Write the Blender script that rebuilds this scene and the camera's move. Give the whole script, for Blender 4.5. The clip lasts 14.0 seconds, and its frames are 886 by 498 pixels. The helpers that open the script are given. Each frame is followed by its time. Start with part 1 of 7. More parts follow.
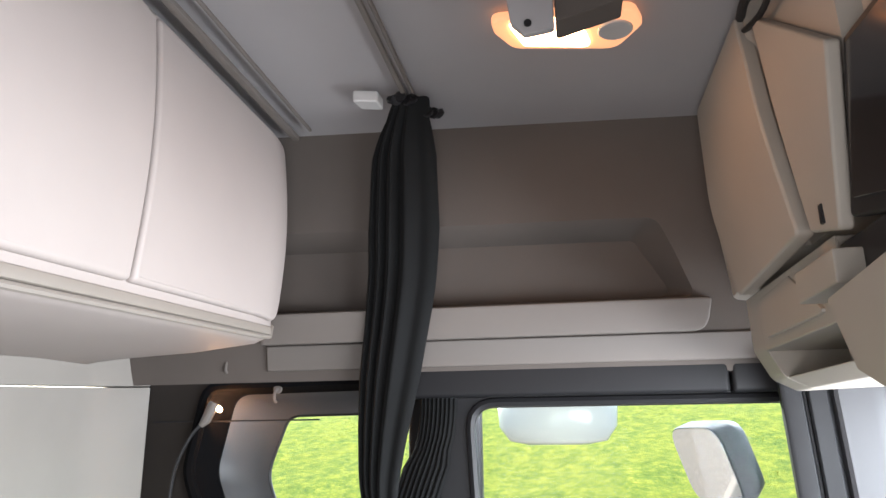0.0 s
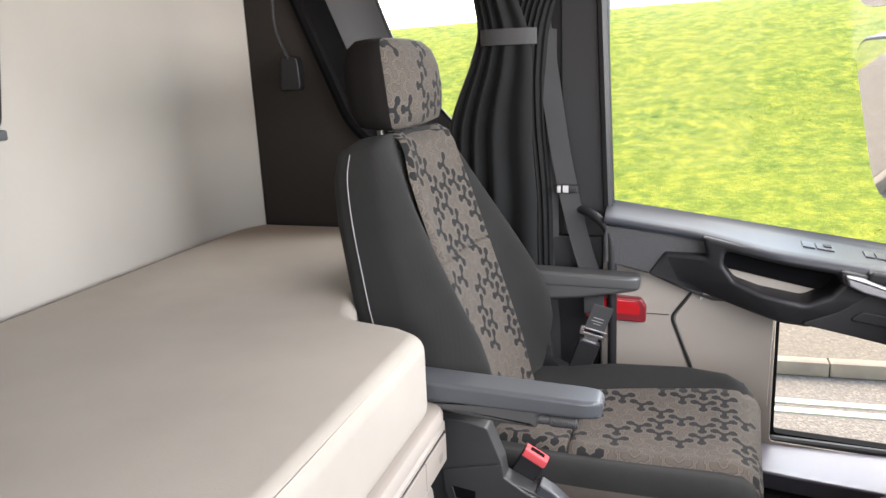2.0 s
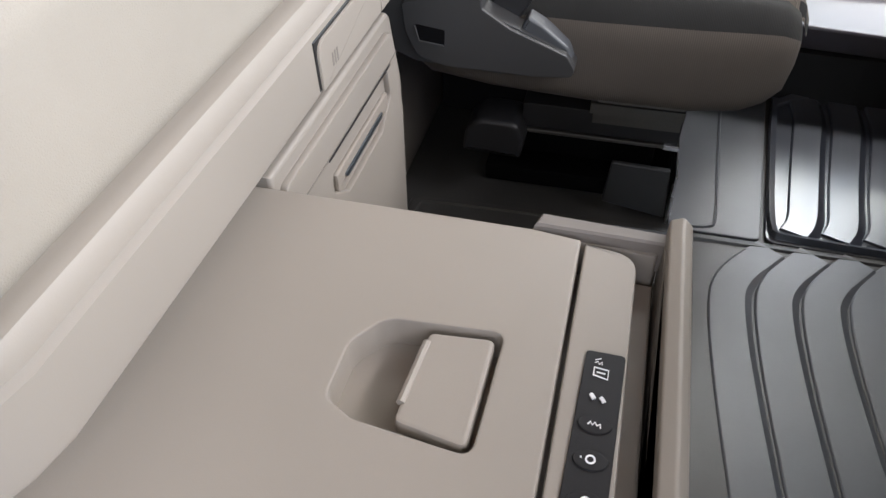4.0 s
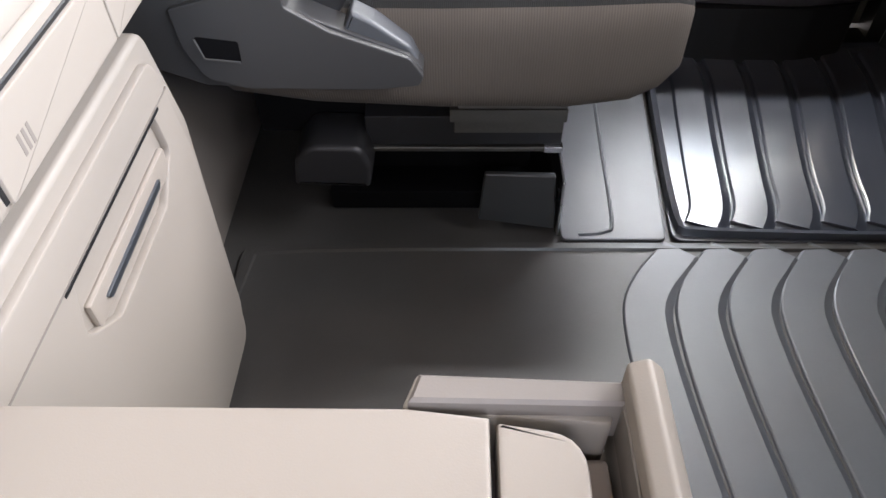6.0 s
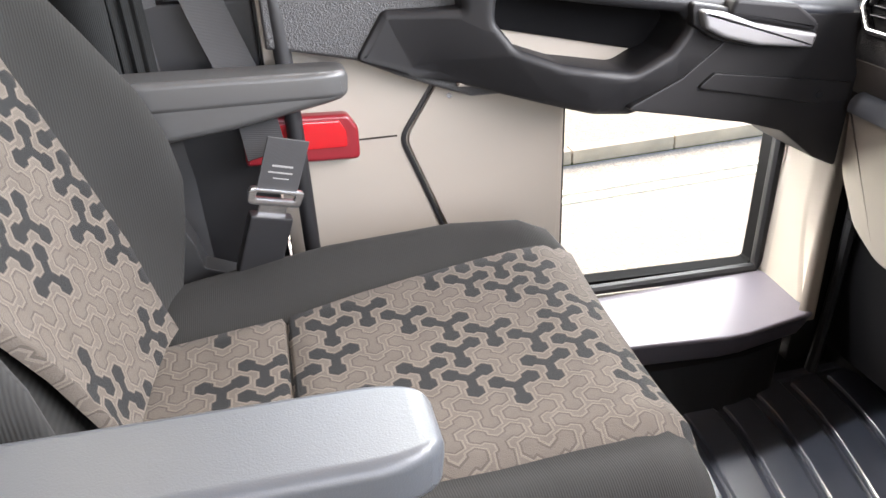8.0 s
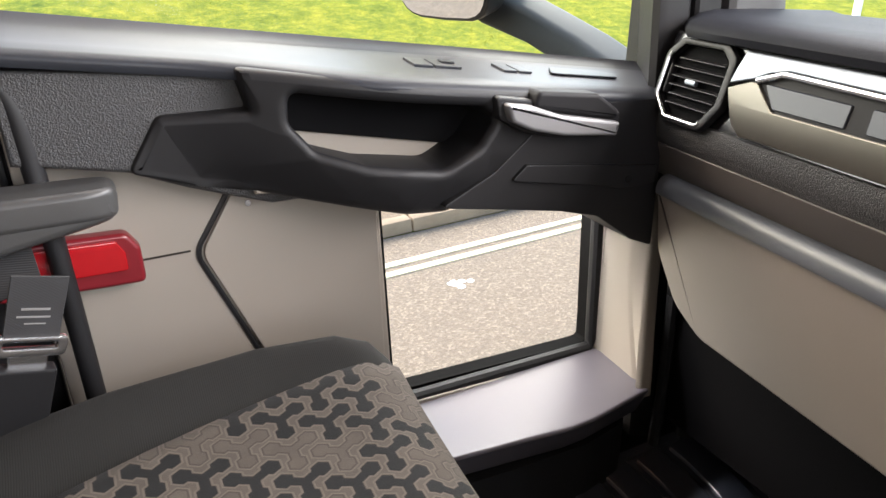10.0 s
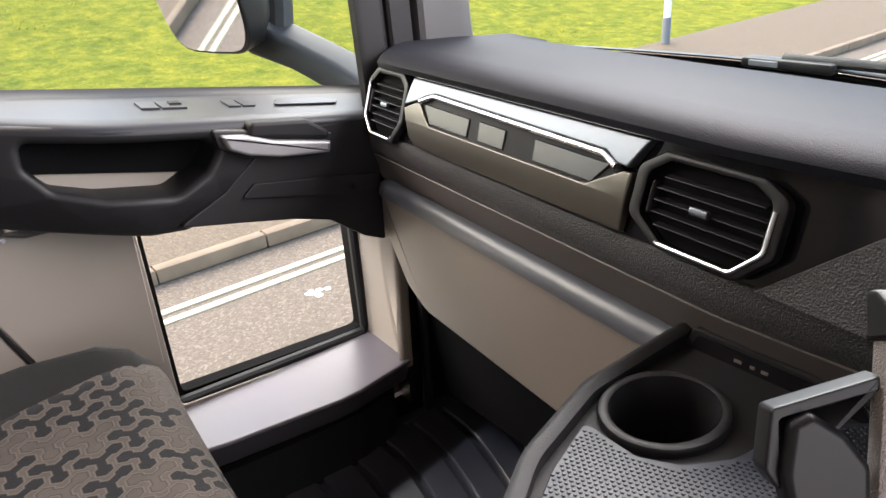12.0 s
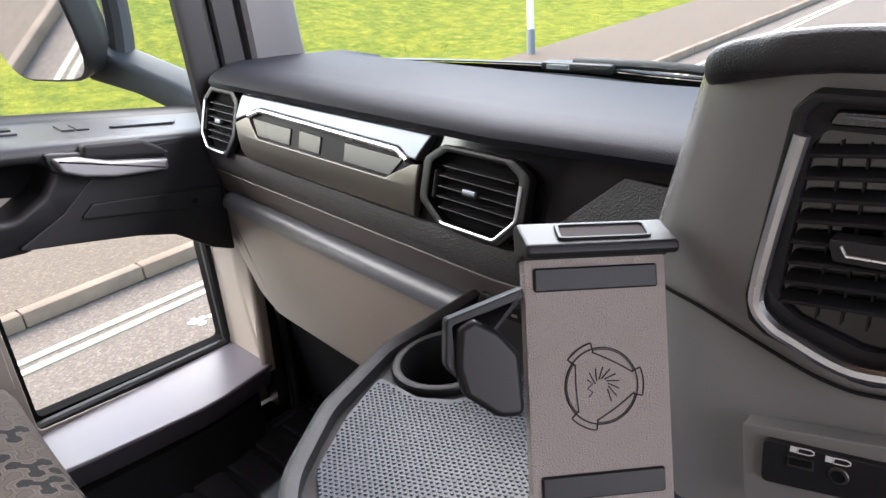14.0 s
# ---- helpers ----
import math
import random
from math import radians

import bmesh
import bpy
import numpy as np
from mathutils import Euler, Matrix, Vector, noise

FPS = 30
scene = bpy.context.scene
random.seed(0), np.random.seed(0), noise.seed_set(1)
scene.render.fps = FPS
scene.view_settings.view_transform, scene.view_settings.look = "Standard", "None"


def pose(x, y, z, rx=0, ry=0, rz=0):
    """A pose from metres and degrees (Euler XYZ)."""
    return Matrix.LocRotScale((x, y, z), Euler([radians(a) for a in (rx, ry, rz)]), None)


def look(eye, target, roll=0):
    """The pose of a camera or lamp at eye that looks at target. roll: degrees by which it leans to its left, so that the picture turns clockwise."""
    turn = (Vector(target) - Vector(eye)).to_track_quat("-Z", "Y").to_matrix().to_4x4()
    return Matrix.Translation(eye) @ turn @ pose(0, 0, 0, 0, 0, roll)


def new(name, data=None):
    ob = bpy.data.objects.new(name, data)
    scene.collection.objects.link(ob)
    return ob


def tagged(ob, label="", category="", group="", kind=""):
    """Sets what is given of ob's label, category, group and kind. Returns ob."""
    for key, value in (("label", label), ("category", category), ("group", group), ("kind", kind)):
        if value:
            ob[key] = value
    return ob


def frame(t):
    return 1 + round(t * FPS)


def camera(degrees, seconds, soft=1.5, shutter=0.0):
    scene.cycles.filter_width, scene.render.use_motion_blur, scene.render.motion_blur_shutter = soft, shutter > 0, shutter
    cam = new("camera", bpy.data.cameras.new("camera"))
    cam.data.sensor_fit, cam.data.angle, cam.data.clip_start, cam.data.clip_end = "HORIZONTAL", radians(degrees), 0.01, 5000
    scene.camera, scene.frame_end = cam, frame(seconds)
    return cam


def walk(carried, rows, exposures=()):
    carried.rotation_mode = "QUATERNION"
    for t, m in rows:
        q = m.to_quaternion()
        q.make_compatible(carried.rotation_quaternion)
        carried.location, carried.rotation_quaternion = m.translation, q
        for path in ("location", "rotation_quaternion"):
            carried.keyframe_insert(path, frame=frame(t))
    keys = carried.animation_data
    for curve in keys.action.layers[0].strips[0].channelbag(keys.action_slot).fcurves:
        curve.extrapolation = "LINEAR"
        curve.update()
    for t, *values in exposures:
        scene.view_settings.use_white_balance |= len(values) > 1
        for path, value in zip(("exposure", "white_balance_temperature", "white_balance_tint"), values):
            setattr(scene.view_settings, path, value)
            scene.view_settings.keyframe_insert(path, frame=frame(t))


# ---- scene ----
cam = camera(63.88, 14.0, 1.5, 0.0)
ROWS = [
    # seconds, place in metres, turn in degrees
    (0, 0.0373, -0.0787, 1.4566, 104.561, 0.672, 9.796),
    (0.5, 0.0203, -0.0418, 1.3798, 100.299, 0.842, 15.657),
    (1, 0.0131, -0.0194, 1.3151, 93.370, 1.176, 17.800),
    (1.5, 0.0122, 0.0333, 1.2289, 84.530, 1.841, 18.701),
    (2, -0.0204, 0.1031, 1.1311, 75.369, 2.219, 18.345),
    (2.5, -0.0662, 0.1614, 1.0665, 65.895, 2.203, 17.938),
    (3, -0.0959, 0.1990, 0.9923, 56.588, 2.311, 17.106),
    (3.5, -0.1014, 0.2450, 0.9081, 49.204, 2.075, 16.258),
    (6, -0.1300, 0.5640, 0.7480, 43.000, 0.700, 0.950),
    (6.5, -0.1286, 0.6663, 0.7874, 47.489, 0.692, -2.592),
    (7, -0.1508, 0.7703, 0.8086, 51.503, 0.241, -5.888),
    (7.5, -0.1720, 0.8469, 0.8301, 57.690, 1.263, -10.083),
    (8, -0.1820, 0.9248, 0.8357, 61.455, 1.744, -13.692),
    (10.5, -0.0865, 1.0097, 0.8602, 66.505, 1.019, -29.181),
    (11, -0.0681, 0.9533, 0.8879, 65.830, 1.375, -31.671),
    (11.5, -0.0408, 0.8596, 0.8907, 65.915, 2.246, -34.829),
    (12, -0.0230, 0.7565, 0.9062, 66.317, 2.986, -38.012),
    (12.5, -0.0174, 0.6729, 0.9177, 66.227, 3.782, -41.564),
    (13, -0.0165, 0.6330, 0.9153, 66.453, 4.103, -44.623),
    (13.5, -0.0245, 0.6258, 0.9116, 66.740, 4.236, -46.649),
    (14, -0.0226, 0.6252, 0.9102, 66.973, 4.052, -47.700),
]
EXPOSURES = [(0, 3.05, 6150, 10), (0.5, 2.9, 6100, 10), (1.1, 2.9, 6100, 10), (1.5, 3.25, 6300, 12), (2.0, 3.05, 6800, 15), (2.5, 2.8, 6800, 14), (3.5, 2.5, 6800, 13), (6.0, 3.35, 6700, 15), (6.5, 3.5, 6700, 15), (7.0, 3.82, 6700, 15), (8.0, 3.88, 6900, 15), (10.5, 2.8, 7200, 16), (13, 2.72, 6900, 20), (14, 2.82, 6600, 19)]
walk(cam, [(t, pose(x, y, z, rx, ry, rz)) for t, x, y, z, rx, ry, rz in ROWS], EXPOSURES)

# ---- world and light ----
world = bpy.data.worlds.new("sky")
scene.world = world
world.use_nodes = True
sky = world.node_tree.nodes.new("ShaderNodeTexSky")
sky.sky_type = 'NISHITA'
sky.sun_disc = False
sky.sun_elevation, sky.sun_rotation = radians(42), radians(-35)
sky.dust_density, sky.ozone_density = 2.0, 1.0
world.node_tree.links.new(sky.outputs[0], world.node_tree.nodes["Background"].inputs[0])
world.node_tree.nodes["Background"].inputs[1].default_value = 0.15
sun_data = bpy.data.lights.new("sun", 'SUN')
sun_data.energy, sun_data.angle, sun_data.color = 0.85, radians(40), (1.0, 0.97, 0.93)
sun = new("sun", sun_data)
sun.matrix_world = look((6.2, 8.9, 9.8), (0, 0, 0))


def opening_light(name, eye, target, wide, high, watts, col):
    """Skylight that enters through an opening of the cab."""
    data = bpy.data.lights.new(name, 'AREA')
    data.shape, data.size, data.size_y, data.energy, data.color = 'RECTANGLE', wide, high, watts, col
    new(name, data).matrix_world = look(eye, target)


opening_light("windscreen_skylight", (0.92, 0.68, 1.26), (-0.6, 0.95, 1.06), 2.1, 0.42, 11.0, (0.95, 0.96, 1.0))
opening_light("door_window_skylight", (0.20, 1.895, 1.530), (0.20, 1.60, 0.2), 0.80, 0.05, 0.8, (0.93, 0.97, 1.0))
opening_light("low_window_skylight", (0.40, 1.860, 0.531), (0.42, 1.45, 0.10), 0.34, 0.03, 0.5, (0.90, 0.95, 1.0))
opening_light("driver_door_skylight", (-0.02, -0.49, 0.98), (0.42, 1.0, 0.70), 0.8, 1.0, 2.1, (1.0, 0.955, 0.95))


# ---- materials ----
def nodes_of(name):
    m = bpy.data.materials.new(name)
    m.use_nodes = True
    nt = m.node_tree
    return m, nt, nt.nodes["Principled BSDF"]


def coords(nt, uv=False):
    if uv:
        return nt.nodes.new("ShaderNodeUVMap").outputs[0]
    return nt.nodes.new("ShaderNodeTexCoord").outputs["Object"]


def noise_tex(nt, vec, scale, detail=3.0, rough=0.55):
    n = nt.nodes.new("ShaderNodeTexNoise")
    n.inputs["Scale"].default_value, n.inputs["Detail"].default_value, n.inputs["Roughness"].default_value = scale, detail, rough
    nt.links.new(vec, n.inputs["Vector"])
    return n.outputs[0]


def op(nt, kind, a, b=0.0, c=0.0):
    n = nt.nodes.new("ShaderNodeMath")
    n.operation = kind
    for i, v in enumerate((a, b, c)):
        if isinstance(v, (int, float)):
            n.inputs[i].default_value = v
        else:
            nt.links.new(v, n.inputs[i])
    return n.outputs[0]


def ramp(nt, fac, stops):
    n = nt.nodes.new("ShaderNodeValToRGB")
    el = n.color_ramp.elements
    while len(el) < len(stops):
        el.new(0.5)
    for e, (p, c) in zip(el, stops):
        e.position, e.color = p, (*c, 1)
    nt.links.new(fac, n.inputs[0])
    return n.outputs[0]


def mixc(nt, fac, a, b, mode='MIX'):
    n = nt.nodes.new("ShaderNodeMix")
    n.data_type, n.blend_type = 'RGBA', mode
    for i, v in ((0, fac), (6, a), (7, b)):
        if isinstance(v, (int, float)):
            n.inputs[i].default_value = v
        elif isinstance(v, tuple):
            n.inputs[i].default_value = (*v, 1)
        else:
            nt.links.new(v, n.inputs[i])
    return n.outputs[2]


def bump(nt, bsdf, height, strength, dist=0.002):
    n = nt.nodes.new("ShaderNodeBump")
    n.inputs["Strength"].default_value, n.inputs["Distance"].default_value = strength, dist
    nt.links.new(height, n.inputs["Height"])
    nt.links.new(n.outputs[0], bsdf.inputs["Normal"])
    return n


def shade(c, k):
    return tuple(min(1.0, v * k) for v in c)


def surface(name, col, rough=0.5, metal=0.0, var=0.12, big=3.0, grain=400.0, gbump=0.15, gdist=0.0005, rvar=0.1, coat=0.0, spec=0.5):
    """A plain worn surface: large faint stains, a fine grain with relief."""
    m, nt, b = nodes_of(name)
    v = coords(nt)
    f1 = noise_tex(nt, v, big, 4)
    f2 = noise_tex(nt, v, grain, 2)
    c = ramp(nt, f1, [(0.3, shade(col, 1 - var)), (0.7, shade(col, 1 + var))])
    c = mixc(nt, op(nt, 'MULTIPLY', f2, 0.35), c, shade(col, 1 - 2 * var))
    nt.links.new(c, b.inputs["Base Color"])
    nt.links.new(op(nt, 'ADD', rough - rvar / 2, op(nt, 'MULTIPLY', f1, rvar)), b.inputs["Roughness"])
    b.inputs["Metallic"].default_value = metal
    b.inputs["Specular IOR Level"].default_value = spec
    b.inputs["Coat Weight"].default_value = coat
    b.inputs["Coat Roughness"].default_value = rough * 0.8
    if gbump:
        bump(nt, b, f2, gbump, gdist)
    return m


def weave(name, col, step=0.0022, axis=1, rough=0.9, var=0.14, strength=0.35, dark=0.6):
    """Ribbed cloth: fine cords along one axis of the UV map or of space."""
    m, nt, b = nodes_of(name)
    v = coords(nt)
    w = nt.nodes.new("ShaderNodeTexWave")
    w.wave_type, w.bands_direction = 'BANDS', 'XYZ'[axis]
    w.inputs["Scale"].default_value = 0.314 / step
    w.inputs["Distortion"].default_value = 0.6
    nt.links.new(v, w.inputs["Vector"])
    f1 = noise_tex(nt, v, 7, 4)
    c = ramp(nt, f1, [(0.3, shade(col, 1 - var)), (0.7, shade(col, 1 + var))])
    c = mixc(nt, op(nt, 'MULTIPLY', w.outputs[1], 0.5), c, shade(col, dark))
    nt.links.new(c, b.inputs["Base Color"])
    b.inputs["Roughness"].default_value = rough
    b.inputs["Sheen Weight"].default_value = 0.02
    b.inputs["Specular IOR Level"].default_value = 0.15
    bump(nt, b, w.outputs[1], strength, 0.0007)
    return m


def motif_cloth(name, light, dark):
    """Seat cloth: three-armed dark figures with round ends, and faint raised outlines of the same figure all over."""
    m, nt, b = nodes_of(name)
    uv = coords(nt, True)
    sep = nt.nodes.new("ShaderNodeSeparateXYZ")
    nt.links.new(uv, sep.inputs[0])

    # all figures stand alike on a triangular lattice and interlock; each cell is dark or plain by chance
    step = 0.0475
    u = op(nt, 'DIVIDE', sep.outputs[1], step)
    v = op(nt, 'DIVIDE', sep.outputs[0], step * 0.866)

    def cell(dr, dc):
        row = op(nt, 'ADD', op(nt, 'FLOOR', v), float(dr))
        half = op(nt, 'MULTIPLY', op(nt, 'MODULO', op(nt, 'ADD', row, 100.0), 2.0), 0.5)
        col = op(nt, 'ADD', op(nt, 'FLOOR', op(nt, 'SUBTRACT', u, half)), float(dc))
        comb = nt.nodes.new("ShaderNodeCombineXYZ")
        nt.links.new(col, comb.inputs[0])
        nt.links.new(row, comb.inputs[1])
        wn = nt.nodes.new("ShaderNodeTexWhiteNoise")
        nt.links.new(comb.outputs[0], wn.inputs[0])
        x = op(nt, 'SUBTRACT', u, op(nt, 'ADD', col, half))
        y = op(nt, 'MULTIPLY', op(nt, 'SUBTRACT', v, row), 0.866)
        a = op(nt, 'ADD', op(nt, 'ARCTAN2', y, x), 20 * math.pi)
        k = op(nt, 'SUBTRACT', op(nt, 'MODULO', a, 2 * math.pi / 3), math.pi / 3)
        r = op(nt, 'SQRT', op(nt, 'ADD', op(nt, 'MULTIPLY', x, x), op(nt, 'MULTIPLY', y, y)))
        qx, qy = op(nt, 'MULTIPLY', r, op(nt, 'COSINE', k)), op(nt, 'ABSOLUTE', op(nt, 'MULTIPLY', r, op(nt, 'SINE', k)))
        arm = op(nt, 'MAXIMUM', op(nt, 'SUBTRACT', qy, 0.098), op(nt, 'SUBTRACT', qx, 0.42))
        dx = op(nt, 'ABSOLUTE', op(nt, 'SUBTRACT', qx, 0.42))
        lobe = op(nt, 'SUBTRACT', op(nt, 'MAXIMUM', qy, op(nt, 'ADD', op(nt, 'MULTIPLY', dx, 0.866), op(nt, 'MULTIPLY', qy, 0.5))), 0.178)
        return op(nt, 'MINIMUM', arm, lobe), op(nt, 'GREATER_THAN', wn.outputs[0], 0.57)

    cells = [cell(r, c) for r in (0, 1) for c in (0, 1)]
    d, on = None, None
    for dd, dark_cell in cells:
        here = op(nt, 'MULTIPLY', op(nt, 'LESS_THAN', dd, 0.0), dark_cell)
        d = dd if d is None else op(nt, 'MINIMUM', d, dd)
        on = here if on is None else op(nt, 'MAXIMUM', on, here)
    fig = op(nt, 'LESS_THAN', op(nt, 'ABSOLUTE', op(nt, 'SUBTRACT', d, 0.034)), 0.019)
    groove = op(nt, 'LESS_THAN', op(nt, 'ABSOLUTE', op(nt, 'ADD', d, 0.006)), 0.018)
    n1 = noise_tex(nt, uv, 30, 4)
    n2 = noise_tex(nt, uv, 900, 2)
    base = ramp(nt, n1, [(0.3, shade(light, 0.85)), (0.7, shade(light, 1.12))])
    base = mixc(nt, op(nt, 'MULTIPLY', n2, 0.5), base, shade(light, 0.62))
    # Lighter outline and darker groove paint in the embossing's light and shade.
    base = mixc(nt, op(nt, 'MULTIPLY', fig, 0.45), base, shade(light, 1.6))
    base = mixc(nt, op(nt, 'MULTIPLY', groove, 0.55), base, shade(light, 0.4))
    dk = mixc(nt, n2, shade(dark, 1.3), shade(dark, 0.7))
    nt.links.new(mixc(nt, on, base, dk), b.inputs["Base Color"])
    b.inputs["Roughness"].default_value = 0.92
    b.inputs["Sheen Weight"].default_value = 0.03
    b.inputs["Specular IOR Level"].default_value = 0.2
    h = op(nt, 'ADD', op(nt, 'MULTIPLY', n2, 0.3), op(nt, 'SUBTRACT', fig, groove))
    bump(nt, b, h, 0.8, 0.0025)
    return m


def glass_mat(name, tint=(0.93, 0.97, 0.94)):
    m, nt, b = nodes_of(name)
    nt.nodes.remove(b)
    tr, gl, mx, fr = (nt.nodes.new("ShaderNode" + k) for k in ("BsdfTransparent", "BsdfGlossy", "MixShader", "Fresnel"))
    tr.inputs[0].default_value = (*tint, 1)
    gl.inputs["Roughness"].default_value = 0.02
    fr.inputs[0].default_value = 1.12
    nt.links.new(fr.outputs[0], mx.inputs[0])
    nt.links.new(tr.outputs[0], mx.inputs[1])
    nt.links.new(gl.outputs[0], mx.inputs[2])
    nt.links.new(mx.outputs[0], nt.nodes["Material Output"].inputs[0])
    return m


def glow(name, col, power):
    m, nt, b = nodes_of(name)
    b.inputs["Base Color"].default_value = (*col, 1)
    b.inputs["Emission Color"].default_value = (*col, 1)
    b.inputs["Emission Strength"].default_value = power
    return m


def speckled(name, col, scale=55.0, depth=1.0):
    """Road surface: pale and dark stone chippings over large stains."""
    m, nt, b = nodes_of(name)
    v = coords(nt)
    vo = nt.nodes.new("ShaderNodeTexVoronoi")
    vo.inputs["Scale"].default_value = scale
    nt.links.new(v, vo.inputs["Vector"])
    sp = nt.nodes.new("ShaderNodeSeparateColor")
    nt.links.new(vo.outputs["Color"], sp.inputs[0])
    f1, f2 = noise_tex(nt, v, 0.7, 5), noise_tex(nt, v, 14, 3)
    c = ramp(nt, sp.outputs[0], [(0.0, shade(col, 1 - 0.55 * depth)), (0.45, shade(col, 0.9)), (0.8, shade(col, 1.15)), (1.0, shade(col, 1 + 1.1 * depth))])
    c = mixc(nt, op(nt, 'MULTIPLY', f1, 0.45), c, shade(col, 0.75))
    c = mixc(nt, op(nt, 'MULTIPLY', f2, 0.25), c, shade(col, 1.3))
    nt.links.new(c, b.inputs["Base Color"])
    b.inputs["Roughness"].default_value = 0.9
    bump(nt, b, vo.outputs["Distance"], 0.7, 0.008)
    return m


M_BEIGE = surface("beige_plastic", (0.250, 0.222, 0.190), 0.5, grain=900, gbump=0.1, var=0.05)
M_BEIGE_LIGHT = surface("light_beige_plastic", (0.245, 0.220, 0.190), 0.55, grain=900, gbump=0.1, var=0.04)
M_CABINET = surface("cabinet_plastic", (0.36, 0.325, 0.275), 0.55, grain=900, gbump=0.1, var=0.05)
# Beige sill plastic, darkened to lavender to paint its sky reflection.
M_SILL_SKYTINT = surface("sky_tinted_sill_plastic", (0.086, 0.079, 0.092), 0.36, grain=900, gbump=0.08, var=0.05)
M_LOCKER = surface("locker_vinyl", (0.385, 0.34, 0.312), 0.6, grain=700, gbump=0.15, var=0.04)
M_WALLCLOTH = surface("wall_cloth", (0.290, 0.272, 0.243), 0.9, grain=800, gbump=0.3, var=0.05, spec=0.2)
M_CEILING = surface("ceiling_cloth", (0.36, 0.345, 0.34), 0.92, grain=800, gbump=0.3, var=0.04, spec=0.2)
M_UPPER = surface("grey_brown_cloth", (0.115, 0.099, 0.087), 0.9, grain=800, gbump=0.25, var=0.07, spec=0.2)
M_SHELF = surface("shelf_plastic", (0.155, 0.138, 0.122), 0.6, grain=700, gbump=0.15, var=0.05)
M_DARKWALL = surface("dark_brown_panel", (0.024, 0.020, 0.017), 0.8, grain=700, gbump=0.25, var=0.1, spec=0.2)
M_PILLAR = surface("dark_grey_plastic", (0.0115, 0.0115, 0.0125), 0.52, grain=900, gbump=0.2, var=0.1, spec=0.28)
M_GREYSOFT = surface("slate_grey_plastic", (0.050, 0.053, 0.057), 0.45, grain=900, gbump=0.15, var=0.08)
M_BLACK = surface("black_grained_plastic", (0.013, 0.013, 0.014), 0.44, grain=1100, gbump=0.35, var=0.12, spec=0.36)
M_LEATHER = surface("black_leather_grain", (0.040, 0.040, 0.041), 0.42, grain=560, gbump=0.9, gdist=0.0021, var=0.15, spec=0.38)
# Near-black that paints in the shade of undersides and ducts; also plain black trim.
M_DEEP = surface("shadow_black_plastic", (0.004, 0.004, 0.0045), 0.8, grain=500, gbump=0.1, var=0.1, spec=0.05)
M_BEZEL = surface("black_satin_bezel", (0.010, 0.010, 0.011), 0.45, grain=900, gbump=0.03, var=0.1, spec=0.25)
M_FASCIA = surface("brown_grey_fascia", (0.070, 0.061, 0.056), 0.5, grain=900, gbump=0.15, var=0.1)
M_GLOVE = surface("glove_box_plastic", (0.195, 0.172, 0.150), 0.5, grain=900, gbump=0.1, var=0.06)
M_MIRRORARM = surface("mirror_arm_plastic", (0.022, 0.025, 0.030), 0.5, grain=500, gbump=0.2, var=0.1, spec=0.3)
M_LEVER = surface("satin_lever_metal", (0.22, 0.22, 0.225), 0.48, 0.45, grain=600, gbump=0.05, var=0.05)
M_PILLARTRIM = surface("pillar_trim_plastic", (0.050, 0.049, 0.051), 0.55, grain=900, gbump=0.2, var=0.08)
M_PADGRAIN = surface("fine_black_grain", (0.022, 0.022, 0.023), 0.5, grain=900, gbump=0.7, gdist=0.0010, var=0.12, spec=0.25)
M_RIM = surface("tray_rim_plastic", (0.012, 0.012, 0.013), 0.5, grain=900, gbump=0.5, gdist=0.0010, var=0.1, spec=0.28)
# Slate blue colour paints the sky's reflection on the glove box lid edge.
M_LIDEDGE = surface("sky_sheen_slate_plastic", (0.080, 0.088, 0.102), 0.38, grain=900, gbump=0.08, var=0.06)
M_TILE = surface("dark_gloss_tile", (0.022, 0.025, 0.033), 0.20, grain=600, gbump=0.03, var=0.1, spec=0.28)
M_GLOSS = surface("black_lacquer", (0.008, 0.008, 0.009), 0.12, grain=300, gbump=0.0, var=0.1, rvar=0.05, coat=0.5)
M_DASHTOP = surface("dash_pad", (0.0095, 0.0105, 0.0145), 0.60, grain=800, gbump=0.7, gdist=0.0007, var=0.1, spec=0.11)
M_RUBBER = surface("black_rubber", (0.082, 0.088, 0.096), 0.45, grain=260, gbump=0.10, var=0.14, big=6, rvar=0.08, coat=0.15, spec=0.7)
M_RUBBER_GLOSS = surface("wet_look_rubber", (0.034, 0.039, 0.052), 0.30, grain=260, gbump=0.05, var=0.10, big=6, rvar=0.10, coat=0.7, spec=0.9)
M_RUBBER_DULL = surface("dull_rubber", (0.055, 0.053, 0.050), 0.42, grain=300, gbump=0.2, var=0.2, big=5)
M_STEEL = surface("dark_steel", (0.12, 0.115, 0.105), 0.42, 0.8, grain=300, gbump=0.2, var=0.3)
M_CHROME = surface("satin_chrome", (0.80, 0.81, 0.83), 0.27, 1.0, grain=500, gbump=0.03, var=0.04)
M_SILVER = surface("silver_lacquer", (0.135, 0.152, 0.172), 0.38, 0.85, grain=600, gbump=0.06, var=0.05)
M_BRONZE = surface("bronze_grey_lacquer", (0.110, 0.102, 0.086), 0.34, 0.75, grain=600, gbump=0.06, var=0.06)
M_SEATDARK = weave("seat_bolster_cloth", (0.018, 0.018, 0.017), 0.0022, 0)
M_SEATSKIRT = weave("seat_skirt_cloth", (0.072, 0.062, 0.052), 0.003, 0)
M_MOTIF = motif_cloth("seat_motif_cloth", (0.070, 0.060, 0.050), (0.0095, 0.010, 0.010))
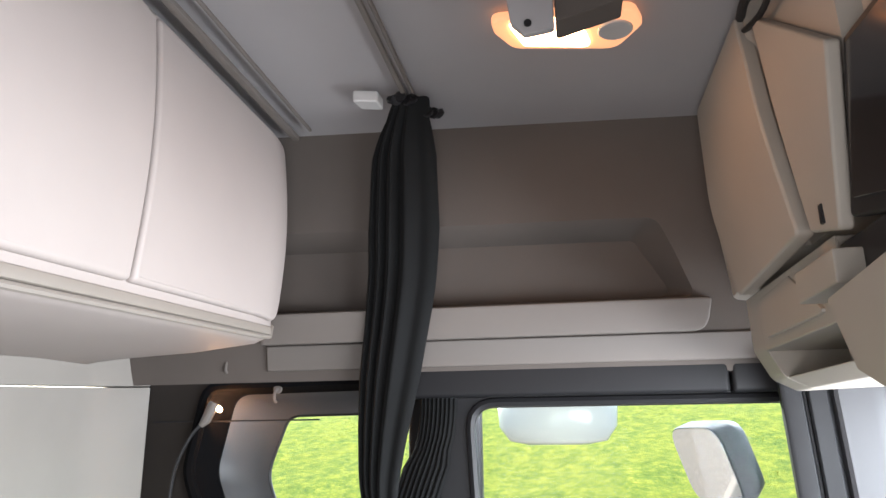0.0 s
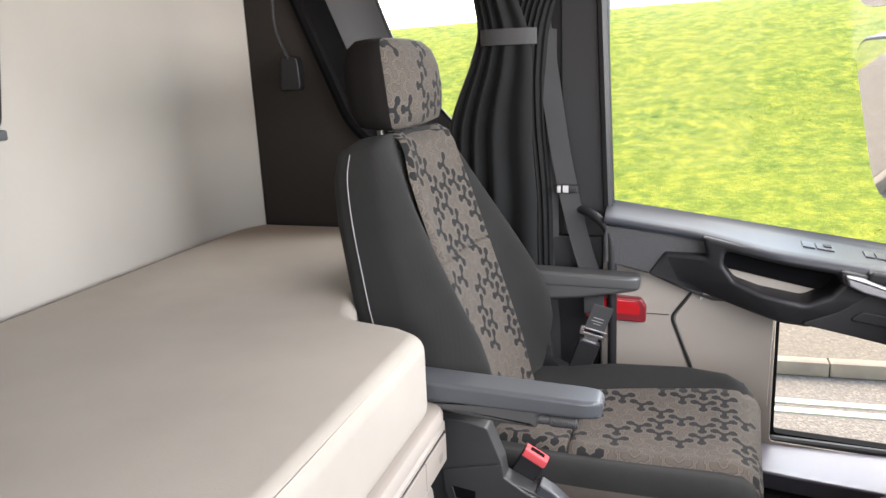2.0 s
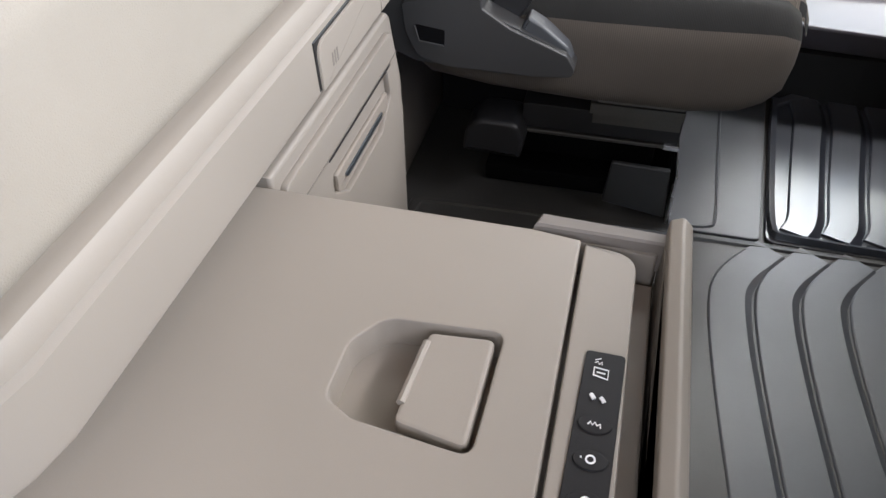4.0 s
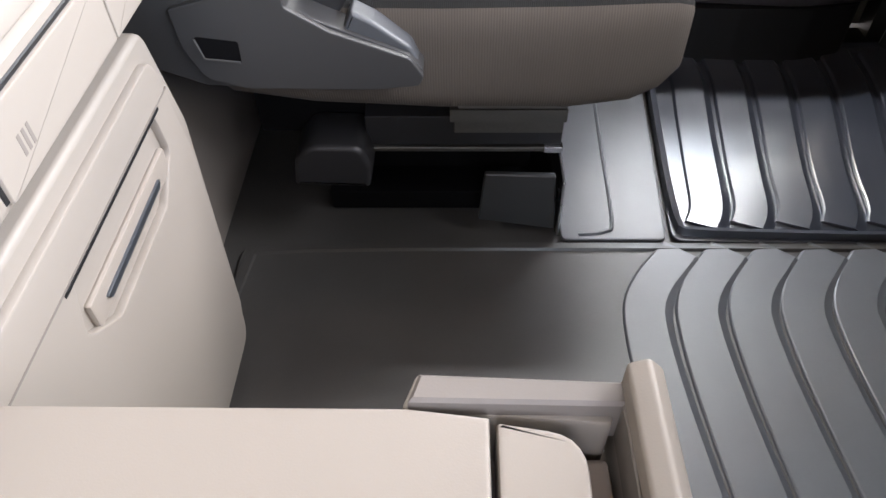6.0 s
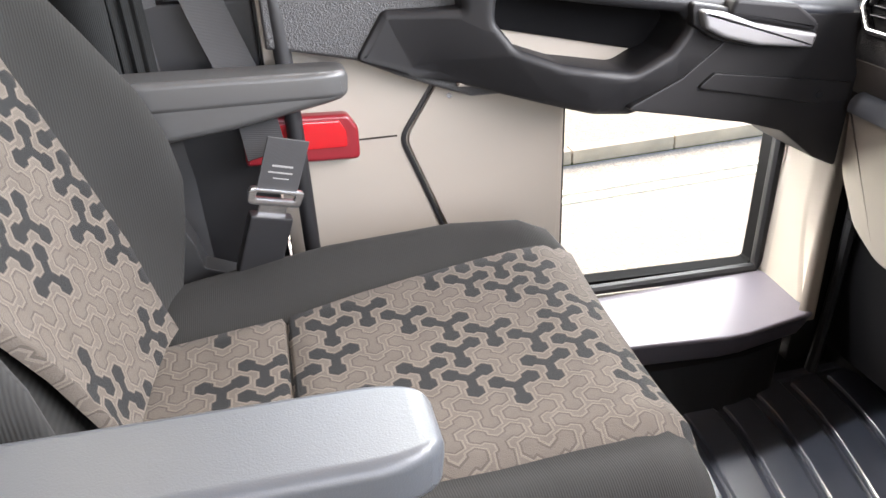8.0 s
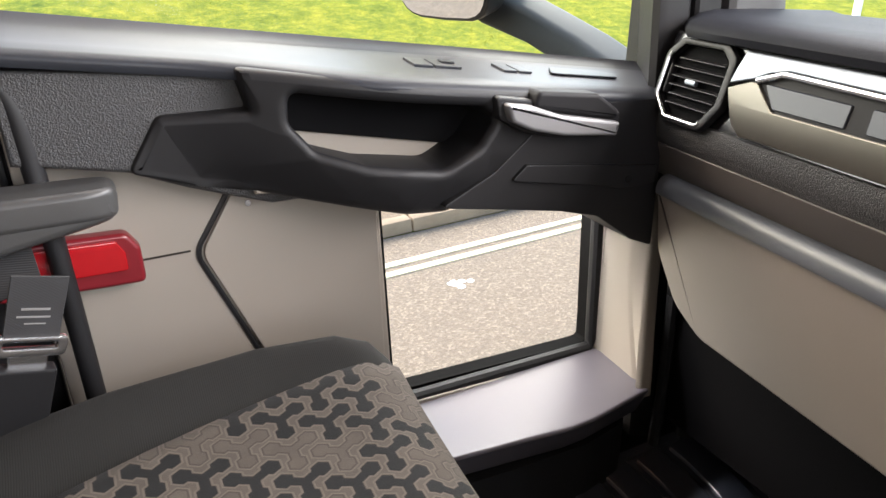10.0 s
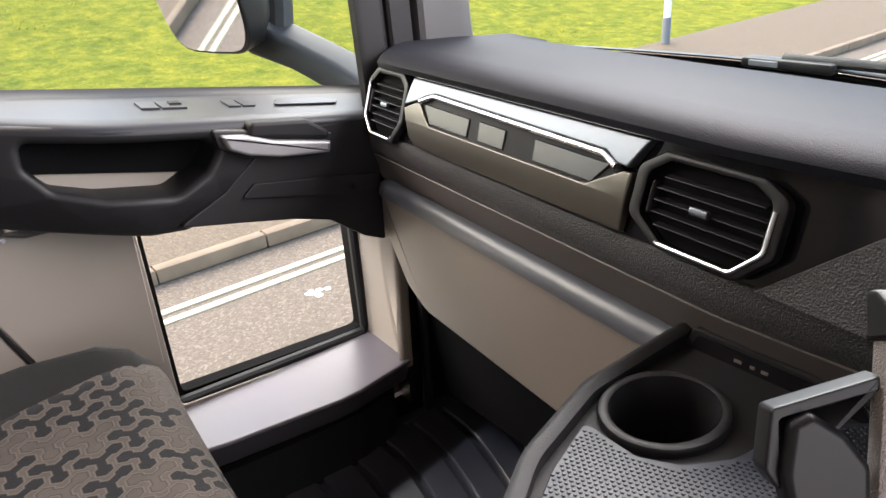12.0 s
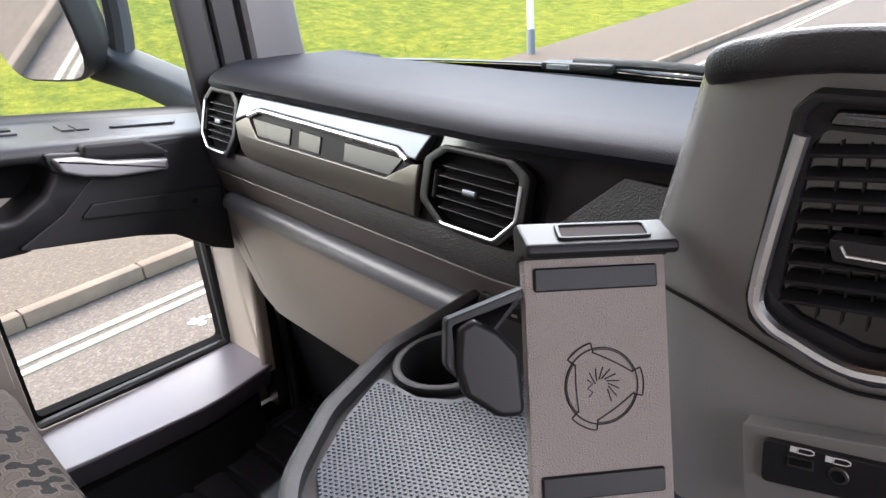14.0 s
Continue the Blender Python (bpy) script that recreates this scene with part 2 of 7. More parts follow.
M_VELOUR = surface("black_velour", (0.0065, 0.0055, 0.005), 0.95, grain=500, gbump=0.5, var=0.3, spec=0.1)
M_ARM = surface("grey_armrest_vinyl", (0.046, 0.046, 0.0455), 0.4, grain=900, gbump=0.2, var=0.05)
M_ARMTOP = surface("blue_grey_armrest_vinyl", (0.048, 0.052, 0.057), 0.42, grain=900, gbump=0.25, var=0.05)
M_CONSOLE = surface("console_plastic", (0.19, 0.187, 0.180), 0.22, grain=1000, gbump=0.2, var=0.1)
M_LEDGE = surface("satin_grey_plastic", (0.020, 0.022, 0.027), 0.42, grain=900, gbump=0.12, var=0.08, spec=0.24)
M_PIPING = surface("pale_piping", (0.21, 0.205, 0.20), 0.7, grain=500, gbump=0.0)
M_VENT = surface("vent_plastic", (0.009, 0.009, 0.010), 0.6, grain=900, gbump=0.1, var=0.1, spec=0.2)
M_WIPER = surface("weathered_black_rubber", (0.006, 0.006, 0.006), 0.9, grain=400, gbump=0.1, var=0.2, spec=0.05)
M_BASE = surface("seat_base_plastic", (0.027, 0.0275, 0.028), 0.45, grain=900, gbump=0.25, var=0.1)
M_WEB = weave("belt_webbing", (0.045, 0.045, 0.046), 0.0016, 2, 0.8)
M_CURTAIN = weave("curtain_cloth", (0.0085, 0.009, 0.009), 0.0018, 0, 0.85)
M_MATTRESS = surface("mattress_cloth", (0.262, 0.240, 0.206), 0.95, grain=800, gbump=0.5, gdist=0.0010, var=0.08, big=4, spec=0.15)
M_DRIVERCLOTH = surface("driver_seat_cloth", (0.20, 0.168, 0.145), 0.95, grain=500, gbump=0.5, gdist=0.001, var=0.1, spec=0.15)
M_RED = surface("red_reflector", (0.36, 0.006, 0.010), 0.15, grain=900, gbump=0.5, var=0.15, coat=0.6)
M_DARKRED = surface("dark_red_housing", (0.16, 0.01, 0.015), 0.3, grain=400, gbump=0.05)
M_BUCKLE = surface("red_button", (0.56, 0.075, 0.080), 0.6, grain=500, gbump=0.05, spec=0.15)
M_WHITE = surface("white_print", (0.75, 0.75, 0.75), 0.6, grain=500, gbump=0.0)
M_GLASS = glass_mat("window_glass")
M_MIRROR = surface("mirror_glass", (0.80, 0.82, 0.84), 0.03, 1.0, grain=20, gbump=0.0, var=0.01, rvar=0.0)
M_LAMP = glow("lamp_glow", (1.0, 0.52, 0.26), 4.0)
M_LAMPSHELL = glow("lamp_housing_glow", (1.0, 0.42, 0.20), 0.12)
M_LAMPTIP = glow("reading_glow", (1.0, 0.46, 0.18), 38.0)
M_CLEAR = surface("clear_plastic", (0.55, 0.54, 0.52), 0.15, grain=200, gbump=0.0, var=0.05)
M_ASPHALT = speckled("asphalt", (0.145, 0.108, 0.080), 62.0, 0.65)
M_PAVE = speckled("pavement_asphalt", (0.130, 0.090, 0.058), 60.0, 0.6)
M_KERB = surface("kerb_concrete", (0.25, 0.175, 0.118), 0.9, grain=60, gbump=0.5, gdist=0.004, var=0.25, big=3)
M_LINE = surface("road_line_paint", (0.60, 0.53, 0.36), 0.8, grain=60, gbump=0.4, gdist=0.003, var=0.25, big=4)
M_POLE = surface("pole_paint", (0.75, 0.75, 0.76), 0.5, grain=60, gbump=0.1, var=0.08)
M_POLEGREY = surface("pole_base_paint", (0.16, 0.17, 0.19), 0.6, grain=60, gbump=0.1, var=0.1)


def grass_mat():
    m, nt, b = nodes_of("grass")
    v = coords(nt)
    f1, f2, f3 = noise_tex(nt, v, 0.55, 5), noise_tex(nt, v, 3.2, 7, 0.8), noise_tex(nt, v, 38, 4, 0.75)
    c = ramp(nt, f2, [(0.36, (0.060, 0.105, 0.008)), (0.47, (0.155, 0.190, 0.014)), (0.56, (0.28, 0.275, 0.022)), (0.68, (0.47, 0.39, 0.035))])
    c = mixc(nt, op(nt, 'MULTIPLY', op(nt, 'SUBTRACT', f1, 0.35), 1.1), c, (0.36, 0.31, 0.028))
    c = mixc(nt, ramp(nt, f3, [(0.42, (0, 0, 0)), (0.62, (0.6, 0.6, 0.6))]), c, (0.085, 0.125, 0.009))
    nt.links.new(c, b.inputs["Base Color"])
    b.inputs["Roughness"].default_value = 0.95
    b.inputs["Specular IOR Level"].default_value = 0.15
    bump(nt, b, op(nt, 'ADD', f3, f2), 0.9, 0.05)
    return m


M_GRASS = grass_mat()
M_TUFT = surface("grass_blades", (0.26, 0.27, 0.022), 0.9, grain=3, gbump=0.0, var=0.35, big=2, spec=0.15)

# ---- mesh helpers ----
WORLD = {}


def thing(name, base, label, category, group="", kind=""):
    ob = new(name)
    ob.empty_display_size = 0.05
    ob.location = base
    WORLD[ob] = Matrix.Translation(base)
    return tagged(ob, label, category, group, kind)


def part(name, bm, material, parent=None, label="", sharp=35.0, **tags):
    """Links a bmesh as one mesh object, smooth but for its sharp edges."""
    bmesh.ops.recalc_face_normals(bm, faces=bm.faces[:])
    me = bpy.data.meshes.new(name)
    bm.to_mesh(me)
    bm.free()
    for p in me.polygons:
        p.use_smooth = True
    me.set_sharp_from_angle(angle=radians(sharp))
    me.materials.append(material)
    ob = new(name, me)
    wn = ob.modifiers.new("weighted", 'WEIGHTED_NORMAL')
    wn.keep_sharp = True
    if parent is not None:
        ob.parent = parent
        if parent in WORLD:
            ob.matrix_parent_inverse = WORLD[parent].inverted()
    if label or tags:
        tagged(ob, label, **tags)
    return ob


def fresh():
    return bmesh.new()


def box(bm, x0, x1, y0, y1, z0, z1, bev=0.0, seg=2, m=None):
    r = bmesh.ops.create_cube(bm, size=1.0)
    vs = r["verts"]
    for v in vs:
        v.co = Vector(((x0 + x1) / 2 + v.co.x * (x1 - x0), (y0 + y1) / 2 + v.co.y * (y1 - y0), (z0 + z1) / 2 + v.co.z * (z1 - z0)))
    es = list({e for v in vs for e in v.link_edges})
    if bev:
        out = bmesh.ops.bevel(bm, geom=es, offset=bev, segments=seg, profile=0.5, affect='EDGES')
        vs = list({v for f in out["faces"] for v in f.verts})
    if m is not None:
        for v in vs:
            v.co = m @ v.co
    return bm


def sliced(bm, axis, values):
    """Cuts a mesh across an axis, so that it can be bent smoothly."""
    no = {"x": (1, 0, 0), "y": (0, 1, 0), "z": (0, 0, 1)}[axis]
    for v in values:
        bmesh.ops.bisect_plane(bm, geom=bm.verts[:] + bm.edges[:] + bm.faces[:], plane_co=Vector(no) * v, plane_no=no)
    return bm


def lift(axis, a, b, c):
    """The 2D point (a, b) at height c along an axis."""
    return Vector({"x": (c, a, b), "y": (a, c, b), "z": (a, b, c)}[axis])


def rounded(pts, r, n=5):
    """A polygon with its corners rounded; r: one radius or one a corner."""
    out = []
    k = len(pts)
    for i in range(k):
        p, a, b = Vector(pts[i]), Vector(pts[i - 1]), Vector(pts[(i + 1) % k])
        ri = r[i] if isinstance(r, (list, tuple)) else r
        if ri <= 0:
            out.append(p)
            continue
        da, db = (a - p).normalized(), (b - p).normalized()
        half = da.angle(db) / 2
        t = min(ri / math.tan(half), (a - p).length * 0.49, (b - p).length * 0.49)
        s, e = p + da * t, p + db * t
        for j in range(n + 1):
            u = j / n
            out.append(s * (1 - u) ** 2 + p * 2 * u * (1 - u) + e * u * u)
    return out


def prism(bm, pts, axis, a, b, bev=0.0, seg=2, holes=(), m=None):
    """A flat outline, with holes if any, made thick along an axis."""
    loops = [pts, *holes]
    start = len(bm.verts)
    edges, cap = [], []
    for lp in loops:
        vs = [bm.verts.new(lift(axis, p[0], p[1], a)) for p in lp]
        cap.append(vs)
        edges += [bm.edges.new((vs[i], vs[(i + 1) % len(vs)])) for i in range(len(vs))]
    if len(loops) == 1:
        faces = [bm.faces.new(cap[0])]
    else:
        faces = [g for g in bmesh.ops.triangle_fill(bm, use_beauty=True, use_dissolve=False, edges=edges)["geom"] if isinstance(g, bmesh.types.BMFace)]
    ext = bmesh.ops.extrude_face_region(bm, geom=faces)
    top = [g for g in ext["geom"] if isinstance(g, bmesh.types.BMVert)]
    d = lift(axis, 0, 0, b - a)
    for v in top:
        v.co += d
    allv = [v for vs in cap for v in vs] + top
    if bev:
        es = [e for e in {e for v in allv for e in v.link_edges} if len(e.link_faces) == 2 and e.calc_face_angle(0) > 0.6]
        bmesh.ops.recalc_face_normals(bm, faces=list({f for v in allv for f in v.link_faces}))
        out = bmesh.ops.bevel(bm, geom=es, offset=bev, segments=seg, profile=0.5, affect='EDGES')
        allv = list({v for f in out["faces"] for v in f.verts} | {v for v in allv if v.is_valid})
    if m is not None:
        bm.verts.ensure_lookup_table()
        for v in allv:
            v.co = m @ v.co
    return bm


def loft(bm, rings, closed=True, caps=True):
    rows = [[bm.verts.new(p) for p in ring] for ring in rings]
    n = len(rows[0])
    for a, b in zip(rows, rows[1:]):
        for i in range(n if closed else n - 1):
            bm.faces.new((a[i], a[(i + 1) % n], b[(i + 1) % n], b[i]))
    if caps and closed:
        bm.faces.new(rows[0])
        bm.faces.new(rows[-1])
    return bm


def smooth_path(pts, n=6):
    """A Catmull-Rom line through the points."""
    P = [Vector(p) for p in pts]
    out = []
    for i in range(len(P) - 1):
        p0, p1, p2, p3 = P[max(i - 1, 0)], P[i], P[i + 1], P[min(i + 2, len(P) - 1)]
        for j in range(n):
            u = j / n
            out.append(0.5 * ((2 * p1) + (p2 - p0) * u + (2 * p0 - 5 * p1 + 4 * p2 - p3) * u * u + (3 * p1 - p0 - 3 * p2 + p3) * u ** 3))
    out.append(P[-1])
    return out


def tube(bm, pts, r, n=10, side=None, flat=1.0):
    """A round (or flattened) bar along a line. side: the wide direction of a flattened one."""
    rings = []
    up = Vector(side) if side else None
    for i, p in enumerate(pts):
        d = (Vector(pts[min(i + 1, len(pts) - 1)]) - Vector(pts[max(i - 1, 0)])).normalized()
        if up is None:
            up = d.orthogonal()
        a = (up - d * up.dot(d)).normalized()
        if side is None:
            up = a
        b = d.cross(a)
        rr = r[i] if isinstance(r, (list, tuple)) else r
        rings.append([Vector(p) + a * rr * math.cos(2 * math.pi * k / n) + b * rr * flat * math.sin(2 * math.pi * k / n) for k in range(n)])
    return loft(bm, rings)


def strap(bm, pts, wide, width, thick=0.0015):
    """A band along a line, wide along a direction."""
    rings = []
    for i, p in enumerate(pts):
        d = (Vector(pts[min(i + 1, len(pts) - 1)]) - Vector(pts[max(i - 1, 0)])).normalized()
        a = (Vector(wide) - d * Vector(wide).dot(d)).normalized() * width / 2
        b = d.cross(a).normalized() * thick / 2
        p = Vector(p)
        rings.append([p - a - b, p + a - b, p + a + b, p - a + b])
    return loft(bm, rings)


def disc(bm, c, r, normal, depth, n=24, bev=0.0):
    c, nrm = Vector(c), Vector(normal).normalized()
    a = nrm.orthogonal().normalized()
    b = nrm.cross(a)
    ring = lambda rr, h: [c + nrm * h + (a * math.cos(2 * math.pi * k / n) + b * math.sin(2 * math.pi * k / n)) * rr for k in range(n)]
    if bev:
        return loft(bm, [ring(r, 0), ring(r, depth - bev), ring(r - bev, depth)])
    return loft(bm, [ring(r, 0), ring(r, depth)])


# ---- ground outside ----
KS, RISE = 0.0, 0.030           # the road runs with the truck and rises ahead
KD = Vector((1, KS, 0)).normalized()
KN = Vector((-KD.y, KD.x, 0))
K0 = Vector((0, 6.0, 0))
SLOPE = Matrix(((1, 0, 0, 0), (0, 1, 0, 0), (RISE, 0, 1, -1.5 * RISE), (0, 0, 0, 1)))
ROADZ, PAVEZ = -1.40, -1.285


def kerb_point(s, d, z):
    p = K0 + KD * s + KN * d
    return Vector((p.x, p.y, z + RISE * (p.x - 1.5)))


def bank(d):
    """Height of the grass at a distance behind the kerb."""
    if d < 2.75:
        return PAVEZ - 0.06
    u = min(1.0, max(0.0, (d - 2.75) / 20.0))
    return PAVEZ - 0.02 + 3.7 * (u * u * (3 - 2 * u)) + 0.03 * (d - 2.75 if d < 30 else 27)


def ground():
    bm = fresh()
    ss = [-600, -200, -60] + [-30 + 4 * i for i in range(26)] + [110, 250, 700]
    ds = [-900, -200, -40, -10, 0.3, 2.6, 2.76, 3.4, 4.2, 5, 6, 7, 8, 9, 10, 12, 14, 16, 18, 20, 23, 27, 40, 90, 300, 900]
    rows = []
    for s in ss:
        rows.append([kerb_point(s, d, (ROADZ - 0.12 if d < 0 else bank(d) if d > 2.7 else PAVEZ - 0.2) + (0.05 * math.sin(s * 0.7 + d) if 4 < d < 40 else 0)) for d in ds])
    loft(bm, rows, closed=False, caps=False)
    part("ground", bm, M_GRASS, None, "sloping roadside lawn of rough yellowish green grass", category="ground", kind="structure")
    bm = fresh()
    box(bm, -200, 400, -60, 0, ROADZ - 0.1, ROADZ, m=SLOPE @ Matrix.Translation(K0))
    part("road", bm, M_ASPHALT, None, "worn grey-brown asphalt road with fine stone chippings", category="road", kind="structure")
    bm = fresh()
    box(bm, -200, 400, 0.126, 2.78, PAVEZ - 0.15, PAVEZ, m=SLOPE @ Matrix.Translation(K0))
    part("pavement", bm, M_PAVE, None, "patched reddish asphalt pavement behind the kerb", category="pavement", kind="structure")
    for k, d in ((0, -0.64), (1, -0.49)):
        bm = fresh()
        box(bm, -60, 120, d - 0.035, d + 0.035, ROADZ - 0.01, ROADZ + 0.010, m=SLOPE @ Matrix.Translation(K0))
        part("road_line", bm, M_LINE, None, "pale yellow painted line beside the kerb", category="road line", group="double lines", kind="structure")
    rnd = random.Random(3)
    bm = fresh()
    for i in range(9):
        disc(bm, kerb_point(2.0 + rnd.uniform(-.09, .09), -1.02 + rnd.uniform(-.05, .05), ROADZ), rnd.uniform(.012, .035), (0, 0, 1), 0.004, 7)
    part("paint_splash", bm, M_WHITE, None, "small white paint splash on the asphalt", category="paint")
    # grass tufts on the near part of the bank
    vs, fs = [], []
    for i in range(26000):
        s, d = rnd.uniform(-14, 26), 2.82 + 14 * rnd.random() ** 1.6
        base = kerb_point(s, d, bank(d) - 0.02)
        a, h, w = rnd.uniform(0, 6.3), rnd.uniform(.015, .04), rnd.uniform(.006, .016)
        side = Vector((math.cos(a), math.sin(a), 0)) * w
        tip = base + Vector((rnd.uniform(-.05, .05), rnd.uniform(-.05, .05), h))
        k = len(vs)
        vs += [base - side, base + side, tip]
        fs.append((k, k + 1, k + 2))
    me = bpy.data.meshes.new("grass")
    me.from_pydata(vs, [], fs)
    me.materials.append(M_TUFT)
    tagged(new("grass", me), "short tufts of green and yellowish grass", "grass", kind="stuff")


ground()


def kerb():
    k = thing("kerb", kerb_point(0, 0.06, ROADZ), "row of worn beige concrete kerbstones", "kerb", kind="structure")
    bm = fresh()
    box(bm, 0.004, 0.911, 0.0, 0.125, -0.12, 0.0, 0.012, 2)
    first = part("kerbstone", bm, M_KERB, k)
    me = first.data
    rnd = random.Random(8)
    for i in range(-8, 44):
        ob = first if i == -8 else new("kerbstone", me)
        ob.parent = k
        ob.matrix_parent_inverse = WORLD[k].inverted()
        x = 0.25 + 0.915 * i
        ob.matrix_basis = Matrix.Translation((x, 6.0 + rnd.uniform(-.006, .006), PAVEZ + 0.004 + RISE * (x - 1.5) + rnd.uniform(-.004, .004))) @ pose(0, 0, 0, rnd.uniform(-1, 1), -math.degrees(RISE), rnd.uniform(-.4, .4))


kerb()


def lamp_post():
    c = kerb_point(10.9, 2.55, PAVEZ)
    t = thing("lamp_post", c, "white painted steel lamp post with dark grey base sleeve", "lamp post")
    bm = fresh()
    tube(bm, [c, c + Vector((0, 0, 0.42)), c + Vector((0, 0, 0.45))], [0.075, 0.075, 0.055], 20)
    part("base_sleeve", bm, M_POLEGREY, t, "dark grey sleeve")
    bm = fresh()
    tube(bm, [c + Vector((0, 0, 0.44)), c + Vector((0, 0, 5.0))], [0.062, 0.05], 20)
    part("post", bm, M_POLE, t)


lamp_post()


# ---- cab shell ----
def shell():
    bm = fresh()
    box(bm, -1.32, 1.00, -0.50, 2.02, -0.10, -0.002)
    part("floor", bm, M_RUBBER_DULL, None, "dull black rubber cab floor", category="floor", kind="structure")
    # rear wall in two cloth panels, with the rounded corner beside the bunk
    for z0, z1 in ((0.0, 1.5995), (1.602, 2.26)):
        bm = fresh()
        pts = [(-1.30, -0.46), (-1.25, -0.46), (-1.25, 1.66), (-1.235, 1.74), (-1.20, 1.81), (-1.165, 1.858), (-1.19, 1.90), (-1.30, 1.90)]
        prism(bm, pts, "z", z0, z1, 0.004, 2)
        for v in bm.verts:
            if 1.5 < v.co.z < 1.7:
                v.co.z -= 0.048 * (1.9 - v.co.y)
        part("wall_rear", bm, M_WALLCLOTH, None, "cream cloth rear wall panel", category="wall", kind="structure")
    bm = fresh()
    box(bm, -1.30, -0.30, -0.56, -0.50, -0.1, 2.26)
    box(bm, -0.30, 1.05, -0.56, -0.50, 1.55, 2.26)
    box(bm, 0.80, 1.05, -0.56, -0.50, -0.1, 1.55)
    part("wall_driver", bm, M_DARKWALL, None, "dark trim round the open driver doorway", category="wall", kind="structure")
    # front bulkhead and header, the windscreen opens between them
    bm = fresh()
    box(bm, 0.92, 0.98, -0.50, 1.95, -0.1, 0.66)
    box(bm, 0.80, 0.90, -0.50, 1.95, 1.56, 2.26)
    part("wall_front", bm, M_PILLAR, None, "dark front bulkhead and windscreen header", category="wall", kind="structure")
    bm = fresh()
    prism(bm, [(-1.32, -0.50), (1.0, -0.50), (1.0, 1.80), (-1.32, 1.80)], "z", 2.24, 2.32)
    for v in bm.verts:
        v.co.z -= 0.028 * (v.co.x - 0.4)
    part("ceiling", bm, M_CEILING, None, "light grey cloth cab ceiling with a recessed groove", category="ceiling", kind="structure")
    # windscreen
    w = thing("windscreen", (0.95, 0.7, 0.7), "large clear laminated windscreen", "windscreen", kind="structure")
    bm = fresh()
    rings = []
    for k in range(17):
        y = -0.50 + 2.36 * k / 16
        dx = -0.12 * abs((y - 0.68) / 1.18) ** 3
        rings.append([Vector((1.00 + dx, y, 0.655)), Vector((0.90 + dx, y, 1.57)), Vector((0.904 + dx, y, 1.57)), Vector((1.004 + dx, y, 0.655))])
    loft(bm, rings)
    g = part("pane", bm, M_GLASS, w)
    g.visible_shadow = False


shell()


def sleeper_side():
    """Dark panel beside the bunk with its quarter window."""
    y0, y1 = 1.90, 2.06
    outer = rounded([(-1.00, 1.60), (-1.045, 1.36), (-0.885, 0.98), (-0.70, 0.83), (-0.32, 0.83), (-0.30, 1.61)], [.06, .12, .2, .1, .05, .05], 6)
    inner = rounded([(-0.80, 1.515), (-0.862, 1.345), (-0.775, 1.12), (-0.62, 0.95), (-0.36, 0.95), (-0.34, 1.52)], [.05, .12, .2, .1, .05, .05], 6)
    bm = fresh()
    prism(bm, [(-1.32, 0.0), (-0.24, 0.0), (-0.24, 1.62), (-1.32, 1.62)], "y", y0, y1, holes=[outer])
    part("wall_side", bm, M_DARKWALL, None, "dark brown side panel beside the bunk", category="wall", kind="structure")
    bm = fresh()
    box(bm, -1.168, -0.66, y0 - 0.004, y0 + 0.01, 1.497, 1.501)
    part("trim", bm, M_BLACK, None, "thin dark joint in the side panel", category="trim", kind="structure")
    w = thing("window_1", (-0.65, 1.95, 0.9), "quarter window in a deep slate grey rounded surround", "window", kind="structure")
    for name, steps, material, label in (("outer_band", (0.0, 0.08, 0.18, 0.30, 0.42), M_DEEP, "black outer band"), ("surround", (0.42, 0.46, 0.54, 0.65, 0.8, 0.92, 1.0), M_GREYSOFT, "slate grey rounded surround")):
        bm = fresh()
        rings = []
        for u in steps:
            yy = y0 - 0.012 + (2.035 - y0) * math.sin(u * math.pi / 2)
            k = 0.35 * u + 0.65 * (1 - math.cos(u * math.pi / 2))
            rings.append([Vector((a[0] * (1 - k) + b[0] * k, yy, a[1] * (1 - k) + b[1] * k)) for a, b in zip(outer, inner)])
        loft(bm, rings, True, False)
        part(name, bm, material, w, label, 60)
    bm = fresh()
    tube(bm, [Vector((p[0], y0 - 0.008, p[1])) for p in outer] + [Vector((outer[0][0], y0 - 0.008, outer[0][1]))], 0.017, 8, side=(0, 1, 0))
    part("lip", bm, M_DEEP, w, "black lip")
    bm = fresh()
    prism(bm, [(p[0], p[1]) for p in inner], "y", 2.034, 2.038)
    part("pane", bm, M_GLASS, w).visible_shadow = False
    bm = fresh()
    tube(bm, [Vector((p[0], 2.028, p[1])) for p in inner] + [Vector((inner[0][0], 2.028, inner[0][1]))], 0.006, 6, side=(0, 1, 0))
    part("seal", bm, M_BLACK, w, "black rubber seal")


sleeper_side()


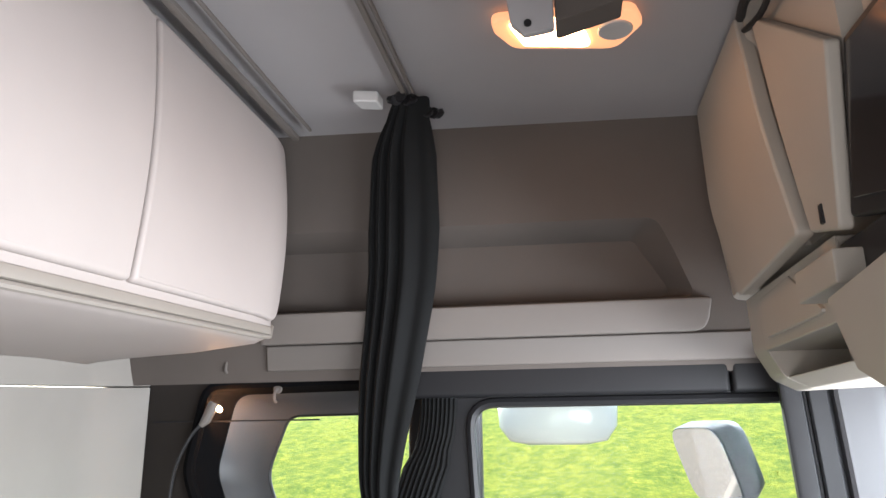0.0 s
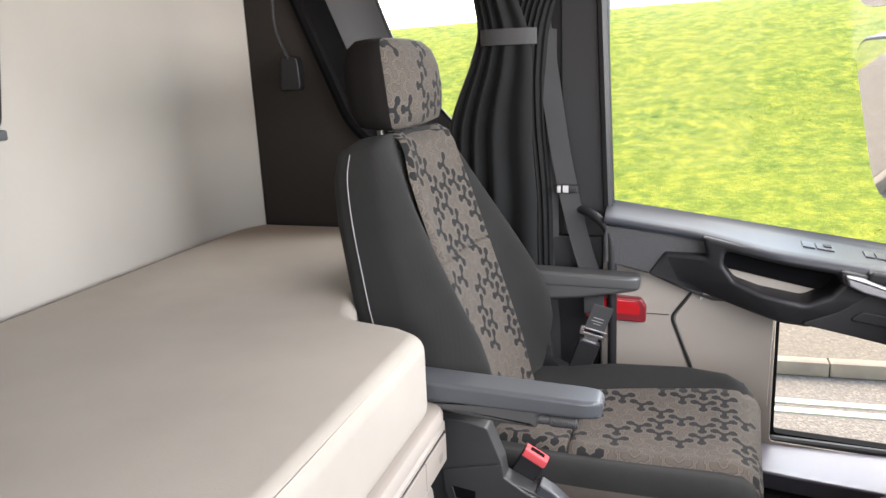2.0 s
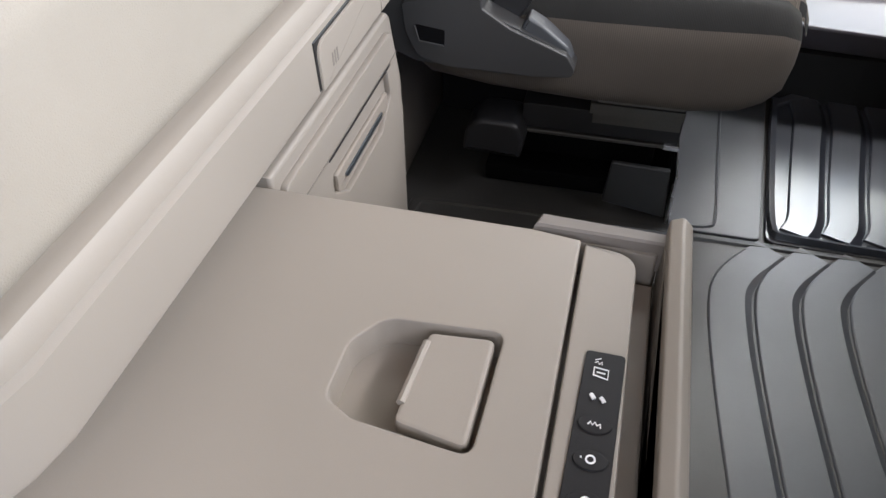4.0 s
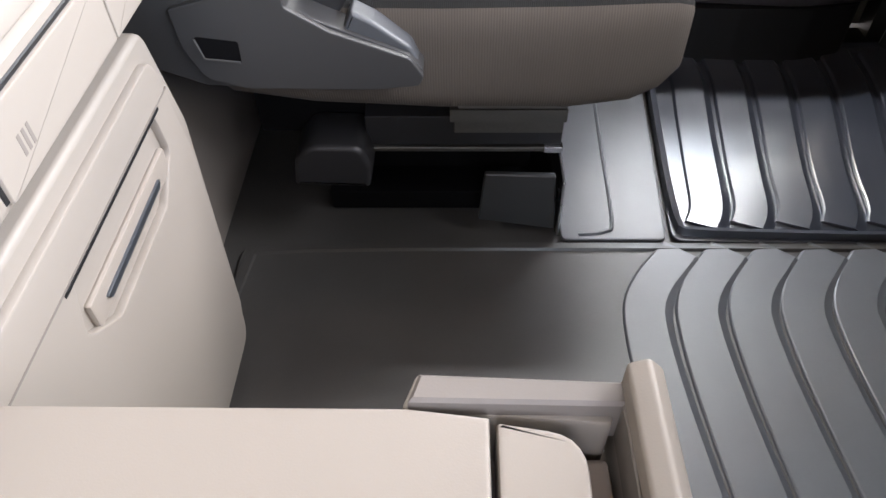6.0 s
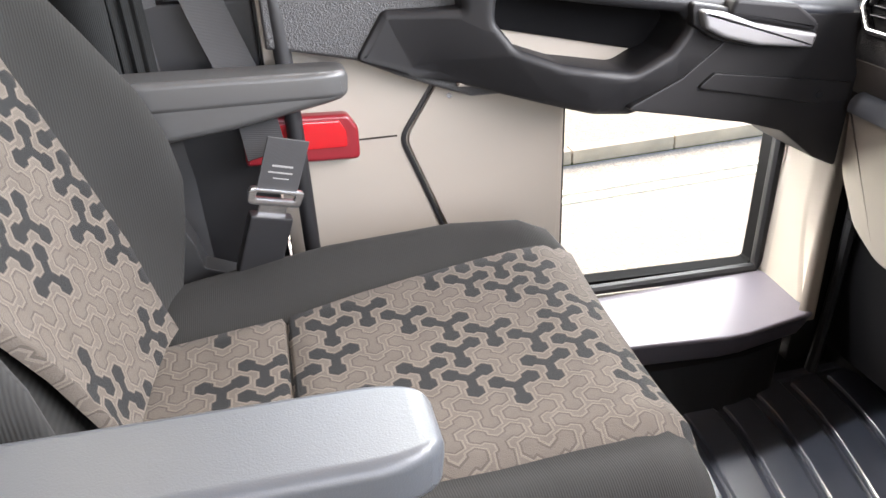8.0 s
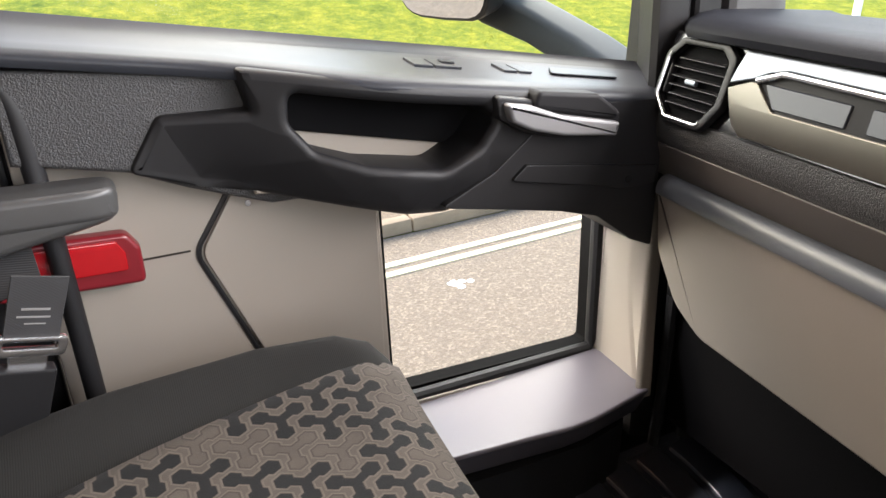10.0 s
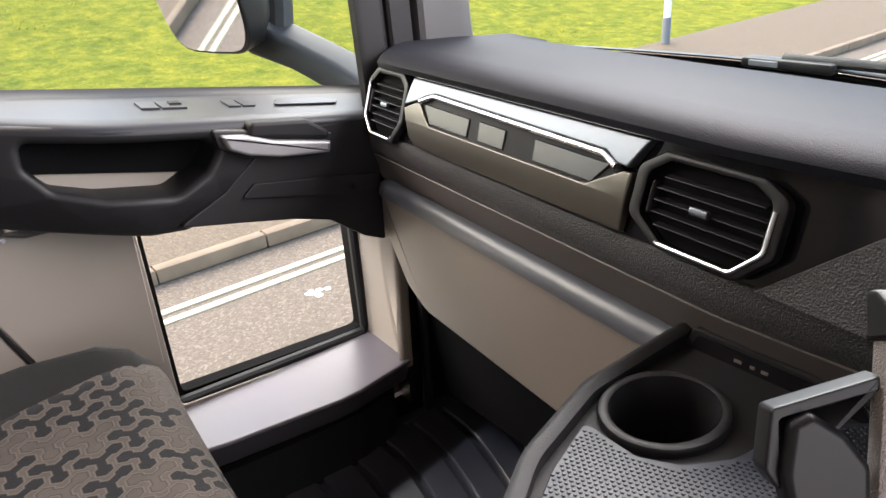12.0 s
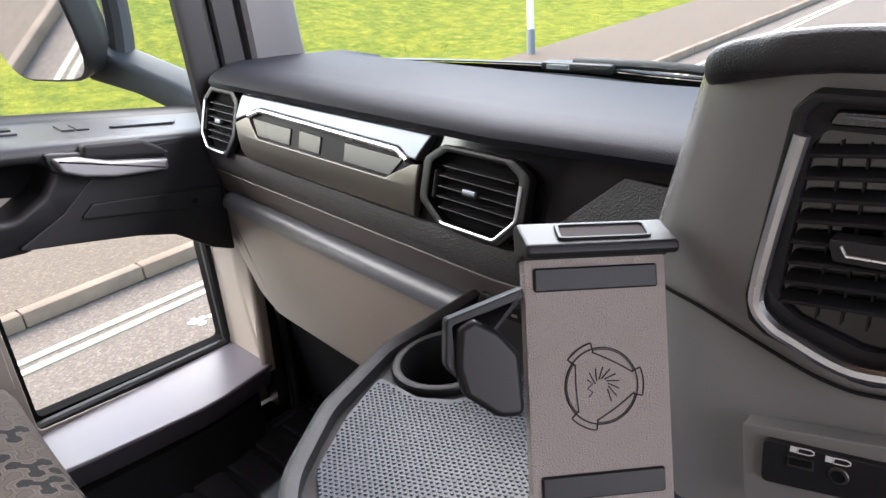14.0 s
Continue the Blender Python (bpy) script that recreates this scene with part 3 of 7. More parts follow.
def upper_side():
    """Leaning upper wall over the door with a long shelf pocket."""
    lean = pose(0, 1.815, 1.62, 11.5, 0, 0)
    hole = rounded([(-0.80, 0.17), (0.372, 0.17), (0.325, 0.29), (0.285, 0.378), (-0.80, 0.392)], [.02, .02, .08, .05, .02], 6)
    bm = fresh()
    prism(bm, [(-1.25, -0.02), (0.95, -0.02), (0.95, 0.72), (-1.25, 0.72)], "y", 0, 0.05, holes=[hole])
    bm.transform(lean)
    part("wall_upper", bm, M_UPPER, None, "grey-brown cloth upper side wall with shelf pocket", category="wall", kind="structure")
    bm = fresh()
    rings = []
    for u in (0.0, 0.12, 0.3, 0.6, 0.88, 1.0):
        ring = []
        for p in hole:
            end, top = max(0.0, min(1.0, (p[0] - 0.15) / 0.15)), max(0.0, min(1.0, (p[1] - 0.20) / 0.15))
            ring.append(Vector((p[0] - 0.050 * end * u, 0.001 + 0.075 * (u if end > 0.5 else u ** 1.6), p[1] - 0.055 * top * u)))
        rings.append(ring)
    loft(bm, rings, True, False)
    bm.faces.new([bm.verts.new(p) for p in rings[-1]])
    bm.transform(lean)
    part("pocket_back", bm, M_UPPER, None, "grey-brown cloth back of the shelf pocket", category="wall", kind="structure")
    s = thing("side_shelf", (0, 1.78, 1.7), "long grey-brown plastic shelf lip along the side wall", "shelf")
    bm = fresh()
    prism(bm, rounded([(-0.78, 0.085), (0.385, 0.085), (0.402, 0.17), (-0.78, 0.17)], [.01, .045, .012, .01], 6), "y", -0.055, 0.045, 0.008, 2)
    bm.transform(lean)
    part("lip", bm, M_SHELF, s)
    bm = fresh()
    prism(bm, [(-0.78, 0.010), (0.75, 0.010), (0.75, 0.080), (-0.78, 0.080)], "y", -0.012, 0.02, 0.006, 2)
    bm.transform(lean)
    part("lower_panel", bm, M_SHELF, s, "grey-brown lower panel")
    bm = fresh()
    box(bm, -0.46, 0.44, 1.815, 1.93, 1.548, 1.628, 0.012, 3)
    box(bm, 0.444, 0.80, 1.815, 1.93, 1.548, 1.628, 0.012, 3)
    part("trim", bm, M_PILLAR, None, "dark grey header trim over the door window", category="trim", kind="structure")


upper_side()


# ---- door ----
def door():
    d = thing("door_1", (0.2, 1.85, 0.05), "closed cab door with black upper panel, beige lower panel and two windows", "door", kind="structure")
    win = rounded([(-0.185, 0.74), (-0.225, 1.535), (0.66, 1.535), (0.72, 1.47), (0.705, 0.60)], [.05, .07, .07, .05, .03], 6)
    bm = fresh()
    prism(bm, [(-0.30, 0.55), (-0.31, 1.60), (0.80, 1.60), (0.765, 0.55)], "y", 1.865, 1.96, 0.004, 2, holes=[win])
    part("window_frame", bm, M_PILLAR, d, "dark grey window frame")
    bm = fresh()
    tube(bm, [Vector((p[0], 1.862, p[1])) for p in win] + [Vector((win[0][0], 1.862, win[0][1]))], 0.014, 8, side=(0, 1, 0))
    part("seal", bm, M_BLACK, d, "black rubber window seal")
    bm = fresh()
    prism(bm, win, "y", 1.925, 1.929)
    g = part("window_pane", bm, M_GLASS, d, "clear window glass")
    g.visible_shadow = False
    # beige lower panel with the low window
    low = rounded([(0.212, 0.205), (0.205, 0.54), (0.582, 0.54), (0.59, 0.19)], 0.012, 3)
    bm = fresh()
    prism(bm, [(-0.195, 0.03), (0.655, 0.03), (0.64, 0.63), (-0.195, 0.71)], "y", 1.832, 1.884, 0.003, 2, holes=[low])
    part("lower_panel", bm, M_BEIGE, d, "beige lower panel")
    bm = fresh()
    seam = rounded([(0.030, 0.60), (-0.030, 0.51), (0.040, 0.33), (0.05, 0.25)], [0, .03, 0, 0], 6)
    tube(bm, [Vector((p[0], 1.832, p[1])) for p in seam], 0.0035, 6)
    part("panel_seam", bm, M_BLACK, d, "dark panel joint")
    bm = fresh()
    prism(bm, rounded([(0.034, 0.60), (-0.024, 0.51), (0.046, 0.33), (0.20, 0.30), (0.20, 0.60)], [0, .03, .02, 0, 0], 5), "y", 1.826, 1.84, 0.003, 2)
    part("bulged_panel", bm, M_BEIGE, d)
    bm = fresh()
    box(bm, -0.19, -0.035, 1.8305, 1.834, 0.513, 0.515)
    part("panel_line", bm, M_DARKWALL, d)
    bm = fresh()
    fr_in = rounded([(0.222, 0.218), (0.215, 0.54), (0.572, 0.54), (0.58, 0.204)], 0.012, 3)
    prism(bm, low, "y", 1.853, 1.88, holes=[fr_in])
    part("low_window_seal", bm, M_WIPER, d, "black rubber seal of the low window")
    bm = fresh()
    prism(bm, low, "y", 1.876, 1.88)
    part("low_window_pane", bm, M_GLASS, d, "clear low window glass").visible_shadow = False
    bm = fresh()
    tube(bm, [Vector((0.10, 1.846, 0.206)), Vector((0.40, 1.846, 0.200)), Vector((0.578, 1.846, 0.196)), Vector((0.586, 1.846, 0.215)), Vector((0.580, 1.846, 0.50))], 0.011, 10)
    part("seal_lip", bm, M_PILLAR, d, "black rubber lip of the low window")
    # beige sill under the low window
    bm = fresh()
    prism(bm, rounded([(0.08, 1.845), (0.08, 1.735), (0.25, 1.708), (0.435, 1.689), (0.475, 1.690), (0.600, 1.711), (0.604, 1.845)], [0, .01, .02, .03, .03, .006, 0], 4), "z", 0.130, 0.188, 0.005, 3)
    for v in bm.verts:
        if v.co.z > 0.165:
            v.co.z += (v.co.y - 1.72) * 0.08
        elif v.co.y < 1.80:
            v.co.y += 0.022
    part("sill", bm, M_SILL_SKYTINT, d, "beige sill with sky tint painted in")
    bm = fresh()
    prism(bm, rounded([(0.08, 1.845), (0.08, 1.725), (0.36, 1.705), (0.48, 1.704), (0.57, 1.722), (0.585, 1.845)], [0, .02, .05, .05, .03, 0], 4), "z", 0.022, 0.130)
    part("sill_base", bm, M_PILLAR, d, "black recess under the sill")
    bm = fresh()
    prism(bm, rounded([(0.582, 1.85), (0.590, 1.825), (0.600, 1.785), (0.616, 1.760), (0.640, 1.757), (0.642, 1.85)], [0, .02, .03, .015, .006, 0], 4), "z", 0.170, 0.50, 0.002, 1)
    sliced(bm, "z", [0.20, 0.24, 0.28, 0.32, 0.36, 0.40])
    for v in bm.verts:
        if v.co.y < 1.80:
            q = max(0.0, min(1.0, (0.40 - v.co.z) / 0.21)) ** 1.6
            v.co.y -= 0.046 * q
            v.co.x -= 0.026 * q * (v.co.x > 0.61) + 0.008 * q
    part("window_post", bm, M_BEIGE, d, "beige post beside the low window")
    bm = fresh()
    tube(bm, smooth_path([(0.650, 1.74, 0.02), (0.652, 1.735, 0.18), (0.645, 1.735, 0.45), (0.635, 1.75, 0.60)], 4), 0.010, 8)
    part("door_seal", bm, M_BLACK, d, "black rubber door seal")
    # black upper panel
    bm = fresh()
    prism(bm, [(-0.190, 0.648), (-0.147, 0.640), (-0.085, 0.626), (-0.03, 0.601), (0.014, 0.584), (0.061, 0.567), (0.140, 0.566), (0.22, 0.59), (0.36, 0.600), (0.56, 0.58), (0.60, 0.60), (0.60, 0.618), (0.02, 0.722), (-0.190, 0.742)], "y", 1.797, 1.90, 0.006, 3)
    part("upper_panel", bm, M_LEATHER, d, "black grained upper panel")
    bm = fresh()
    rings = []
    for k in range(29):
        x = -0.19 + 0.84 * k / 28
        zt = 0.757 - 0.145 * (x + 0.07)
        ease = lambda a, b: (lambda q: q * q * (3 - 2 * q))(max(0.0, min(1.0, (x - a) / (b - a))))
        bulge = 0.074 * ease(-0.02, 0.20)
        rings.append([Vector((x, yy - (bulge if yy < 1.83 else 0), zt + dz)) for yy, dz in ((1.90, -0.05), (1.895, 0.012), (1.87, 0.018), (1.855, 0.006), (1.815, -0.005), (1.797, -0.009), (1.788, -0.014), (1.7865, -0.020), (1.790, -0.027), (1.83, -0.030))])
    loft(bm, rings)
    part("top_ledge", bm, M_LEDGE, d, "dark grey top ledge", 50)
    bm = fresh()
    outer = rounded([(-0.088, 0.626), (-0.020, 0.604), (0.140, 0.563), (0.205, 0.546), (0.255, 0.541), (0.306, 0.553), (0.396, 0.590), (0.446, 0.616), (0.405, 0.668), (0.362, 0.683), (0.20, 0.706), (0.031, 0.730), (0.042, 0.683), (-0.050, 0.684)], [.01, .05, .05, .03, .03, .03, .02, .01, .02, .02, .02, .006, .004, .012], 5)
    hole = rounded([(0.080, 0.702), (0.297, 0.669), (0.312, 0.653), (0.290, 0.624), (0.245, 0.601), (0.155, 0.617), (0.103, 0.636), (0.078, 0.668)], [.012, .010, .012, .02, .03, .04, .02, .02], 6)
    prism(bm, outer, "y", 1.711, 1.80, 0.011, 5, holes=[hole])
    sliced(bm, "x", [-0.085 + 0.025 * i for i in range(13)])
    sliced(bm, "z", [0.575, 0.59, 0.605])
    for v in bm.verts:
        if v.co.x < 0.22:
            u = min(1.0, (0.22 - v.co.x) / 0.30)
            v.co.y += 0.079 * u * u * (3 - 2 * u)
        if v.co.y < 1.795:
            low = 0.548 + 0.075 * max(0.0, min(1.0, (0.20 - v.co.x) / 0.22)) + 0.045 * max(0.0, min(1.0, (v.co.x - 0.28) / 0.15))
            q = max(0.0, min(1.0, (low + 0.060 - v.co.z) / 0.060))
            v.co.y = min(1.7925, v.co.y + 0.020 * q * q)
    part("grip", bm, M_PILLAR, d, "black moulded pull grip", 75)
    bm = fresh()
    prism(bm, rounded([(0.235, 0.556), (0.31, 0.59), (0.40, 0.66), (0.570, 0.652), (0.570, 0.440), (0.530, 0.458), (0.470, 0.503), (0.41, 0.521), (0.328, 0.538)], [.005, .01, .02, .01, .005, .02, .03, .03, .03], 4), "y", 1.712, 1.84, 0.003, 2)
    part("front_panel", bm, M_PILLAR, d, "dark grey front panel")
    bm = fresh()
    prism(bm, rounded([(0.352, 0.594), (0.560, 0.563), (0.560, 0.538), (0.514, 0.537), (0.394, 0.563), (0.330, 0.576)], [.004, .002, .002, .02, .03, .004], 4), "y", 1.7065, 1.72, 0.0022, 2)
    part("panel_rib", bm, M_PILLAR, d)
    bm = fresh()
    disc(bm, (0.512, 1.7065, 0.551), 0.005, (0, -1, 0), 0.001, 16)
    part("screw_hole", bm, M_GLOSS, d)
    bm = fresh()
    disc(bm, (0.037, 1.826, 0.564), 0.0036, (0, -1, 0), 0.003, 12)
    part("screw", bm, M_CHROME, d, "small bright screw")
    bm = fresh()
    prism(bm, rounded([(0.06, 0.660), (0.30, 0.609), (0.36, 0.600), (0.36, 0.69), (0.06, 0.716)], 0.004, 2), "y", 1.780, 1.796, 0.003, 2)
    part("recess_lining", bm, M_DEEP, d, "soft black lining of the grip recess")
    bm = fresh()
    prism(bm, [(0.04, 0.585), (0.33, 0.560), (0.33, 0.620), (0.04, 0.680)], "y", 1.7865, 1.798, 0.002, 1)
    part("recess_floor", bm, M_BEIGE, d, "beige lower part of the grip recess")
    # lever
    bm = fresh()
    prism(bm, rounded([(0.310, 0.676), (0.345, 0.670), (0.385, 0.655), (0.474, 0.636), (0.470, 0.619), (0.39, 0.629), (0.345, 0.641), (0.318, 0.654)], [.004, .02, .03, .003, .003, .03, .02, .008], 5), "y", 1.686, 1.708, 0.005, 3)
    lever = part("door_lever", bm, M_LEVER, d, "satin chrome door lever")
    bm = fresh()
    prism(bm, rounded([(0.303, 0.684), (0.345, 0.676), (0.40, 0.660), (0.485, 0.645), (0.48, 0.615), (0.39, 0.625), (0.340, 0.637), (0.308, 0.656)], [.006, .01, .02, .004, .004, .03, .02, .01], 5), "y", 1.700, 1.73, 0.004, 2)
    part("lever_recess", bm, M_BLACK, d, "black lever recess")
    bm = fresh()
    prism(bm, rounded([(0.350, 0.664), (0.356, 0.685), (0.443, 0.673), (0.476, 0.650), (0.474, 0.638)], 0.008, 5), "y", 1.692, 1.76, 0.006, 3)
    part("lever_housing", bm, M_VENT, d, "black lever housing")
    # switches on the ledge
    tilt = 0.145
    for x, w2, nm in ((0.252, 0.013, "switch"), (0.285, 0.018, "window_switch"), (0.372, 0.010, "switch"), (0.394, 0.010, "switch")):
        bm = fresh()
        at = Matrix.Translation((x, 1.800, 0.7105 - tilt * (x - 0.266))) @ pose(0, 0, 0, 5.6, 8.2, 0)
        box(bm, -w2 + 0.0006, w2 - 0.0006, -0.020, 0.016, -0.002, 0.0016, 0.0008, 2, m=at)
        sw = part(nm, bm, M_LEDGE, d, "black rocker switch")
        if nm == "window_switch":
            bm = fresh()
            box(bm, -0.003, 0.014, -0.006, 0.009, 0.001, 0.0040, 0.001, 1, m=at)
            part("rocker", bm, M_VENT, sw)
    bm = fresh()
    prism(bm, rounded([(0.435, -0.022), (0.545, -0.022), (0.56, 0.0), (0.53, 0.014), (0.455, 0.014)], 0.006, 3), "z", 0, 0.0018, 0.0008, 1)
    bm.transform(Matrix.Translation((0.0, 1.800, 0.7490)) @ pose(0, 0, 0, 5.6, 8.2, 0))
    part("blank_cover", bm, M_LEDGE, d)
    # red reflector
    bm = fresh()
    prism(bm, rounded([(-0.235, 0.500), (-0.088, 0.494), (-0.088, 0.536), (-0.100, 0.556), (-0.235, 0.562)], [.004, .008, .012, .012, .004], 4), "y", 1.812, 1.834, 0.005, 3)
    refl = part("reflector", bm, M_DARKRED, d, "dark red reflector housing")
    bm = fresh()
    prism(bm, rounded([(-0.232, 0.517), (-0.104, 0.514), (-0.104, 0.535), (-0.112, 0.550), (-0.232, 0.555)], 0.004, 3), "y", 1.8085, 1.815, 0.002, 2)
    part("lens", bm, M_RED, refl, "bright red reflector lens")


door()


def pillars():
    # B pillar trim behind the door and A pillar before it
    bm = fresh()
    prism(bm, rounded([(-0.40, 1.885), (-0.25, 1.865), (-0.20, 1.90), (-0.20, 1.96), (-0.40, 1.96)], 0.02, 4), "z", 0.0, 1.60, 0.004, 2)
    box(bm, -0.60, -0.199, 1.850, 1.90, 0.0, 0.70, 0.006, 2)
    part("pillar_b", bm, M_PILLAR, None, "dark grey door pillar trim", category="pillar", kind="structure")
    inner = [(0.70, 1.92), (0.612, 1.80), (0.578, 1.756), (0.580, 1.744), (0.590, 1.739), (0.622, 1.737), (0.626, 1.741), (0.627, 1.752), (0.636, 1.752), (0.637, 1.741), (0.641, 1.737), (0.676, 1.734), (0.680, 1.738), (0.681, 1.750), (0.70, 1.755), (0.74, 1.92)]
    outer = [(0.690, 1.755), (0.694, 1.737), (0.702, 1.731), (0.770, 1.731), (0.800, 1.738), (0.814, 1.752), (0.826, 1.80), (0.83, 1.94), (0.74, 1.94)]
    for name, plan, material, label in (("pillar_a", inner, M_PILLAR, "black door-side pillar trim with sealing grooves"), ("pillar_a_trim", outer, M_PILLARTRIM, "dark grey windscreen pillar trim")):
        bm = fresh()
        rings = []
        for k in range(13):
            u = k / 12
            z = 0.60 + 1.02 * u
            foot = 0.030 * max(0.0, (0.84 - z) / 0.24) ** 2 if name == "pillar_a_trim" else 0.0
            rings.append([Vector((x - 0.05 * u + (foot if x > 0.76 else 0.0), y, z)) for x, y in plan])
        loft(bm, rings)
        part(name, bm, material, None, label, category="pillar", kind="structure")
    bm = fresh()
    prism(bm, [(0.642, 1.79), (0.66, 1.775), (0.95, 1.755), (0.98, 1.96), (0.642, 1.96)], "z", -0.05, 0.62, 0.004, 2)
    part("kick_panel", bm, M_BLACK, None, "black footwell side panel", category="trim", kind="structure")
    bm = fresh()
    tube(bm, [Vector((0.630, 1.750, 0.64)), Vector((0.586, 1.750, 1.56))], 0.0042, 8)
    part("pillar_seal", bm, M_BLACK, None, "black rubber door seal on the pillar", category="trim", kind="structure")


pillars()


# ---- floor mats ----
def rib(bm, pts, w, h, ramped=0.22, side=1.0):
    """A low raised rib with sloped flanks along a line on the floor."""
    pts = [Vector(p) for p in pts]
    for k in range(2):          # cut the corners to a soft bend
        cut = [pts[0]]
        for a, b in zip(pts, pts[1:]):
            cut += [a.lerp(b, 0.25), a.lerp(b, 0.75)]
        pts = cut + [pts[-1]]
    rings = []
    for i, p in enumerate(pts):
        a, b = Vector(pts[max(i - 1, 0)]), Vector(pts[min(i + 1, len(pts) - 1)])
        d = (b - a).normalized()
        n = Vector((-d.y, d.x, 0)) * side
        p = Vector(p)
        grow = 1.0 - 0.55 * i / (len(pts) - 1)      # the sloped flank is widest at the near end
        flank = p + n * w * (0.5 - ramped * grow)
        rings.append([p - n * w / 2, p - n * w * 0.47 + Vector((0, 0, h * 0.5)), p - n * w * 0.44 + Vector((0, 0, h * 0.66)), flank + Vector((0, 0, h)), p + n * w / 2])
    return loft(bm, rings)


def mats():
    t = thing("centre_mat", (0, 0.9, 0), "black rubber centre mat, smooth behind and ribbed in front", "floor mat")
    bm = fresh()
    prism(bm, rounded([(-0.44, 0.20), (0.62, 0.20), (0.62, 1.262), (-0.44, 1.262)], 0.02, 4), "z", 0, 0.004, 0.002, 1)
    part("sheet", bm, M_RUBBER_DULL, t)
    bm = fresh()
    rib(bm, [(0.55, 1.262, 0.003), (-0.40, 1.262, 0.003), (-0.438, 1.235, 0.003), (-0.44, 0.25, 0.003)], 0.016, 0.005)
    part("border", bm, M_RUBBER_DULL, t)
    for i in range(7):
        x = 0.112 + 0.069 * i
        bm = fresh()
        rib(bm, [(x + 0.078, 1.252, 0.003), (x + 0.012, 1.172, 0.003), (x + 0.004, 1.10, 0.003), (x + 0.012, 0.95, 0.003), (x + 0.05, 0.60, 0.003), (x + 0.09, 0.25, 0.003)], 0.068, 0.006, 0.24)
        part("rib", bm, M_RUBBER, t, "", 12)
    t = thing("passenger_mat", (0.4, 1.5, 0), "glossy black ribbed rubber mat in the passenger footwell", "floor mat")
    sk = 0.10
    bm = fresh()
    prism(bm, rounded([(0.178, 1.275), (0.80, 1.262), (0.80, 1.745), (0.215, 1.745)], [.02, .01, .02, .02], 4), "z", 0, 0.006, 0.002, 1)
    sliced(bm, "y", [1.60, 1.63, 1.66, 1.69, 1.72])
    for v in bm.verts:
        v.co.z += 0.027 * max(0.0, (v.co.y - 1.60) / 0.145) ** 1.7
    part("sheet", bm, M_RUBBER_GLOSS, t, "", 60)
    bm = fresh()
    rib(bm, [(0.78, 1.275, 0.005), (0.205, 1.285, 0.005), (0.186, 1.300, 0.005), (0.210, 1.60, 0.005), (0.218, 1.735, 0.030), (0.78, 1.738, 0.031)], 0.014, 0.013)
    part("border", bm, M_RUBBER_GLOSS, t)
    for i in range(8):
        x, far = 0.230 + 0.066 * i, 0.006 * i
        bm = fresh()
        rib(bm, [(x + 0.002, 1.298, 0.005), (x + 0.020, 1.335, 0.005), (x + 0.028, 1.42, 0.005), (x + 0.046 + far, 1.58, 0.005), (x + 0.056 + far, 1.66, 0.012), (x + 0.040 + far, 1.728, 0.031)], 0.065, 0.008, 0.30, -1.0)
        part("rib", bm, M_RUBBER_GLOSS, t, "", 12)
    t = thing("floor_panel", (0.1, 1.4, 0), "smooth black plastic floor panel beside the seat", "floor panel")
    bm = fresh()
    prism(bm, rounded([(0.020, 1.275), (0.170, 1.275), (0.208, 1.745), (0.020, 1.745)], [.01, .01, .01, .01], 3), "z", 0, 0.007, 0.003, 2)
    part("plate", bm, M_RUBBER, t)
    bm = fresh()
    tube(bm, smooth_path([(0.045, 1.284, 0.007), (0.085, 1.290, 0.007), (0.098, 1.32, 0.007), (0.105, 1.50, 0.007), (0.115, 1.74, 0.007)], 4), 0.003, 6)
    part("ridge", bm, M_RUBBER, t)
    # step by the door and the foot of the bulkhead
    t = thing("door_step", (0.4, 1.8, 0), "black plastic door step with a raised front block", "step")
    bm = fresh()
    prism(bm, rounded([(0.02, 1.752), (0.45, 1.750), (0.66, 1.748), (0.80, 1.748), (0.80, 1.83), (0.02, 1.83)], 0.006, 3), "z", 0, 0.026, 0.005, 3)
    part("plate", bm, M_BLACK, t)
    bm = fresh()
    prism(bm, rounded([(0.700, 1.735), (0.735, 1.712), (0.93, 1.690), (0.93, 1.80), (0.715, 1.80)], 0.008, 3), "z", 0.0, 0.062, 0.006, 3)
    part("block", bm, M_BLACK, t)


mats()


# ---- bunk ----
M_SEAM = surface("seam_thread", (0.31, 0.275, 0.225), 0.9, grain=500, gbump=0.3, var=0.05)


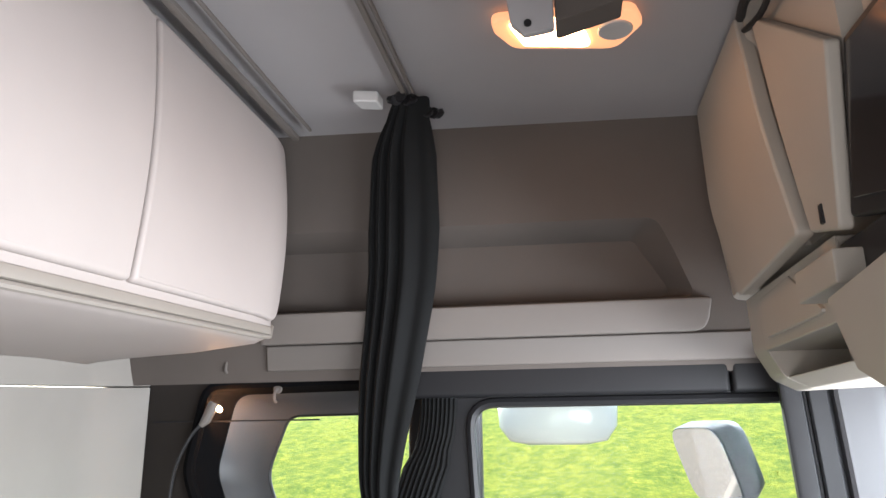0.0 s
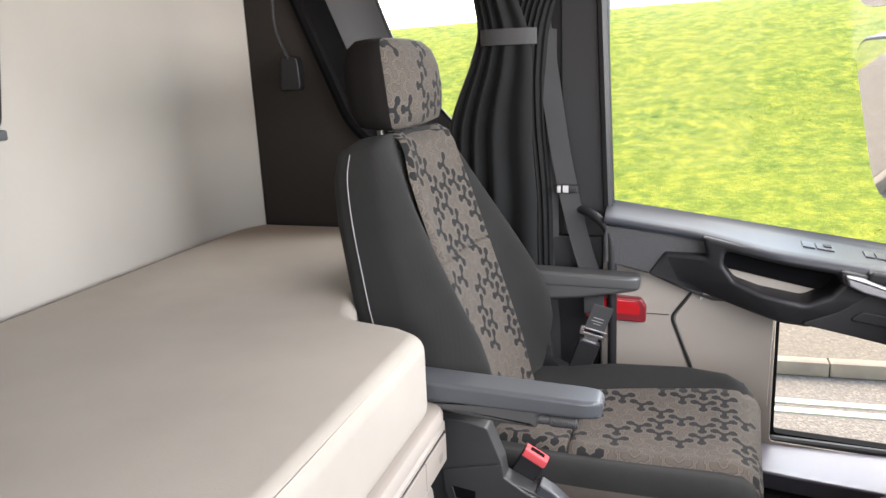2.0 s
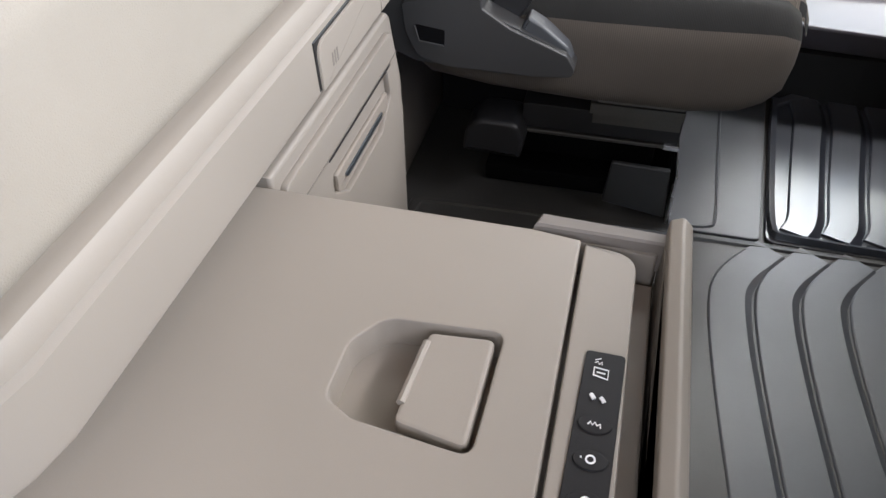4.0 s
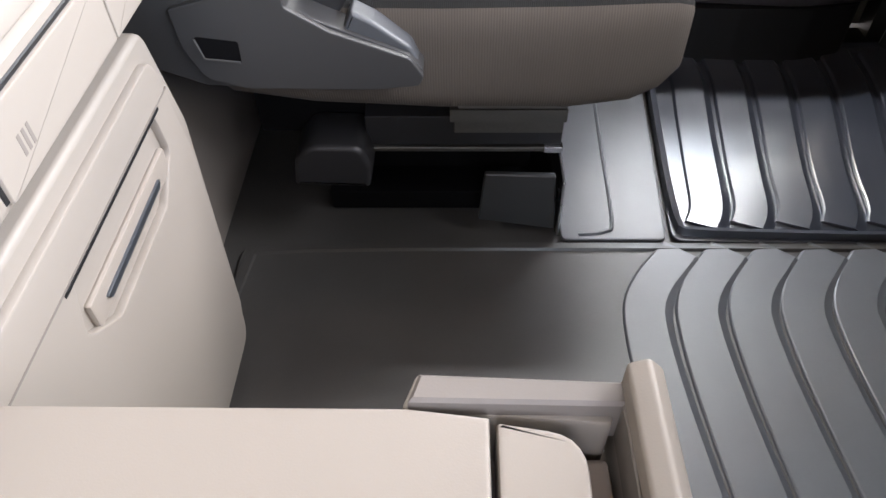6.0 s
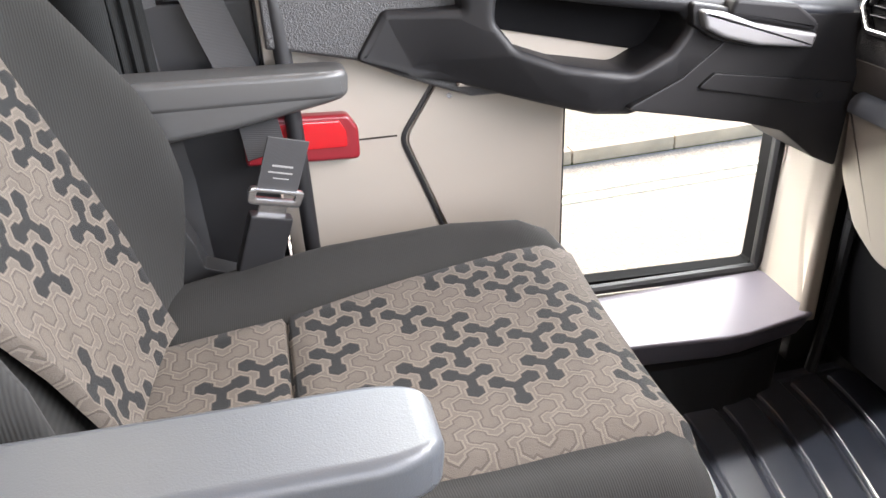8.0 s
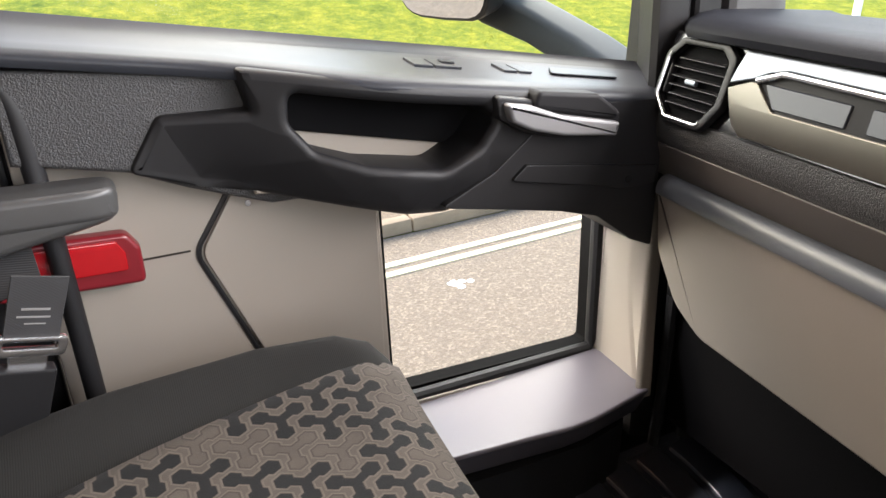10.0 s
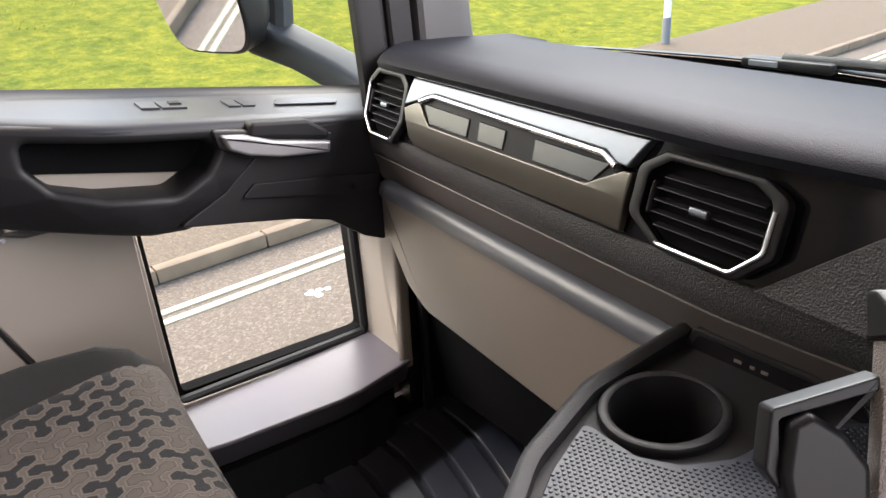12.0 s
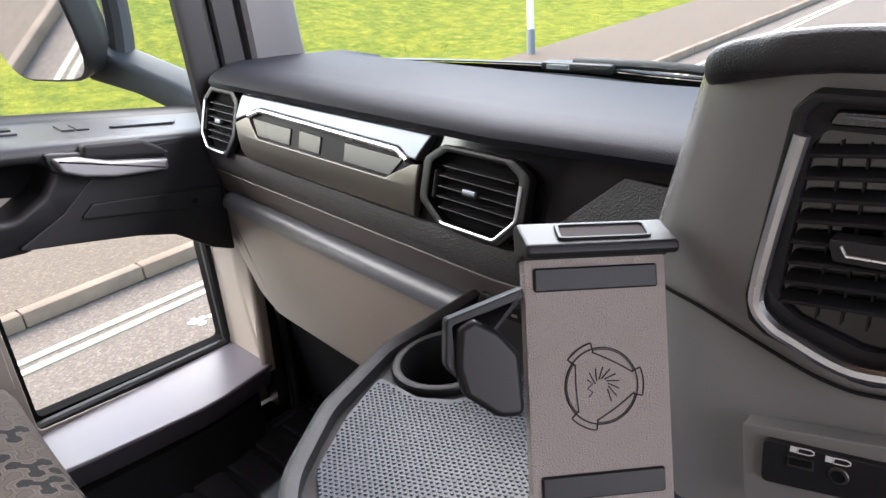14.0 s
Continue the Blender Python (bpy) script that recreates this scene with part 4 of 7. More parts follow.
def bunk():
    b = thing("bunk", (-0.8, 0.8, 0), "lower bunk with a beige fascia rail over storage units", "bunk bed")
    pts = [(-1.22, -0.44), (-0.66, -0.44), (-0.62, 0.30), (-0.50, 0.40), (-0.405, 0.42), (-0.405, 1.13), (-0.465, 1.165), (-0.57, 1.19), (-0.605, 1.29), (-0.62, 1.865), (-1.17, 1.865), (-1.22, 1.78)]
    bm = fresh()
    prism(bm, rounded(pts, [.02, .05, .15, .06, .05, .05, .05, .06, .06, .05, .04, .05], 8), "z", 0.548, 0.702, 0.030, 6)
    for v in bm.verts:      # a soft, slightly crowned top
        if v.co.z > 0.62:
            v.co.z += 0.006 * math.sin(v.co.y * 5.0) * math.sin(v.co.x * 6.0)
    mt = part("mattress", bm, M_MATTRESS, b, "beige-grey ribbed cloth mattress")
    bm = fresh()
    tube(bm, smooth_path([(-0.66, 0.325, 0.697), (-0.52, 0.396, 0.694), (-0.428, 0.44, 0.692), (-0.4138, 0.60, 0.6932), (-0.4138, 0.90, 0.6932), (-0.4158, 1.08, 0.6932), (-0.453, 1.148, 0.692)], 6), 0.0013, 6)
    part("seam", bm, M_SEAM, mt, "faint edge seam")
    # fascia rail
    prof = [(-0.50, 0.560), (-0.404, 0.560), (-0.394, 0.557), (-0.389, 0.549), (-0.3885, 0.538), (-0.3930, 0.534), (-0.3865, 0.530), (-0.3860, 0.472), (-0.3885, 0.466), (-0.394, 0.463), (-0.50, 0.452)]
    bm = fresh()
    rings = []
    for y, dx, dz in ((0.345, -0.105, 0.012), (0.350, -0.085, 0.008), (0.358, -0.066, 0.005), (0.370, -0.047, 0.003), (0.386, -0.030, 0.001), (0.406, -0.016, 0), (0.43, -0.006, 0), (0.46, 0, 0), (0.80, 0, 0), (1.135, 0, 0), (1.160, -0.006, 0.004), (1.178, -0.022, 0.012), (1.184, -0.06, 0.02)):
        rings.append([Vector((x + (dx if x > -0.45 else 0), y, 0.49 + (z - 0.49) * (1 - dz * 6))) for x, z in prof])
    loft(bm, rings)
    part("rail", bm, M_BEIGE_LIGHT, b, "light beige fascia rail", 32)
    bm = fresh()
    box(bm, -0.3875, -0.3852, 0.852, 1.140, 0.4715, 0.5245, 0.001, 1)
    part("panel_gap", bm, M_BLACK, b, "dark gap round the button panels")
    for y0, y1 in ((0.856, 1.034), (1.036, 1.136)):
        bm = fresh()
        prism(bm, rounded([(y0, 0.4705), (y1, 0.4705), (y1, 0.521), (y0, 0.521)], [.002, .002, .002, .016 if y0 < 1 else .002], 4), "x", -0.40, -0.3822, 0.002, 2)
        pb = part("button_panel", bm, M_BEIGE_LIGHT, b, "light beige button panel")
        bm = fresh()
        yc = y0 + 0.035 if y0 < 1 else y1 - 0.03
        for k in range(3):
            box(bm, -0.3826, -0.3819, yc - 0.008 + 0.006 * k, yc - 0.005 + 0.006 * k, 0.484, 0.498)
        part("marking", bm, M_SHELF, pb, "faint grey bars")
    bm = fresh()
    box(bm, -1.22, -0.66, -0.44, 1.86, 0.0, 0.543)
    part("plinth", bm, M_BEIGE, b, "beige bunk base")

    bm = fresh()
    prism(bm, [(-0.66, 0.0), (-0.470, 0.0), (-0.476, 0.29), (-0.66, 0.29)], "y", 1.150, 1.80, 0.004, 2)
    part("base_panel", bm, M_SHELF, b, "grey-brown lower panel")

    u = thing("storage_unit", (-0.5, 1.0, 0), "light beige bunk storage unit with a recessed pull handle", "cabinet")
    bm = fresh()
    prism(bm, rounded([(0.755, 0.0), (1.105, 0.0), (1.125, 0.05), (1.142, 0.32), (1.112, 0.436), (0.755, 0.436)], [0, .03, .02, .05, .02, 0], 5), "x", -0.66, -0.402, 0.006, 3)
    part("body", bm, M_BEIGE_LIGHT, u)
    bm = fresh()
    rec = rounded([(0.862, 0.335), (0.878, 0.378), (1.066, 0.378), (1.072, 0.335), (1.03, 0.305), (0.905, 0.305)], 0.012, 4)
    prism(bm, rounded([(0.765, 0.02), (1.098, 0.02), (1.118, 0.29), (1.095, 0.418), (0.765, 0.418)], [0.01, .03, .04, .02, 0.01], 4), "x", -0.404, -0.394, 0.003, 2, holes=[rec])
    dr = part("drawer_front", bm, M_BEIGE_LIGHT, u, "light beige drawer front")
    bm = fresh()
    box(bm, -0.403, -0.396, 0.88, 1.065, 0.318, 0.345, 0.003, 2, m=None)
    part("handle_recess", bm, M_BEIGE, dr)
    bm = fresh()
    prism(bm, rounded([(0.905, 0.3265), (1.030, 0.3265), (1.036, 0.3335), (0.899, 0.3335)], 0.002, 2), "x", -0.402, -0.3935, 0.001, 2)
    part("handle", bm, M_SILVER, dr, "satin metal pull edge")
    bm = fresh()
    box(bm, -0.4030, -0.3932, 0.862, 1.076, 0.3775, 0.3805)
    part("recess_gap", bm, M_BLACK, dr, "dark gap over the pull recess")
    bm = fresh()
    box(bm, -0.3950, -0.3934, 0.772, 1.104, 0.3810, 0.3826)
    part("front_joint", bm, M_SHELF, dr)

    f = thing("cool_box", (-0.25, 0.5, 0), "grey-beige pull-out cool box standing open under the bunk", "cool box")
    zt = 0.428
    rec = rounded([(-0.267, 0.548), (-0.267, 0.598), (-0.248, 0.626), (-0.157, 0.632), (-0.159, 0.527), (-0.244, 0.536)], [.014, .025, .025, .010, .010, .014], 7)
    bm = fresh()
    prism(bm, [(-0.66, 0.22), (-0.1135, 0.22), (-0.1135, 0.747), (-0.155, 0.752), (-0.66, 0.752)], "z", zt - 0.035, zt, 0.003, 2, holes=[rec])
    lid = part("lid", bm, M_BEIGE, f, "grey-beige lid")
    bm = fresh()
    prism(bm, rec, "z", zt - 0.034, zt - 0.030)
    part("handle_well", bm, M_BEIGE, lid)
    bm = fresh()
    prism(bm, rounded([(-0.2165, 0.541), (-0.2125, 0.622), (-0.162, 0.6265), (-0.163, 0.5325)], 0.006, 3), "z", zt - 0.018, zt - 0.002, 0.004, 2)
    part("latch", bm, M_BEIGE, lid, "grey-beige flap latch")
    bm = fresh()
    tube(bm, [Vector((-0.2150, 0.556, zt - 0.003)), Vector((-0.2115, 0.612, zt - 0.003))], 0.0035, 8)
    part("latch_ridge", bm, M_BEIGE, lid)
    bm = fresh()
    prism(bm, rounded([(-0.110, 0.22), (-0.066, 0.22), (-0.066, 0.738), (-0.110, 0.745)], [0, 0, .022, .002], 5), "z", zt - 0.035, zt - 0.001, 0.003, 2)
    strip = part("control_strip", bm, M_BEIGE, f)
    bm = fresh()
    prism(bm, rounded([(-0.101, 0.47), (-0.071, 0.475), (-0.068, 0.630), (-0.096, 0.630)], 0.003, 2), "z", zt - 0.004, zt + 0.0012, 0.0006, 1)
    kp = part("keypad", bm, M_PILLAR, strip, "dark keypad with white symbols")
    zs = zt + 0.0016
    xc = -0.084
    for yc in (0.568, 0.541, 0.512):
        bm = fresh()
        prism(bm, [(xc + 0.0115 * math.cos(g), yc + 0.0075 * math.sin(g)) for g in [2 * math.pi * i / 24 for i in range(24)]], "z", zt, zt + 0.0026, 0.0012, 2)
        part("button", bm, M_PILLAR, kp, "dark oval button")

    def symbol(strokes, r=0.0006, z=zs):
        bm = fresh()
        for pts in strokes:
            tube(bm, [Vector((xc + a2, b2, z)) for a2, b2 in pts], r, 5)
        part("symbol", bm, M_WHITE, kp)

    symbol([[(-0.005, 0.608), (0.005, 0.606), (0.005, 0.614), (-0.005, 0.615), (-0.005, 0.608)], [(-0.003, 0.611), (0.003, 0.6105)]])
    symbol([[(-0.005, 0.619), (-0.003, 0.6205), (-0.002, 0.618), (0.0, 0.6205), (0.0, 0.618)], [(-0.005, 0.6215), (-0.001, 0.6235)]], 0.0004)
    symbol([[(-0.005, 0.5915), (-0.0025, 0.588)], [(0.002, 0.590), (0.0045, 0.5865)]], 0.0017)
    symbol([[(-0.0045, 0.5665), (-0.003, 0.569), (-0.0015, 0.5665), (0.0, 0.569), (0.0015, 0.5665), (0.0035, 0.568), (0.004, 0.565)]], 0.0006, zt + 0.0028)
    symbol([[(0.0028 * math.cos(g), 0.541 + 0.0028 * math.sin(g)) for g in [math.pi * i / 7 for i in range(15)]], [(-0.0065, 0.5415), (-0.0055, 0.5415)]], 0.0007, zt + 0.0028)
    symbol([[(0.0028 * math.cos(g), 0.512 + 0.0028 * math.sin(g)) for g in [math.pi * i / 7 for i in range(15)]]], 0.0007, zt + 0.0028)
    bm = fresh()
    box(bm, -0.66, -0.048, 0.225, 0.744, 0.02, zt - 0.037, 0.004, 2)
    part("body", bm, M_BEIGE, f)
    bm = fresh()
    prism(bm, [(-0.062, 0.22), (-0.046, 0.22), (-0.046, 0.752), (-0.155, 0.7535), (-0.150, 0.770), (-0.040, 0.766), (-0.040, 0.22)], "z", zt - 0.03, zt + 0.004, 0.002, 1)
    part("rim", bm, M_SHELF, f, "grey rim")
    bm = fresh()
    prism(bm, rounded([(-0.045, 0.02), (-0.008, 0.02), (-0.010, 0.32), (-0.026, 0.444), (-0.034, 0.452), (-0.045, 0.447)], [.004, .004, .05, .006, .004, .004], 4), "y", 0.20, 0.768, 0.003, 2)
    part("front_panel", bm, M_BEIGE, f, "beige front panel")
    bm = fresh()
    prism(bm, rounded([(-0.160, 0.7545), (-0.050, 0.748), (-0.044, 0.772), (-0.152, 0.778)], 0.004, 3), "z", zt - 0.06, zt - 0.008, 0.003, 2)
    part("side_guide", bm, M_BEIGE_LIGHT, f, "pale side guide")


bunk()


# ---- passenger seat ----
def uv_grid(bm, rows, us, vs):
    """A surface through rows of points, with its UV map in metres."""
    lay = bm.loops.layers.uv.new("UVMap")
    vv = [[bm.verts.new(p) for p in r] for r in rows]
    for i in range(len(vv) - 1):
        for j in range(len(vv[0]) - 1):
            f = bm.faces.new((vv[i][j], vv[i][j + 1], vv[i + 1][j + 1], vv[i + 1][j]))
            for lp, (a, b) in zip(f.loops, ((i, j), (i, j + 1), (i + 1, j + 1), (i + 1, j))):
                lp[lay].uv = (us[a], vs[a][b])
    return bm


def thicken(bm, d):
    """Gives an open sheet a back, d metres behind it."""
    bmesh.ops.recalc_face_normals(bm, faces=bm.faces[:])
    bmesh.ops.solidify(bm, geom=bm.faces[:], thickness=d)
    return bm


YC = 1.500                       # middle line of the passenger seat


def cushion_ring(x, half, ztop, zbot, crown, n=128):
    """Cross-section of the seat cushion: flat panel between two bolsters, the one by the door higher."""
    hump = float(np.interp(x, (-0.44, -0.26, -0.12, -0.02, 0.09, 0.13, 0.15), (0.012, 0.028, 0.047, 0.049, 0.036, 0.018, 0.004)))
    wide = float(np.interp(x, (-0.30, -0.05), (0.26, 0.15)))
    pts = []
    for k in range(n):
        a = 2 * math.pi * k / n
        c, s = math.cos(a), math.sin(a)
        e = 0.42
        yy = half * math.copysign(abs(c) ** e, c)
        zz = math.copysign(abs(s) ** e, s)
        z = (ztop + zbot) / 2 + zz * (ztop - zbot) / 2
        if s > 0:
            t = abs(yy) / half
            z += (hump * math.exp(-((t - 0.84) / wide) ** 2) if yy > 0 else crown * math.exp(-((t - 0.84) / 0.13) ** 2)) - 0.006 * (1 - t)
        front = max(0.0, min(1.0, (x + 0.05) / 0.17))
        pts.append(Vector((x + front * (0.004 + 0.014 * yy / 0.2), YC + yy, z)))
    return pts


def seat():
    s = thing("cab_seat", (-0.15, YC, 0.0), "dark grey cab seat with patterned brown-grey cloth panels", "seat")
    # cushion: stations from back to front
    st = [(-0.44, .20, .375, .25, .010), (-0.40, .228, .388, .235, .016), (-0.30, .243, .392, .228, .020), (-0.15, .248, .394, .222, .020), (0.00, .249, .398, .222, .018), (0.08, .247, .400, .232, .014), (0.115, .240, .395, .248, .010), (0.136, .225, .380, .268, .006), (0.146, .19, .355, .295, .002)]
    rings = [cushion_ring(*r) for r in st]
    n = 128

    # dark upper bolsters (both sides), skirt below, patterned panel between
    def piece(name, k0, k1, material, label):
        bm = fresh()
        rows = [[r[k % n].copy() for k in range(k0, k1 + 1)] for r in rings]
        loft(bm, rows, closed=False, caps=False)
        return part(name, bm, material, s, label, 70)

    piece("bolster", 136, 160, M_SEATDARK, "dark grey ribbed bolster")
    piece("bolster", 33, 56, M_SEATDARK, "dark grey ribbed bolster")
    piece("skirt", 56, 136, M_SEATSKIRT, "brown-grey corded side skirt")
    # front cap
    bm = fresh()
    bm.faces.new([bm.verts.new(p) for p in rings[-1]])
    part("cushion_nose", bm, M_SEATDARK, s)
    bm = fresh()
    bm.faces.new([bm.verts.new(p) for p in rings[0]])
    part("cushion_back", bm, M_SEATDARK, s)
    # patterned panel, a little proud of the shell
    xs = [-0.44, -0.40, -0.33, -0.26, -0.213, -0.209, -0.204, -0.18, -0.12, -0.05, 0.02, 0.07, 0.10, 0.125, 0.143, 0.152]
    rows, us = [], []
    acc, last = 0.0, None
    for x in xs:
        z = 0.394 + 0.006 * max(0, x) / 0.1 if x < 0.08 else 0.3985 - 0.034 * ((x - 0.08) / 0.072) ** 2.2
        if x < -0.30:
            z -= 0.008 * ((-0.30 - x) / 0.14)
        if abs(x + 0.209) < 0.002:
            z -= 0.009
        row = []
        far = float(np.interp(x, (-0.34, -0.21, -0.11, 0.0, 0.15), (0.088, 0.110, 0.148, 0.180, 0.200)))
        near = float(np.interp(x, (-0.34, -0.21, -0.06, 0.03, 0.15), (0.136, 0.164, 0.180, 0.176, 0.170)))
        front = max(0.0, min(1.0, (x + 0.05) / 0.17))
        for j in range(17):
            t = -1 + j / 8
            yy = t * (far if t > 0 else near)
            zz = z + 0.004 + 0.010 * abs(t) ** 3 - 0.004 * (1 - t * t)
            if abs(t) == 1:
                zz -= 0.020
            if x > 0.15:
                zz -= 0.012
            row.append(Vector((x + front * (0.004 + 0.014 * yy / 0.2), YC + yy, zz)))
        if last is not None:
            acc += (row[8] - last).length
        last = row[8]
        rows.append(row)
        us.append(acc)
    bm = fresh()
    uv_grid(bm, rows, us, [[p.y - YC for p in r] for r in rows])
    part("seat_panel", bm, M_MOTIF, s, "brown-grey cloth with dark three-armed figures", 80)

    # backrest: sections up the reclined line
    def back_at(z):
        return -0.345 - 0.335 * (z - 0.40) + 0.015 * (z - 0.40) ** 2

    bz = [(0.33, .17, .10), (0.36, .225, .13), (0.40, .243, .145), (0.44, .255, .15), (0.48, .26, .155), (0.52, .262, .16), (0.57, .262, .16), (0.62, .259, .16), (0.69, .252, .16), (0.76, .238, .155), (0.86, .212, .15), (0.94, .185, .14), (0.985, .165, .12), (1.005, .135, .08)]
    WING_Z = (0.37, 0.43, 0.51, 0.56, 0.62, 0.70, 0.78, 0.85, 0.95, 1.0)
    WING_X = (0, .034, .078, .090, .088, .070, .050, .032, .012, 0)
    TWIST = 0.075               # the whole back is turned a little
    brings = []
    for z, half, th in bz:
        xf = back_at(z)
        wing = float(np.interp(z, WING_Z, WING_X))
        ring = []
        for k in range(n):
            a = 2 * math.pi * k / n
            c, sn = math.cos(a), math.sin(a)
            e = 0.45
            yy = half * math.copysign(abs(c) ** e, c)
            dd = math.copysign(abs(sn) ** e, sn)
            dep = th / 2 * dd
            if sn > 0:
                t = abs(yy) / half
                dep += math.exp(-((t - 0.84) / 0.135) ** 2) * wing - 0.015 * (1 - t)
            ring.append(Vector((xf - th / 2 + dep + TWIST * yy, YC + yy, z + 0.335 * (dep - th / 2) * 0.5)))
        brings.append(ring)

    def bpiece(name, k0, k1, material, label):
        bm = fresh()
        loft(bm, [[r[k % n].copy() for k in range(k0, k1 + 1)] for r in brings], closed=False, caps=False)
        return part(name, bm, material, s, label, 70)

    bpiece("back_bolster", 124, 160, M_SEATDARK, "dark grey ribbed bolster")
    bpiece("back_bolster", 32, 68, M_SEATDARK, "dark grey ribbed bolster")
    bpiece("back_shell", 68, 124, M_SEATDARK, "dark grey back")
    for ring, nm in ((brings[0], "back_foot"), (brings[-1], "back_top")):
        bm = fresh()
        bm.faces.new([bm.verts.new(p) for p in ring])
        part(nm, bm, M_SEATDARK, s)
    for sgn in (-1, 1):
        bm = fresh()
        tube(bm, smooth_path([Vector((back_at(z) - th * 0.62 + TWIST * sgn * half, YC + sgn * (half + 0.0010), z - 0.016)) for z, half, th in bz[4:13]], 4), 0.0012, 6)
        part("piping", bm, M_PIPING if sgn < 0 else M_SEATDARK, s, "pale piping")
    def wing_x(yy, z):
        """Front of the bolster at a distance from the seat's middle."""
        low = z
        for i in range(3):
            half, th = (float(np.interp(low, [b[0] for b in bz], [b[q] for b in bz])) for q in (1, 2))
            wing = float(np.interp(low, WING_Z, WING_X))
            t = min(0.999, abs(yy) / half)
            dep = th / 2 * math.sqrt(1 - t ** (2 / 0.45)) ** 0.45 + math.exp(-((t - 0.84) / 0.135) ** 2) * wing - 0.015 * (1 - t)
            low = z - 0.1675 * (dep - th / 2)
        return back_at(low) - th / 2 + dep

    rows, us, acc, last = [], [], 0.0, None
    zs = [0.40, 0.44, 0.50, 0.56, 0.62, 0.68, 0.72, 0.738, 0.742, 0.747, 0.77, 0.82, 0.87, 0.92, 0.965, 0.99, 1.003]
    for z in zs:
        x = back_at(z)
        if abs(z - 0.742) < 0.002:
            x -= 0.011
        if z > 0.95:
            x -= 0.05 * (max(0.0, z - 0.985) / 0.018) ** 2 - 0.004
        far = float(np.interp(z, (0.42, 0.50, 0.60, 0.75, 0.90, 1.0), (0.122, 0.146, 0.150, 0.148, 0.145, 0.120)))
        near = float(np.interp(z, (0.42, 0.49, 0.57, 0.63, 0.90, 1.0), (0.080, 0.088, 0.112, 0.130, 0.128, 0.110)))
        row = []
        for j in range(29):
            t = -1 + j / 14
            w = far if t > 0 else near
            yy = t * w
            px = x + 0.004 + 0.012 * abs(t) ** 3
            if abs(t) > 0.6:
                px = max(px, wing_x(yy, z) + 0.0035)
            row.append(Vector((px - (0.012 if abs(t) == 1 else 0) + TWIST * yy, YC + yy, z)))
        if last is not None:
            acc += (row[14] - last).length
        last = row[14]
        rows.append(row)
        us.append(acc + 0.013)
    bm = fresh()
    uv_grid(bm, rows, us, [[p.y - YC for p in r] for r in rows])
    part("back_panel", bm, M_MOTIF, s, "brown-grey cloth with dark three-armed figures", 80)

    # headrest: patterned front, black velour cover behind and at the side
    def head_ring(z, hw, dpt, xo, k0=0, k1=48):
        out = []
        for k in range(k0, k1):
            a = 2 * math.pi * k / 48
            c, sn = math.cos(a), math.sin(a)
            out.append(Vector((xo + dpt * math.copysign(abs(sn) ** .7, sn), YC + hw * math.copysign(abs(c) ** .62, c), z)))
        return out

    hs = [(1.012, .10, .030), (1.022, .135, .048), (1.05, .150, .056), (1.10, .155, .060), (1.15, .152, .058), (1.185, .140, .050), (1.205, .115, .036), (1.212, .07, .018)]
    hs = [(1.184 - (1.212 - z) * 0.87, hw * 1.08, dp * 1.06) for z, hw, dp in hs]
    hr = [head_ring(z, hw, dp, -0.575 - 0.10 * (z - 1.0)) for z, hw, dp in hs]
    bm = fresh()
    lay = bm.loops.layers.uv.new("UVMap")
    vv = [[bm.verts.new(p) for p in r] for r in hr]
    for i in range(len(vv) - 1):
        for j in range(48):
            if j < 25 or j >= 47:
                f = bm.faces.new((vv[i][j], vv[i][(j + 1) % 48], vv[i + 1][(j + 1) % 48], vv[i + 1][j]))
                for lp, (a, b) in zip(f.loops, ((i, j), (i, j + 1), (i + 1, j + 1), (i + 1, j))):
                    p = hr[a][b % 48]
                    lp[lay].uv = (p.z + 0.02, p.y + p.x * 0.5)
    bm.faces.new(vv[-1])
    part("headrest", bm, M_MOTIF, s, "patterned cloth headrest", 80)
    bm = fresh()
    rows = []
    for r, (z, hw, dp) in zip(hr, hs):
        c = Vector((r[0].x * 0.5 + r[24].x * 0.5, YC, z))
        rows.append([c + (r[k % 48] - c) * 1.05 for k in range(20, 49)])
    loft(bm, rows, closed=False, caps=False)
    part("headrest_cover", bm, M_VELOUR, s, "black velour cover", 80)
    for dy in (-0.06, 0.06):
        bm = fresh()
        tube(bm, [Vector((-0.60, YC + dy, 0.97)), Vector((-0.605, YC + dy, 1.03))], 0.007, 10)
        part("headrest_post", bm, M_STEEL, s)

    # armrests
    def arm(name, y0, y1, tip, zt, thick, top_mat, label, body=None):
        bm = fresh()
        prism(bm, rounded(body, 0.006, 4) if body else rounded([(-0.52, zt + 0.012), (tip - 0.001, zt - 0.001), (tip - 0.004, zt - 0.030), (-0.24, zt - 0.055), (-0.52, zt - thick)], [.02, .014, .014, .05, .02], 6), "y", y0, y1, 0.010, 4)
        sliced(bm, "x", [tip - 0.045 + 0.005 * i for i in range(9)])

        def nose(v):        # the tip is rounded in plan
            u = max(0.0, (v.co.x - tip + 0.042) / 0.044)
            mid = (y0 + y1) / 2
            v.co.y = mid + (v.co.y - mid) * math.sqrt(max(0.0, 1 - 0.80 * min(1.0, u) ** 2.4))

        for v in bm.verts:
            nose(v)
        a = part(name, bm, M_ARM, s, label, 50)
        bm = fresh()
        prism(bm, rounded([(-0.50, zt + 0.006), (tip + 0.001, zt - 0.004), (tip - 0.003, zt - 0.036), (-0.50, zt - 0.034)], [.01, .013, .008, .01], 6), "y", y0 - 0.0025, y1 + 0.0025, 0.008, 4)
        sliced(bm, "x", [tip - 0.045 + 0.005 * i for i in range(9)])
